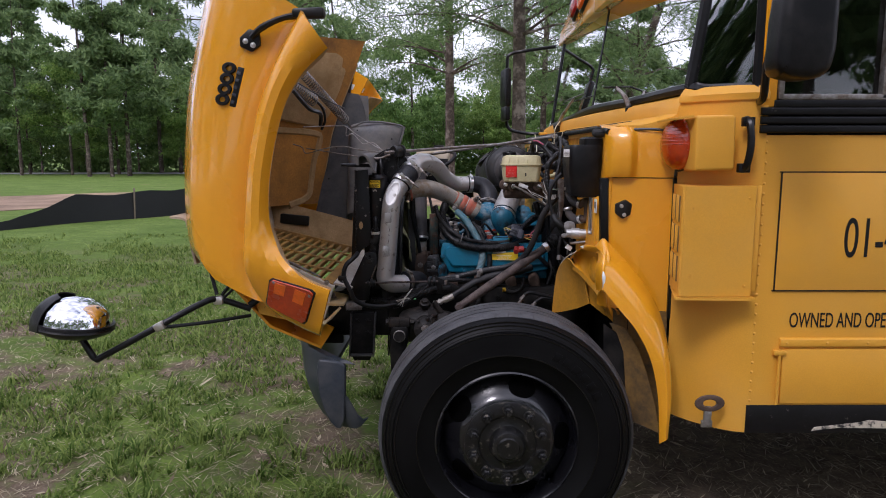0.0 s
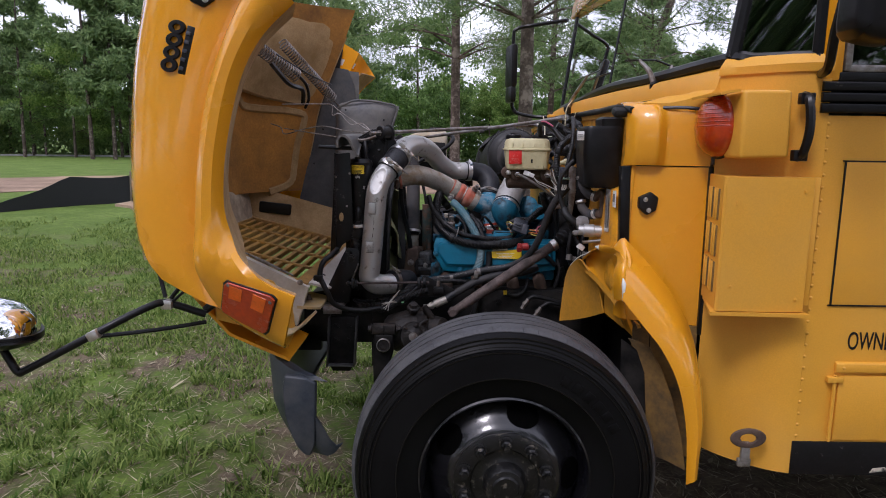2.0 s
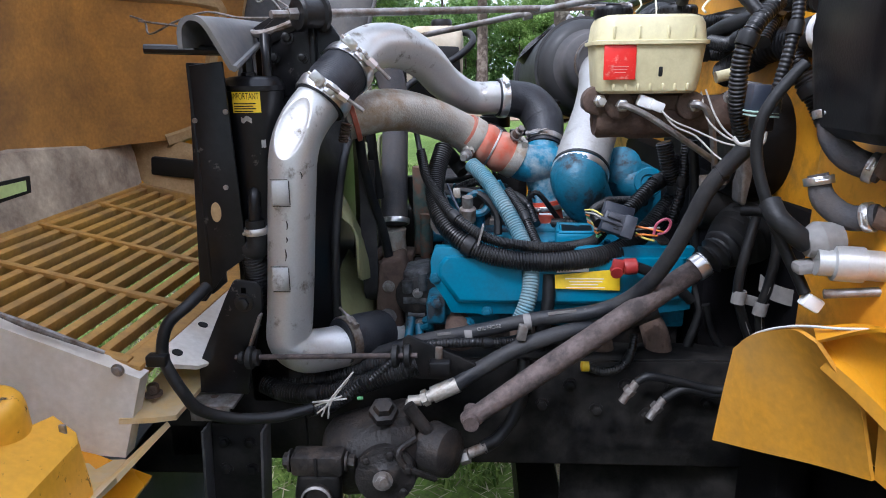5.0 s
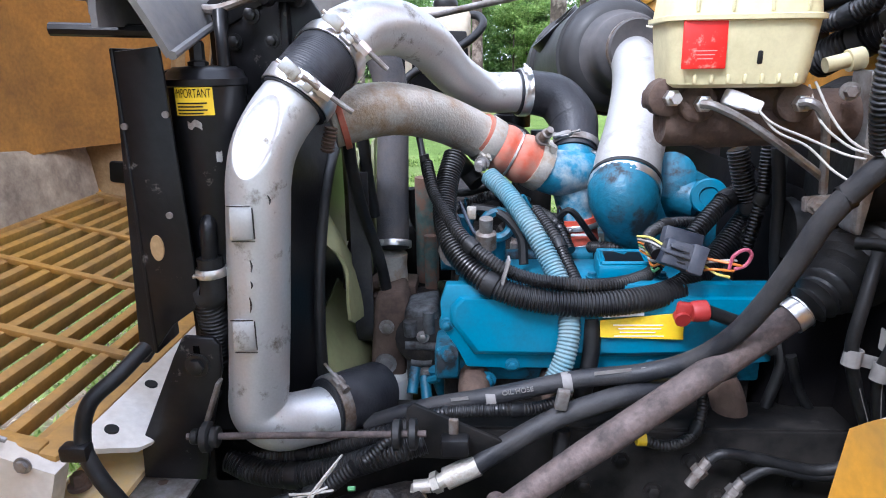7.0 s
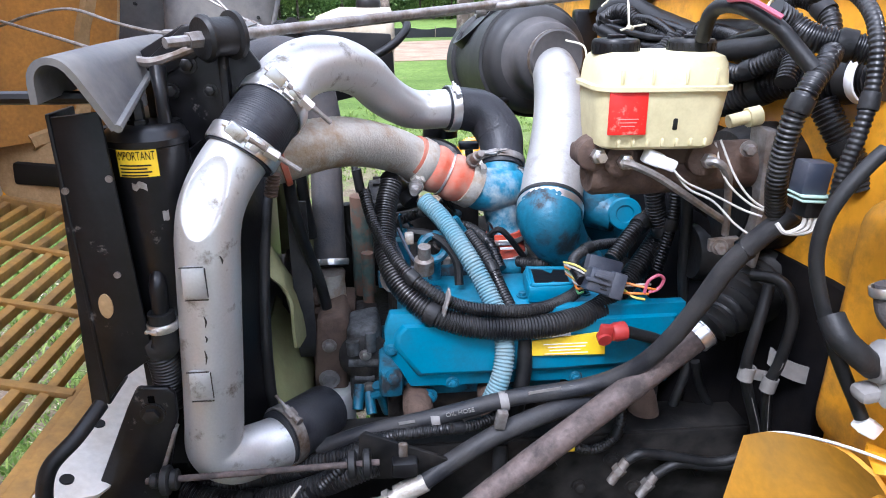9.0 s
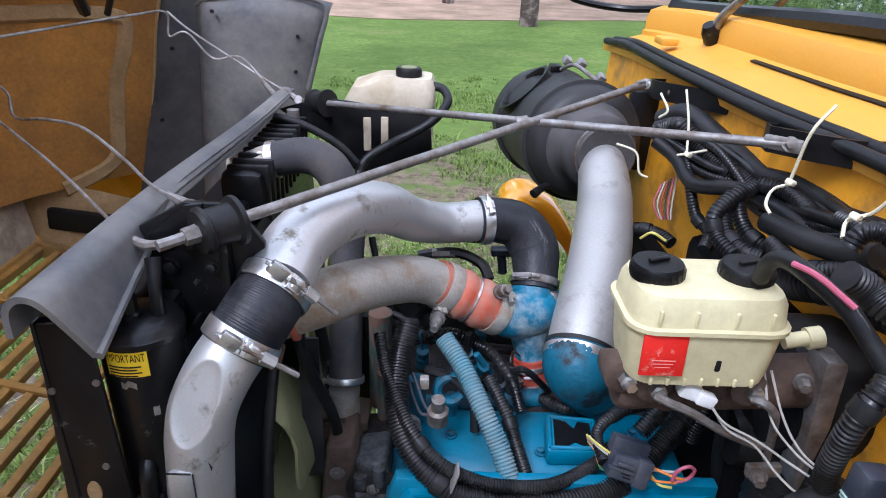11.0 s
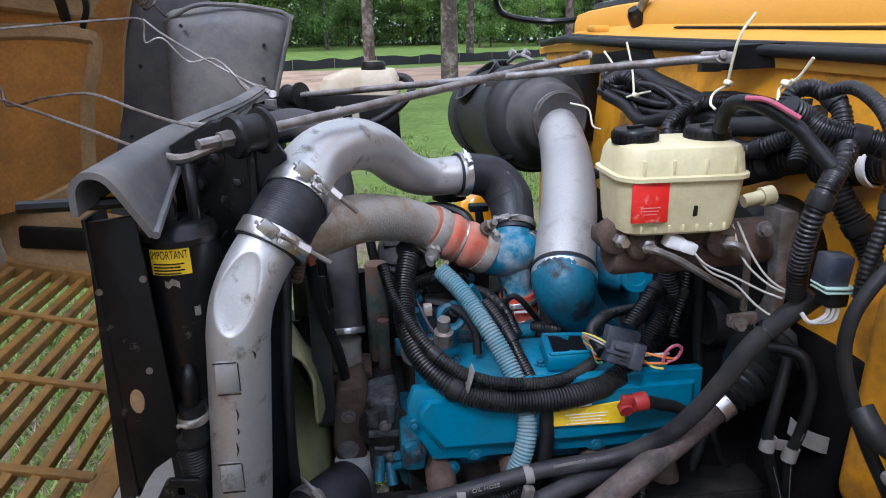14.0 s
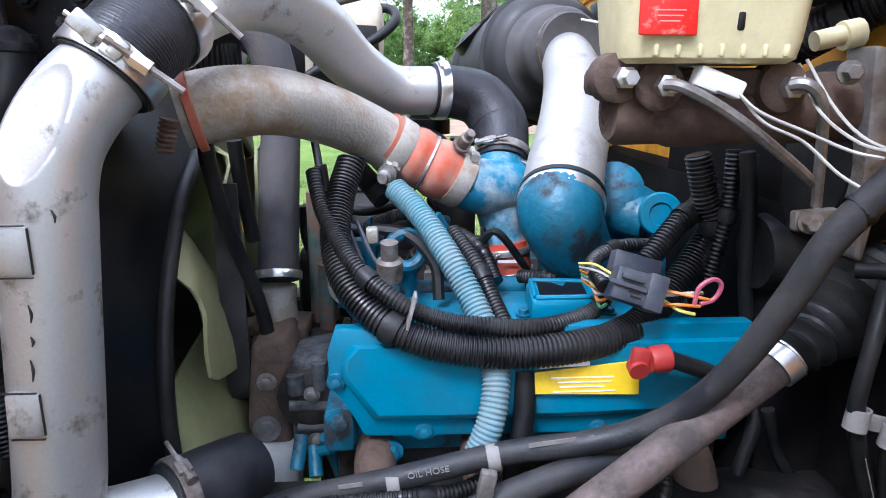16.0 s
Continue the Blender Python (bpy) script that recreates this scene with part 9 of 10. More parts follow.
hose("riser_hose", [(0.559, 3.550, 1.418), (0.572, 3.550, 1.333), (0.579, 3.550, 1.228), (0.599, 3.550, 1.127)], 0.011, M_rubber, "plain black hose hanging behind the brake cylinder")
hose("riser_hose", [(0.610, 3.600, 1.410), (0.619, 3.600, 1.321), (0.629, 3.600, 1.211)], 0.014, M_loom, "plain black hose hanging behind the brake cylinder")
# oil hose that sweeps across and up
oh = hose("oil_hose", [(-0.139, 3.430, 0.959), (-0.036, 3.420, 0.998), (0.084, 3.420, 1.022), (0.220, 3.420, 1.053), (0.323, 3.410, 1.071), (0.390, 3.390, 1.102), (0.437, 3.360, 1.155), (0.467, 3.330, 1.222), (0.488, 3.300, 1.296), (0.506, 3.280, 1.358), (0.534, 3.260, 1.411), (0.568, 3.240, 1.457)], 0.0155, M_hose_dark, "long black oil hose with faded white print")
for px, w in (((0.274, 3.404, 1.072), 0.06), ((0.339, 3.402, 1.080), 0.04), ((0.024, 3.405, 1.020), 0.03)):
    part("print", box(np.array(px) + np.array([0, -0.0012, 0.004]), (w, 0.0008, 0.006), 0, (0, -7, 0)), M_grey_strap, oh, "faded pale print")
letters("hose_print", "OIL HOSE", 0.0085, np.array((0.095, 3.404, 1.031)) + np.array([0, -0.001, 0]), (0.985, 0, 0.172), (-0.172, 0, 0.985), M_grey_strap, oh, depth=0.0006)
for px in ((0.077, 3.420, 1.017), (0.203, 3.420, 1.047)):
    part("strap", lathe([(0.0165, -0.008), (0.018, -0.008), (0.018, 0.008), (0.0165, 0.008)], px, (1, 0, 0.15), 18, closed=True), M_grey_strap, oh, "grey rubber strap")
part("print_tape", lathe([(0.0165, -0.006), (0.0175, -0.006), (0.0175, 0.006), (0.0165, 0.006)], (0.523, 3.270, 1.391), (1, 0, 0.6), 18, closed=True), M_black, oh)
oh2 = hose("return_hose", [(0.042, 3.360, 0.922), (0.102, 3.370, 0.959), (0.188, 3.380, 1.006), (0.295, 3.400, 1.035), (0.396, 3.420, 1.044), (0.478, 3.440, 1.067)], 0.0175, M_hose_dark, "thick black return hose with a crimped fitting")
part("fitting", join(rod((0.054, 3.360, 0.928), (0.001, 3.355, 0.904), 0.0185, 14), rod((0.001, 3.355, 0.904), (-0.024, 3.350, 0.894), 0.013, 10), lathe([(0.018, 0), (0.018, 0.012)], (-0.009, 3.353, 0.901), (-1, 0, -0.5), 6), rod((-0.024, 3.350, 0.894), (-0.051, 3.350, 0.891), 0.012, 10), rod((-0.051, 3.350, 0.891), (-0.039, 3.350, 0.858), 0.013, 10)), M_alu_dull, oh2, "crimped grey steel fitting")
part("clamp_block", box((0.189, 3.370, 1.043), (0.02, 0.014, 0.035), 0.003, (0, 10, 0)), M_steel_dull, oh2)
hose("tail_loom", [(-0.076, 3.420, 0.978), (-0.015, 3.400, 0.999), (0.073, 3.400, 1.006), (0.154, 3.420, 0.999), (0.212, 3.450, 1.003)], 0.011, M_loom, LOOM, "ribbed", 0.006, 0.12, "wiring loom")
ct = thing("steering_shaft", (0.3, 3.34, 0.85), "brown weathered steel steering shaft with a worn yoke", "shaft")
s0, s1 = np.array((0.095, 3.300, 0.891)), np.array((0.553, 3.390, 1.188))
part("shaft", tube([s0, s0 * 0.7 + s1 * 0.3, s0 * 0.3 + s1 * 0.7, s1], [0.019, 0.0235, 0.0235, 0.022], 18), M_rust_tube, ct)
part("yoke", join(box(s0 + np.array([-0.01, 0, -0.008]), (0.045, 0.035, 0.035), 0.01, (0, -33, 0)), lathe([(0.016, -0.03), (0.016, 0.03)], (0.083, 3.300, 0.884), (0, 1, 0), 16)), M_rust_tube, ct)
part("collar", lathe([(0.0245, -0.012), (0.0265, -0.012), (0.0265, 0.012), (0.0245, 0.012)], (0.544, 3.388, 1.183), s1 - s0, 20, closed=True), M_steel, ct, "bright collar")
bl = [(0.551, 3.392, 1.187), (0.580, 3.400, 1.207), (0.614, 3.420, 1.224), (0.659, 3.450, 1.242), (0.727, 3.500, 1.256)]
bp_ = resample(spline(bl, 8), 0.004)
part("bellows", sweep(bp_, [0.024 + 0.042 * min(1, i / (len(bp_) * 0.55)) - 0.013 * abs(math.sin(i * 0.75)) + 0.006 for i in range(len(bp_))], 22), M_rubber, ct, "ribbed black rubber bellows")
# steering gear and low clutter on the near chassis rail
sg = thing("steering_gear", (-0.08, 3.3, 0.65), "greasy black steering gear box with bolted arm", "steering gear")
part("housing", join(lathe([(0.05, -0.11), (0.07, -0.1), (0.085, -0.08), (0.088, -0.02), (0.082, 0.0), (0.085, 0.06), (0.062, 0.09), (0.05, 0.1)], (-0.115, 3.330, 0.79), (1, -0.1, 0.28), 26), box((-0.118, 3.335, 0.84), (0.17, 0.1, 0.07), 0.025, (0, -16, 0)), lathe([(0.052, 0), (0.058, 0.01), (0.05, 0.06), (0.03, 0.07)], (-0.01, 3.32, 0.8), (0.8, -0.5, 0.1), 20)), M_cast, sg)
part("side_cover", lathe([(0.062, 0.0), (0.064, 0.006), (0.06, 0.018), (0.03, 0.022), (0.02, 0.03)], (-0.09, 3.25, 0.785), (0.1, -1, 0.15), 24), M_cast, sg, "greasy round side cover")
for k in range(6):
    a = math.pi / 3 * k + 0.3
    part("bolt", hexbolt((-0.09 + 0.05 * math.cos(a), 3.235, 0.788 + 0.05 * math.sin(a)), (0.1, -1, 0.15), 0.008, 0.009), M_cast, sg)
part("adjuster", join(lathe([(0.009, 0), (0.009, 0.03)], (-0.09, 3.232, 0.787), (0.1, -1, 0.15), 12), hexbolt((-0.091, 3.215, 0.789), (0.1, -1, 0.15), 0.014, 0.008)), M_steel_dull, sg)
part("cap", lathe([(0.03, 0), (0.03, 0.018), (0.022, 0.022), (0.018, 0.035)], (-0.096, 3.290, 0.893), (0.1, -0.5, 1), 6), M_cast, sg)
part("clamp_block", join(box((-0.222, 3.235, 0.818), (0.105, 0.05, 0.044), 0.008), hexbolt((-0.277, 3.235, 0.818), (-1, 0, 0), 0.016, 0.016), hexbolt((-0.167, 3.235, 0.818), (1, 0, 0), 0.014, 0.02)), M_cast, sg, "pinch clamp with two bolts")
part("clamp_gap", box((-0.222, 3.2085, 0.82), (0.006, 0.004, 0.042), 0.001), M_ink, sg)
part("arm", prism([(-0.262, 0.8), (-0.178, 0.8), (-0.178, 0.72), (-0.195, 0.66), (-0.205, 0.52), (-0.265, 0.52), (-0.272, 0.66), (-0.272, 0.75)], 3.212, 3.25, "y", 0.012, 3), M_frame_black, sg)
part("pivot", lathe([(0.03, -0.004), (0.031, 0.012), (0.027, 0.017), (0.024, 0.012), (0.012, 0.013), (0.006, 0.011)], (-0.222, 3.212, 0.752), (0, -1, 0.05), 24), M_cast, sg, "round pivot cap with a worn rim")
part("pivot_rim", lathe([(0.0275, 0.012), (0.031, 0.011), (0.0315, 0.015), (0.0275, 0.018)], (-0.222, 3.212, 0.752), (0, -1, 0.05), 24, closed=True), M_steel_dull, sg)
part("grease_line", tube([(-0.03, 3.27, 0.85), (-0.06, 3.24, 0.84), (-0.05, 3.235, 0.81), (-0.02, 3.24, 0.79), (0.01, 3.26, 0.765)], 0.007, 8, 6), M_cast, sg)
part("port_fitting", join(rod((-0.047, 3.300, 0.908), (0.021, 3.300, 0.809), 0.014, 10), rod((-0.001, 3.300, 0.842), (0.021, 3.300, 0.767), 0.018, 8)), M_cast, sg)
part("hose_end", join(rod((0.020, 3.320, 0.757), (0.115, 3.340, 0.791), 0.012, 10), lathe([(0.016, 0), (0.016, 0.02)], (0.060, 3.320, 0.774), (1, 0, 0.4), 6)), M_steel_dull, sg)
hose("pressure_hose", [(0.107, 3.340, 0.787), (0.147, 3.360, 0.807), (0.188, 3.380, 0.876), (0.196, 3.400, 0.970)], 0.014, M_rubber, "black pressure hose rising from the steering gear")
# low looms in front of the radiator mount
for i, (pts, r) in enumerate((([(-0.373, 3.440, 0.914), (-0.320, 3.430, 0.893), (-0.243, 3.420, 0.905), (-0.158, 3.410, 0.937), (-0.085, 3.400, 0.964), (-0.035, 3.410, 0.984)], 0.017), ([(-0.385, 3.420, 0.891), (-0.333, 3.400, 0.882), (-0.256, 3.380, 0.889), (-0.172, 3.370, 0.912), (-0.091, 3.360, 0.949), (-0.033, 3.370, 0.965)], 0.022), ([(-0.129, 3.350, 0.939), (-0.090, 3.360, 0.971), (-0.048, 3.380, 0.996), (0.005, 3.400, 1.002)], 0.012), ([(-0.261, 3.320, 0.880), (-0.205, 3.330, 0.895), (-0.147, 3.340, 0.934)], 0.014))):
    hose("low_loom", pts, r, M_loom, "black corrugated loom lying along the chassis rail", "ribbed", 0.0068, 0.11, "wiring loom", "low looms")
hl_ = hose("headlamp_lead", [(-0.439, 3.300, 1.164), (-0.457, 3.250, 1.144), (-0.488, 3.220, 1.115), (-0.500, 3.210, 1.065), (-0.488, 3.200, 1.033), (-0.464, 3.200, 0.984), (-0.447, 3.220, 0.937), (-0.394, 3.250, 0.902), (-0.315, 3.280, 0.889), (-0.248, 3.310, 0.894)], 0.0115, M_rubber, "black taped headlamp lead", category="cable")
part("plug", box((-0.505, 3.200, 1.052), (0.04, 0.024, 0.024), 0.005), M_black_plastic, hl_)
wt = thing("loose_white_wires", (-0.207, 3.300, 0.913), "small tied bunch of loose white wires", "wires")
for k, (a, b, c) in enumerate((((-0.241, 3.290, 0.918), (-0.206, 3.280, 0.928), (-0.171, 3.290, 0.927)), ((-0.237, 3.290, 0.910), (-0.201, 3.280, 0.929), (-0.180, 3.290, 0.933)), ((-0.222, 3.280, 0.892), (-0.203, 3.280, 0.929), (-0.158, 3.310, 0.978)), ((-0.209, 3.280, 0.888), (-0.200, 3.280, 0.926), (-0.168, 3.310, 0.962)), ((-0.231, 3.280, 0.899), (-0.202, 3.280, 0.924), (-0.191, 3.290, 0.943)))):
    part("wire", tube([a, b, c], 0.0021, 6, 5), M_wire_white, wt)
part("tape_tag", rod((-0.150, 3.300, 0.923), (-0.139, 3.300, 0.924), 0.004, 8), M_wire_green, wt)
# connector on the looms
cn = thing("wiring_connector", (0.398, 3.500, 1.244), "slate blue wiring connector with loose coloured wires", "connector")
part("body", box((0.394, 3.492, 1.246), (0.064, 0.036, 0.044), 0.004, (-18, 18, -4)), M_slate, cn)
part("rear_shell", box((0.402, 3.515, 1.269), (0.066, 0.026, 0.03), 0.003, (-18, 16, -4)), M_slate, cn)
part("end_block", box((0.418, 3.49, 1.239), (0.026, 0.04, 0.049), 0.003, (-18, 18, -4)), M_slate, cn)
part("latch", join(box((0.38, 3.472, 1.256), (0.05, 0.005, 0.006), 0.001, (-18, 18, -4)), box((0.386, 3.472, 1.266), (0.03, 0.008, 0.008), 0.002, (-18, 18, -4))), M_slate, cn)
for k in (0, 1):
    part("latch_slot", box((0.388 + 0.002 * k, 3.471, 1.248 - 0.008 * k), (0.014, 0.003, 0.0022), 0, (-18, 18, -4)), M_ink, cn)
wm = (M_wire_white, M_wire_orange, M_wire_yellow, M_wire_white, M_wire_orange, M_wire_green)
for k in range(6):
    part("wire", tube([np.array((0.335, 3.545, 1.266)) + np.array([0.002, 0.003, -0.006]) * k, np.array((0.348, 3.515, 1.272)) + np.array([0.004, 0, -0.009]) * k, np.array((0.368, 3.505, 1.262)) + np.array([0.001, 0, -0.0075]) * k], 0.002, 6, 5), wm[(k + 2) % 6], cn)
    part("wire", tube([np.array((0.342, 3.550, 1.259)) + np.array([0.004, 0, -0.008]) * k, np.array((0.348, 3.530, 1.257)) + np.array([0.003, 0, -0.01]) * k, np.array((0.366, 3.510, 1.256)) + np.array([0.0, 0, -0.0075]) * k], 0.0023, 6, 5), wm[k], cn)
for k, (b, c) in enumerate((((0.475, 3.480, 1.236), (0.495, 3.480, 1.231)), ((0.469, 3.490, 1.238), (0.488, 3.490, 1.238)), ((0.453, 3.480, 1.218), (0.475, 3.480, 1.212)), ((0.447, 3.480, 1.226), (0.481, 3.480, 1.223)))):
    part("wire", tube([np.array((0.440, 3.500, 1.239)) + np.array([0, 0, -0.007]) * k, b, c], 0.0024, 6, 5), (M_wire_orange, M_wire_white, M_wire_yellow, M_wire_orange)[k], cn)
part("pink_loop", tube([(0.473, 3.480, 1.226), (0.478, 3.480, 1.249), (0.496, 3.480, 1.260), (0.507, 3.480, 1.251), (0.499, 3.480, 1.233), (0.481, 3.480, 1.226)], 0.0032, 7, 6), M_wire_pink, cn, "pink wire loop")
# red dipstick handle with its black tube
ds = thing("oil_dipstick", (0.397, 3.450, 1.162), "red plastic dipstick handle on a black tube", "dipstick")
part("handle", join(lathe([(0.016, 0), (0.018, 0.008), (0.018, 0.026), (0.012, 0.03)], (0.406, 3.450, 1.162), (1, 0.1, 0.05), 18), box((0.394, 3.450, 1.162), (0.025, 0.014, 0.034), 0.005, (0, 8, 0)), lathe([(0.013, -0.012), (0.013, 0.004)], (0.392, 3.445, 1.151), (0, -1, -0.3), 14)), M_red_knob, ds)
part("tube", tube([(0.423, 3.450, 1.166), (0.464, 3.460, 1.149), (0.515, 3.480, 1.122), (0.571, 3.500, 1.070)], 0.0115, 12, 6), M_rubber, ds)
# thin hoses by the fan
hose("coolant_hose", [(-0.176, 3.600, 1.440), (-0.176, 3.620, 1.380), (-0.165, 3.660, 1.282), (-0.143, 3.700, 1.174), (-0.131, 3.720, 1.077), (-0.131, 3.730, 1.026)], 0.0115, M_rubber, "thin black coolant hose hanging beside the fan")
hose("coolant_hose", [(-0.174, 3.750, 1.419), (-0.170, 3.760, 1.341), (-0.162, 3.780, 1.250)], 0.012, M_rubber, "thin black coolant hose hanging beside the fan")
solo("hose_spring", ribbed([(-0.184, 3.500, 1.464), (-0.190, 3.500, 1.441), (-0.194, 3.500, 1.424)], 0.012, 0.006, 0.25, 12), M_rust, "small rusty spring clip beside the sleeve", "spring")
# yellow-tipped branch
yb = hose("branch_lead", [(0.331, 3.400, 0.952), (0.372, 3.400, 0.941), (0.413, 3.410, 0.954), (0.430, 3.420, 0.988), (0.436, 3.440, 1.010)], 0.0095, M_loom, "small black loom with a yellow tip", "ribbed", 0.006, 0.12, "cable")
part("yellow_tip", lathe([(0.011, -0.008), (0.011, 0.008)], (0.327, 3.400, 0.953), (1, 0, 0), 12), M_label_yellow, yb)
for pts in ([(0.434, 3.380, 0.928), (0.460, 3.380, 0.941), (0.522, 3.380, 0.930), (0.603, 3.380, 0.911), (0.656, 3.370, 0.932), (0.667, 3.360, 0.983), (0.623, 3.340, 1.085), (0.601, 3.330, 1.150), (0.607, 3.330, 1.226), (0.628, 3.350, 1.293)], [(0.494, 3.380, 0.890), (0.536, 3.380, 0.913), (0.605, 3.380, 0.901), (0.664, 3.370, 0.918), (0.675, 3.350, 0.990), (0.648, 3.330, 1.102), (0.653, 3.320, 1.164), (0.660, 3.320, 1.239), (0.652, 3.330, 1.286), (0.639, 3.350, 1.303), (0.612, 3.380, 1.299)]):
    af_ = hose("air_line", pts, 0.0095, M_rubber, "thin black air line with a brass-tipped fitting", group="air lines")
    part("print_line", tube([np.array(p) + np.array([0, -0.0094, 0.002]) for p in pts[4:7]], 0.0012, 5, 6), M_grey_strap, af_, "faded pale print along the line")
    p0 = np.array(pts[0])
    part("fitting", rod(p0, p0 + np.array([-0.03, -0.005, -0.045]), 0.009, 10), M_steel_dull, af_)
    part("fitting_nut", lathe([(0.013, 0), (0.013, 0.014)], p0 + np.array([-0.01, -0.002, -0.014]), (-0.6, 0, -0.8), 6), M_steel_dull, af_)
gs = thing("grey_strap", (0.616, 3.320, 1.144), "pale grey rubber strap tying two hoses", "strap")
for px, ax in (((0.604, 3.330, 1.139), (0.1, 0, 1)), ((0.646, 3.325, 1.117), (0.15, 0, 1))):
    part("loop", lathe([(0.0105, -0.013), (0.013, -0.013), (0.013, 0.013), (0.0105, 0.013)], px, ax, 18, closed=True), M_grey_strap, gs)
part("link", box((np.array((0.604, 3.330, 1.139)) + np.array((0.645, 3.325, 1.123))) / 2 + np.array([0, 0.008, 0]), (0.04, 0.004, 0.02), 0.001, (0, 15, 0)), M_grey_strap, gs)
tail = [(0.646, 3.340, 1.166), (0.660, 3.320, 1.155), (0.683, 3.300, 1.150), (0.715, 3.300, 1.142), (0.738, 3.300, 1.121)]
part("tail", shell(loft([[np.array(p) + np.array([0, 0, 0.016]), np.array(p) - np.array([0, 0, 0.016])] for p in spline(tail, 5)]), 0.003), M_grey_strap, gs)
# loose hoses in the dark corner by the firewall
for pts, r in (([(0.605, 3.500, 1.060), (0.635, 3.500, 0.978), (0.702, 3.500, 0.904), (0.750, 3.500, 0.915)], 0.009), ([(0.558, 3.550, 1.137), (0.598, 3.520, 1.048), (0.572, 3.500, 0.955)], 0.01), ([(0.669, 3.600, 1.160), (0.711, 3.550, 1.078), (0.732, 3.500, 0.944)], 0.012)):
    hose("corner_hose", pts, r, M_rubber, "thin black hose in the dark corner by the firewall", group="corner hoses")

# ---- firewall, cowl top, heater side, firewall looms ----
def fire_x(y):
    return float(np.interp(y, [2.75, 3.3, 3.6, 3.85, 4.3, 4.95], [0.725, 0.725, 0.705, 0.67, 0.65, 0.64]))


def screen_x(y):
    return float(np.interp(y, [2.70, 3.86, 4.9], [1.005, 0.875, 0.815]))


ys_f = [2.78, 2.9, 3.1, 3.3, 3.5, 3.65, 3.8, 3.95, 4.1, 4.3, 4.5, 4.7, 4.85, 4.93]
part("firewall", shell(loft([[(fire_x(y) + (0.03 if z < 1.0 else 0) - 0.02 * math.sin(3.1 * min(1, max(0, (z - 0.9) / 0.9))), y, z) for y in ys_f] for z in (0.93, 1.02, 1.1, 1.25, 1.4, 1.55, 1.7, 1.772)]), 0.012), M_firewall, bus)
part("footwell", box((0.715, 3.03, 1.28), (0.1, 0.46, 0.4), 0.045, seg=5), M_firewall, bus, "rounded yellow footwell bulge")
# the tunnel's darkness is put into the colour of these near-black blocks
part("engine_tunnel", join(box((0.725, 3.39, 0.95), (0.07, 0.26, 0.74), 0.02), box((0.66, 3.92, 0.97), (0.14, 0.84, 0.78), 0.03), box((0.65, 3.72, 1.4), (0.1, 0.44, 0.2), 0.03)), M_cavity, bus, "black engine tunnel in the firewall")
rows = [[(0.74, 2.78, 1.76), (0.76, 2.775, 1.755), (0.79, 2.765, 1.752), (0.83, 2.75, 1.75), (0.88, 2.738, 1.76), (0.955, 2.71, 1.785), (0.965, 2.704, 1.795), (0.97, 2.7, 1.82), (0.982, 2.694, 1.875), (1.012, 2.699, 1.895)],
        [(0.74, 2.775, 1.785), (0.75, 2.772, 1.785), (0.77, 2.77, 1.785), (0.82, 2.755, 1.785), (0.87, 2.74, 1.795), (0.945, 2.712, 1.818), (0.958, 2.706, 1.828), (0.965, 2.7, 1.862), (0.977, 2.695, 1.89), (1.01, 2.7, 1.908)],
        [(0.72, 2.79, 1.77), (0.72, 2.785, 1.78), (0.745, 2.785, 1.79), (0.79, 2.78, 1.8), (0.84, 2.77, 1.81), (0.925, 2.755, 1.822), (0.94, 2.75, 1.83), (0.946, 2.745, 1.862), (0.958, 2.745, 1.89), (1.0, 2.755, 1.907)],
        [(0.705, 2.84, 1.755), (0.702, 2.84, 1.772), (0.74, 2.835, 1.786), (0.79, 2.83, 1.8), (0.83, 2.825, 1.812), (0.912, 2.82, 1.823), (0.926, 2.82, 1.83), (0.932, 2.815, 1.862), (0.944, 2.81, 1.89), (0.99, 2.815, 1.906)]]
for y in ys_f[1:] + [5.0]:
    fx, sx = fire_x(min(y, 4.93)), screen_x(y)
    dr = 0.03 * max(0, (y - 4.3) / 0.7) ** 2
    rows.append([(px, y, pz - dr) for px, pz in ((fx - 0.014, 1.752), (fx - 0.018, 1.774), (fx + 0.02, 1.784), (fx + 0.085, 1.802), (fx + 0.11, 1.808), (sx - 0.066, 1.822), (sx - 0.056, 1.828), (sx - 0.056, 1.862), (sx - 0.046, 1.89), (sx - 0.005, 1.905))])
part("cowl_top", shell(loft(rows), -0.01), M_yellow_old, bus, "stepped yellow cowl below the windscreen")
sill = []
for k in range(13):
    t = k / 12
    x = 0.966 + 0.264 * t
    top = np.array(ws_pt(2, t, 0.0))
    low = np.array([x, side_y(x) - 0.002, 1.892])
    sill.append([low + np.array([0, 0.004, -0.02]), low, low * 0.6 + top * 0.4 + np.array([0, 0, 0.008]), top + np.array([0, 0.01, 0])])
part("screen_sill", shell(loft(sill), -0.01), M_yellow_old, bus, "yellow sill under the corner window")
for k, (dx, dz, r) in enumerate(((-0.024, 1.782, 0.012), (0.006, 1.788, 0.011))):
    part("cowl_seal", tube([(fire_x(y) + dx, y, dz - 0.035 * max(0, (2.95 - y) / 0.23) ** 1.5 - 0.02 * max(0, (y - 4.7) / 0.23)) for y in ys_f], r, 10, 4), M_rubber, bus, "black rubber cowl seal")
part("seal_corner", box((0.668, 2.83, 1.755), (0.05, 0.06, 0.03), 0.012, (15, 0, 0)), M_rubber, bus)
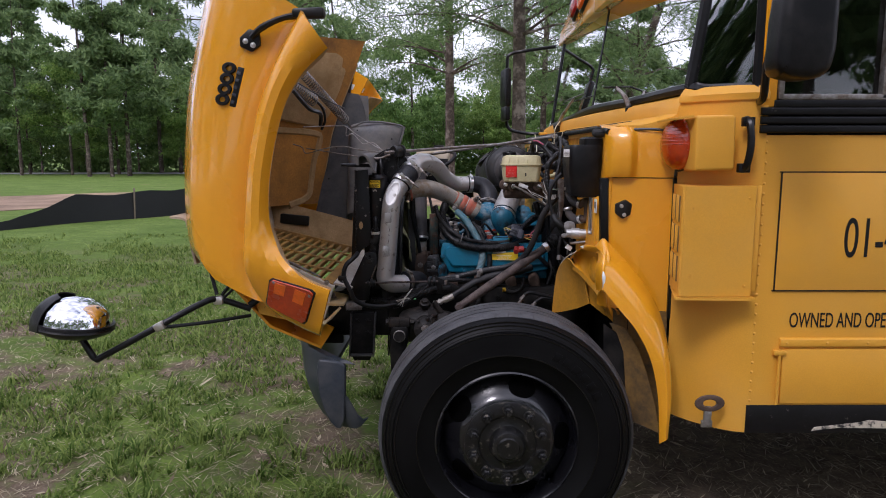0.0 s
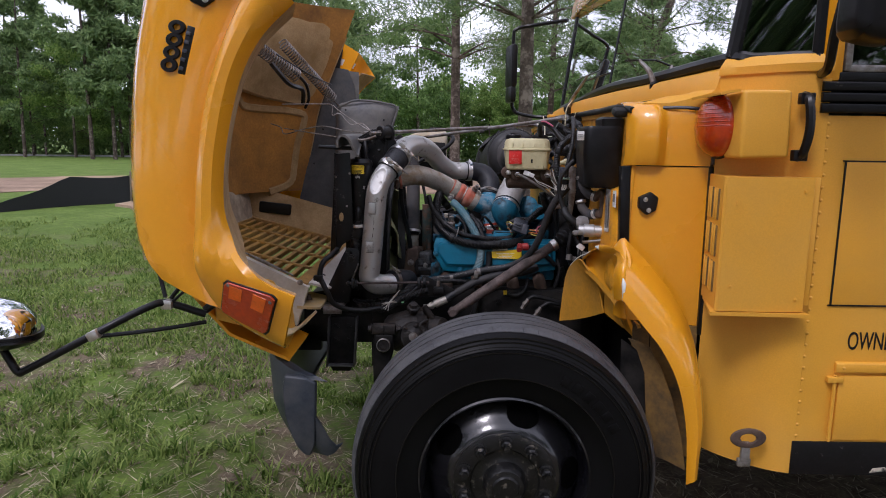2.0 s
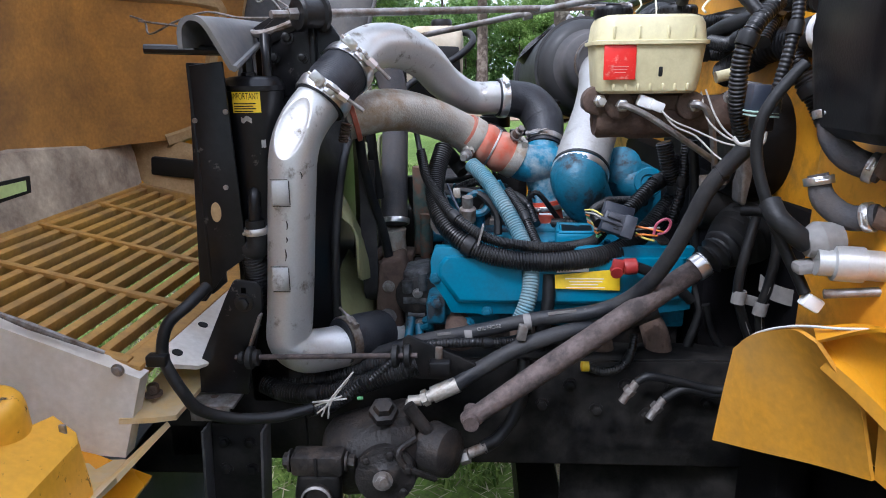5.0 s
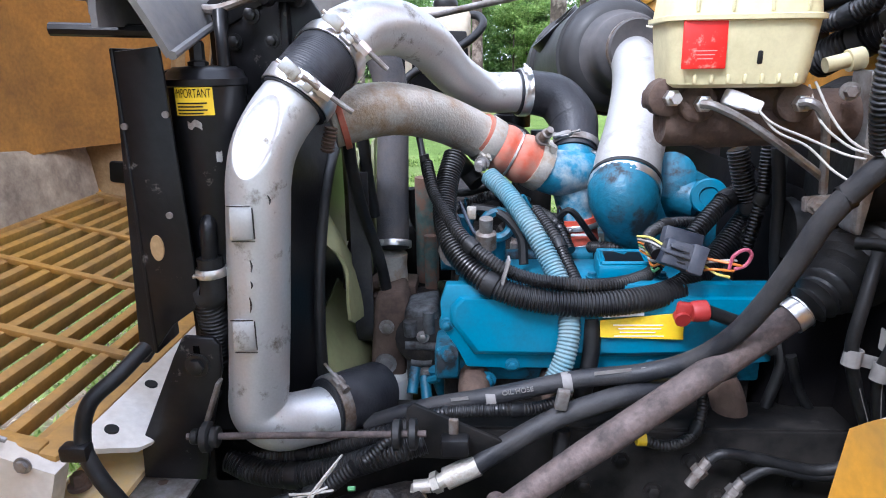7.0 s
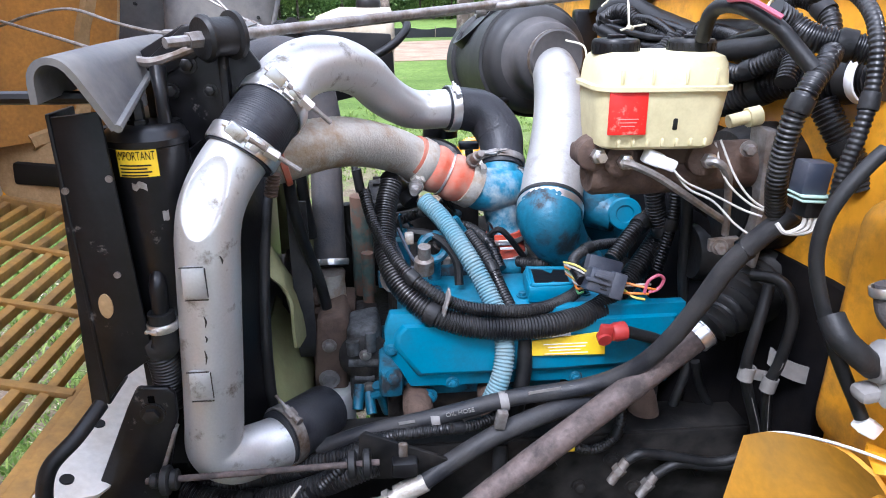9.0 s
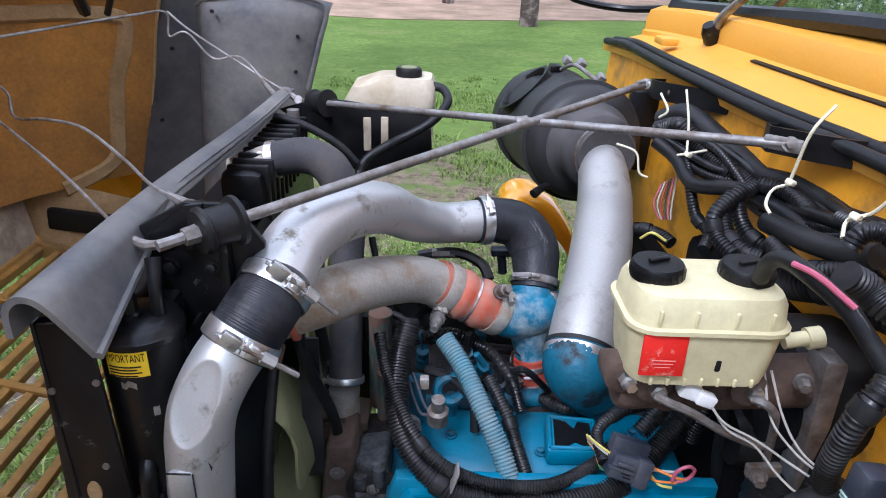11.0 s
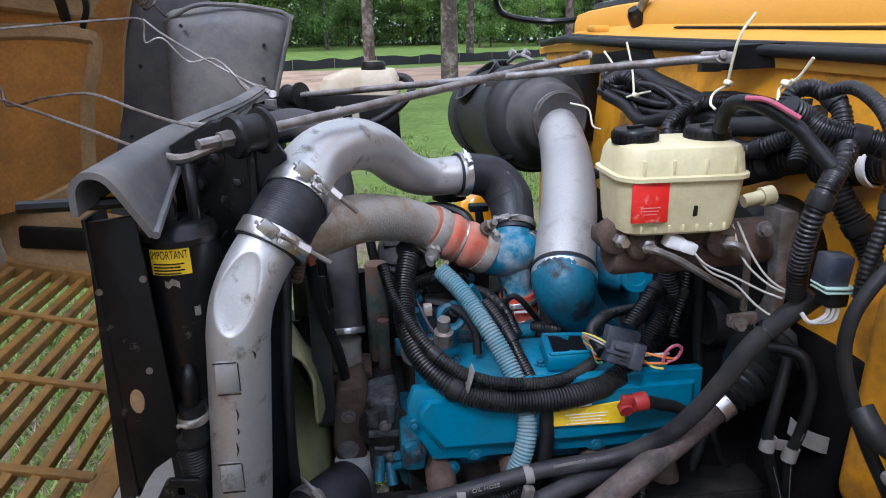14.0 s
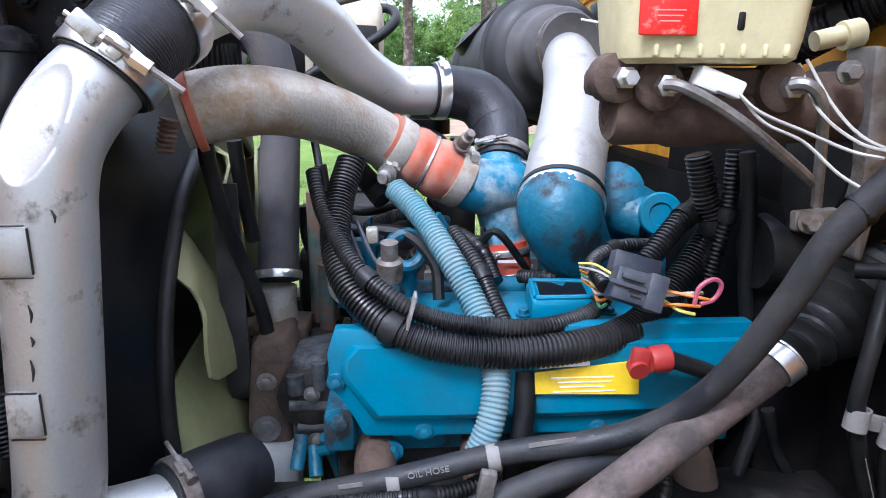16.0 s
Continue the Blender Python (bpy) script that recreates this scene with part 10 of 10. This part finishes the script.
# a flat black strip draws the shadow line below the riser
part("slot_shade", shell(loft([[(screen_x(y) - 0.07, y, 1.8235), (screen_x(y) - 0.081, y, 1.8205)] for y in (3.1, 3.5, 3.9, 4.2)]), 0.003), M_ink, bus, "long black strip for the shadowed slot under the cowl's step")
part("washer_pin", rod((0.825, 4.45, 1.8), (0.82, 4.45, 1.88), 0.008, 10), M_steel_dull, bus)
part("hood_stop", box((0.69, 4.55, 1.815), (0.05, 0.07, 0.02), 0.005), M_yellow_old, bus)
for a, b in (((0.600, 4.363, 1.720), (0.660, 3.999, 1.760)), ((0.620, 3.762, 1.757), (0.690, 3.603, 1.774))):
    a, b = np.array(a), np.array(b)
    bkt = thing("stay_bracket", a, "bent black steel bracket on the firewall", "bracket", "stay brackets")
    d = (b - a) / np.linalg.norm(b - a)
    part("strap", shell(loft([[a + np.array([0.07, 0.0, dz]), a + np.array([0.01, 0, dz]), a * 0.8 + b * 0.2 + np.array([-0.012, 0, dz]), a * 0.3 + b * 0.7 + np.array([-0.012, 0, dz]), b + np.array([0.0, 0, dz]), b + np.array([0.05, 0, dz])] for dz in (-0.022, 0.022)]), 0.006), M_black, bkt)
    part("bolt", hexbolt(a * 0.6 + b * 0.4 + np.array([-0.012, 0, 0]), (-1, 0, 0), 0.007, 0.008), M_rust, bkt)
# plain ends of the engine bay below
part("inner_wing", box((0.72, 2.86, 1.29), (0.02, 0.12, 0.6), 0.004), M_firewall, bus)
# this panel's dark yellow holds both grime and shade
part("well_side_panel", shell(loft([[(0.745, 2.77, z), (0.79, 2.752, z), (0.85, 2.735, z), (0.91, 2.715, z), (0.958, 2.71, z)] for z in (0.5, 0.7, 0.85, 0.998)]), 0.008), M_grime_shade, bus, "grimy yellow panel behind the wheel, darkened for shade")
# black sheet put in for the dark behind the wheel
part("well_lining", shell(loft([[(0.8, y, z) for y in (2.74, 3.0, 3.3, 3.7)] for z in (0.5, 0.75, 1.0)]), 0.01), M_cavity, bus, "black sheet for the dark of the wheel well")

# black control box
cb_ = thing("control_box", (0.645, 3.03, 1.47), "glossy black plastic control box with a small white label", "box")
part("case", stack([rrect(0.655, 3.02, 0.12, 0.17, 0.03, 1.475), rrect(0.65, 3.02, 0.14, 0.19, 0.035, 1.49), rrect(0.642, 3.02, 0.15, 0.2, 0.03, 1.6), rrect(0.642, 3.02, 0.15, 0.2, 0.03, 1.695), rrect(0.642, 3.02, 0.14, 0.19, 0.03, 1.708)]), M_black_plastic, cb_)
part("lid", stack([rrect(0.675, 3.0, 0.085, 0.14, 0.02, 1.7), rrect(0.675, 3.0, 0.085, 0.14, 0.02, 1.735), rrect(0.675, 3.0, 0.07, 0.12, 0.02, 1.744)]), M_black_plastic, cb_)
part("label", box(np.array((0.550, 2.917, 1.671)), (0.026, 0.003, 0.034), 0.001), M_label_white, cb_, "white label")
for k in range(3):
    part("label_line", box(np.array((0.549, 2.914, 1.675)) + np.array([0, 0, -0.006 * k]), (0.02, 0.001, 0.0016), 0), M_grey_strap, cb_)
# heater hoses and fittings
hh = thing("heater_pipes", (0.65, 3.05, 1.25), "grey heater hoses with clamps on rusty stubs", "hose")
for pts in ([(0.592, 3.080, 1.517), (0.599, 3.070, 1.475), (0.616, 3.050, 1.447), (0.647, 3.020, 1.432)], [(0.592, 3.080, 1.419), (0.601, 3.070, 1.383), (0.628, 3.050, 1.361), (0.652, 3.020, 1.369)]):
    part("hose", tube(pts, [0.014, 0.018, 0.019, 0.018], 14, 6), M_hose_grey, hh)
    pp = spline(pts, 8)
    clamp(hh, pp, 0.08, 0.0175, 0.012, (-0.3, -1, 0.3), "clamp", 0.0)
    clamp(hh, pp, 0.9, 0.0185, 0.012, (-0.3, -1, 0.3), "clamp", 0.0)
part("stub", tube([(0.641, 3.020, 1.432), (0.660, 3.000, 1.452), (0.669, 3.000, 1.411), (0.665, 3.010, 1.368), (0.646, 3.020, 1.369)], 0.016, 12, 6), M_rust, hh)
part("silver_fitting", join(lathe([(0.02, 0), (0.02, 0.02), (0.026, 0.022), (0.026, 0.06), (0.022, 0.062), (0.022, 0.09), (0.03, 0.092), (0.03, 0.1)], (0.581, 3.030, 1.300), (1, -0.2, -0.02), 22)), M_alu, hh, "silver threaded fitting")
part("small_rod", rod((0.599, 3.030, 1.251), (0.674, 3.010, 1.262), 0.007, 10), M_steel_dull, hh)
dl = tagged(part("data_plate", shell(loft([[(0.661, 2.941, 1.473), (0.661, 2.876, 1.473)], [(0.661, 2.938, 1.308), (0.661, 2.874, 1.314)]]), 0.003), M_steel, None), "silver data plate with small printed lines", "plate")
part("print", shell(loft([[(0.657, 2.915, 1.450), (0.657, 2.884, 1.451)], [(0.657, 2.908, 1.324), (0.657, 2.879, 1.327)]]), 0.001), M_grey_strap, dl, "block of small dark print")
dl2 = tagged(part("data_label", shell(loft([[(0.661, 2.835, 1.473), (0.661, 2.798, 1.475)], [(0.661, 2.831, 1.414), (0.661, 2.793, 1.414)]]), 0.003), M_label_white, None), "small white data label on the yellow firewall", "label")
part("print", shell(loft([[(0.657, 2.817, 1.462), (0.657, 2.793, 1.462)], [(0.657, 2.818, 1.434), (0.657, 2.793, 1.434)]]), 0.001), M_grey_strap, dl2, "small dark print")

# looms across the firewall
FW = "black corrugated loom bundled along the firewall"


def fw(pts, r, kind="ribbed", mat=None, label=FW):
    return hose("firewall_loom", pts, r, mat or M_loom, label, kind, 0.0068 if r < 0.025 else 0.008, 0.11, "wiring loom", "firewall looms")


fw([(0.559, 4.100, 1.696), (0.596, 4.050, 1.722), (0.646, 3.950, 1.688), (0.679, 3.800, 1.665), (0.696, 3.650, 1.666), (0.710, 3.500, 1.684)], 0.024, "plain", M_rubber, "taped black wiring bundle along the firewall")
fw([(0.543, 4.060, 1.685), (0.571, 4.000, 1.707), (0.617, 3.920, 1.665), (0.665, 3.780, 1.644), (0.675, 3.620, 1.656), (0.684, 3.480, 1.656)], 0.02)
fw([(0.532, 4.030, 1.667), (0.564, 3.980, 1.645), (0.580, 3.900, 1.616), (0.621, 3.800, 1.643), (0.650, 3.700, 1.645), (0.669, 3.600, 1.640)], 0.015, "plain", M_rubber)
fw([(0.626, 3.750, 1.668), (0.588, 3.720, 1.650), (0.591, 3.680, 1.613), (0.611, 3.640, 1.599), (0.635, 3.600, 1.598)], 0.014)
fw([(0.593, 3.720, 1.671), (0.558, 3.700, 1.640), (0.555, 3.660, 1.608), (0.571, 3.620, 1.596), (0.590, 3.600, 1.596)], 0.014)
fw([(0.567, 3.700, 1.666), (0.533, 3.680, 1.635), (0.536, 3.660, 1.607), (0.553, 3.620, 1.590)], 0.014)
fw([(0.630, 3.740, 1.674), (0.661, 3.700, 1.676), (0.673, 3.600, 1.659), (0.680, 3.540, 1.647), (0.687, 3.480, 1.621)], 0.015)
fw([(0.657, 3.780, 1.676), (0.688, 3.700, 1.683), (0.701, 3.580, 1.678), (0.706, 3.480, 1.657)], 0.018, "plain", M_rubber)
fw([(0.586, 3.980, 1.658), (0.578, 3.920, 1.615), (0.588, 3.880, 1.556), (0.604, 3.840, 1.536), (0.583, 3.800, 1.516)], 0.012)
fw([(0.671, 3.560, 1.684), (0.670, 3.500, 1.690), (0.659, 3.450, 1.668), (0.639, 3.420, 1.640), (0.621, 3.400, 1.615)], 0.016)
fw([(0.484, 4.000, 1.456), (0.507, 3.960, 1.488), (0.542, 3.930, 1.489), (0.558, 3.900, 1.483)], 0.014)
rng_fw = random.Random(4)
for k in range(9):
    off = [np.array([rng_fw.uniform(-0.02, 0.02), rng_fw.uniform(-0.04, 0.04), rng_fw.uniform(-0.035, 0.03)]) for _ in range(5)]
    base = [(0.556, 4.060, 1.686), (0.622, 3.920, 1.665), (0.663, 3.780, 1.649), (0.675, 3.620, 1.656), (0.685, 3.480, 1.665)]
    fw([np.array(p) + o for p, o in zip(base, off)], rng_fw.choice((0.0075, 0.009, 0.0115)), rng_fw.choice(("ribbed", "plain")))
pinkl = fw([(0.458, 3.360, 1.682), (0.454, 3.340, 1.714), (0.460, 3.320, 1.727), (0.471, 3.280, 1.725), (0.498, 3.250, 1.704), (0.518, 3.230, 1.678), (0.534, 3.210, 1.653)], 0.0105, "plain", M_rubber, "split black loom showing a pink wire")
part("pink_wire", tube([np.array((0.453, 3.300, 1.725)) + np.array([0, -0.006, 0.01]), np.array((0.467, 3.270, 1.724)) + np.array([0, -0.006, 0.01]), np.array((0.495, 3.240, 1.706)) + np.array([0, -0.006, 0.008])], 0.0036, 8, 6), M_wire_pink, pinkl, "pink wire")
fw([(0.520, 3.300, 1.719), (0.548, 3.300, 1.704), (0.570, 3.280, 1.688), (0.630, 3.240, 1.673), (0.634, 3.220, 1.670)], 0.019)
fw([(0.585, 3.400, 1.709), (0.597, 3.400, 1.730), (0.616, 3.380, 1.736), (0.628, 3.340, 1.715), (0.627, 3.320, 1.687)], 0.014)
fw([(0.569, 3.300, 1.737), (0.580, 3.260, 1.749), (0.573, 3.200, 1.733), (0.567, 3.160, 1.700), (0.562, 3.140, 1.644), (0.551, 3.130, 1.591), (0.542, 3.130, 1.542), (0.541, 3.130, 1.504)], 0.0095)
fw([(0.574, 3.240, 1.671), (0.556, 3.220, 1.662), (0.525, 3.200, 1.631), (0.511, 3.200, 1.589), (0.519, 3.220, 1.516), (0.546, 3.250, 1.455)], 0.0145)
fw([(0.632, 3.600, 1.557), (0.644, 3.550, 1.578), (0.666, 3.500, 1.602), (0.699, 3.450, 1.619)], 0.03)
big = fw([(0.674, 3.420, 1.612), (0.688, 3.380, 1.618), (0.706, 3.340, 1.628), (0.712, 3.300, 1.633)], 0.034)
g, q, ax = band(spline([(0.704, 3.340, 1.628), (0.708, 3.320, 1.630)], 6), 0.3, 0.035, 0.014, 0.003)
part("white_ring", g, M_label_white, big, "white plastic ring")
fw([(0.660, 3.360, 1.590), (0.671, 3.340, 1.559), (0.693, 3.320, 1.519), (0.713, 3.300, 1.470)], 0.021)
fw([(0.598, 3.600, 1.623), (0.609, 3.520, 1.617), (0.638, 3.460, 1.648), (0.656, 3.420, 1.675)], 0.016)
fw([(0.611, 3.650, 1.639), (0.615, 3.560, 1.653), (0.638, 3.480, 1.665), (0.643, 3.420, 1.688)], 0.018, "plain", M_rubber)
taped = fw([(0.564, 3.100, 1.576), (0.549, 3.100, 1.560), (0.523, 3.100, 1.524), (0.509, 3.100, 1.487), (0.511, 3.100, 1.436), (0.530, 3.090, 1.372), (0.555, 3.080, 1.313), (0.577, 3.070, 1.268), (0.588, 3.060, 1.241)], 0.0088, "plain", M_rubber, "black taped lead hanging beside the firewall")
part("white_plug", box((0.599, 3.060, 1.227), (0.03, 0.02, 0.022), 0.004, (0, 30, 0)), M_label_white, taped, "torn white plug")
fw([(0.529, 3.080, 1.377), (0.534, 3.060, 1.357), (0.553, 3.050, 1.339), (0.575, 3.050, 1.322)], 0.016, "plain", M_rubber, "short black lead beside the firewall")
solo("grey_putty", join(lathe([(0.02, 0), (0.03, 0.02), (0.022, 0.05)], (0.572, 3.050, 1.322), (1, 0, 0.2), 12), box((0.591, 3.050, 1.289), (0.06, 0.03, 0.02), 0.008, (0, -10, 0))), M_grey_strap, "lumpy grey sealed fitting", "fitting")
# relay with green-white seal
rl_ = thing("relay", (0.540, 3.180, 1.519), "square black relay with a pale green seal", "relay")
part("case", box((0.538, 3.180, 1.523), (0.036, 0.03, 0.045), 0.004, (0, 4, 0)), M_slate, rl_)
part("seal", join(box((0.539, 3.175, 1.503), (0.044, 0.034, 0.003), 0.001, (0, 4, 0)), box((0.540, 3.175, 1.497), (0.044, 0.034, 0.003), 0.001, (0, 4, 0))), material("pale_green_rubber", (0.36, 0.5, 0.43), 0.5), rl_, "pale green rubber seal")
part("plug", box((0.544, 3.180, 1.485), (0.03, 0.03, 0.025), 0.004), M_black_plastic, rl_)
for k in range(3):
    part("wire", tube([np.array((0.533, 3.170, 1.481)) + np.array([0.008 * k, 0, 0]), np.array((0.533, 3.170, 1.462)) + np.array([0.006 * k, 0, -0.004 * k]), (0.512, 3.170, 1.453), (0.504, 3.180, 1.463)], 0.003, 6, 6), M_wire_white, rl_)
# cable ties
ties = []
for k, pts in enumerate(([(0.557, 3.980, 1.790), (0.563, 3.950, 1.731), (0.560, 3.920, 1.674)], [(0.541, 3.920, 1.670), (0.560, 3.910, 1.677), (0.599, 3.920, 1.682)], [(0.638, 3.600, 1.848), (0.612, 3.600, 1.805), (0.612, 3.620, 1.724)], [(0.611, 3.600, 1.726), (0.590, 3.620, 1.709), (0.572, 3.600, 1.692), (0.572, 3.580, 1.682)], [(0.619, 3.400, 1.780), (0.614, 3.420, 1.750), (0.607, 3.440, 1.736)], [(0.604, 3.420, 1.746), (0.598, 3.440, 1.730), (0.585, 3.420, 1.714)], [(0.530, 4.050, 1.767), (0.541, 4.020, 1.738), (0.529, 4.030, 1.719)], [(0.466, 4.100, 1.639), (0.508, 4.080, 1.626), (0.516, 4.060, 1.586), (0.534, 4.050, 1.577)])):
    ties.append(solo("cable_tie", tube(pts, 0.0026, 6, 6), M_tie, "cream plastic cable tie round the looms", "cable tie", "cable ties"))
for k, px in ((1, (0.557, 3.905, 1.676)), (3, (0.602, 3.600, 1.727)), (5, (0.601, 3.430, 1.740))):
    part("tie_head", box(px, (0.014, 0.014, 0.01), 0.003, (10, 20, 30)), M_tie, ties[k])
cw = thing("coloured_wires", (0.582, 4.000, 1.550), "pink, red and white wire bunch by the firewall", "wires")
for k in range(6):
    part("wire", tube([np.array((0.551, 4.000, 1.581)) + np.array([0.006 * k, 0, 0.004 * k]), np.array((0.534, 3.980, 1.541)) + np.array([0.008 * k, 0, 0]), np.array((0.545, 3.960, 1.516)) + np.array([0.005 * k, 0, -0.004])], 0.0019, 6, 6), (M_wire_pink, M_wire_white, M_red_knob, M_loom, M_wire_pink, M_wire_white)[k], cw)
part("yellow_wire", tube([(0.491, 3.900, 1.492), (0.506, 3.880, 1.514), (0.534, 3.870, 1.501)], 0.003, 6, 6), M_wire_yellow, cw)
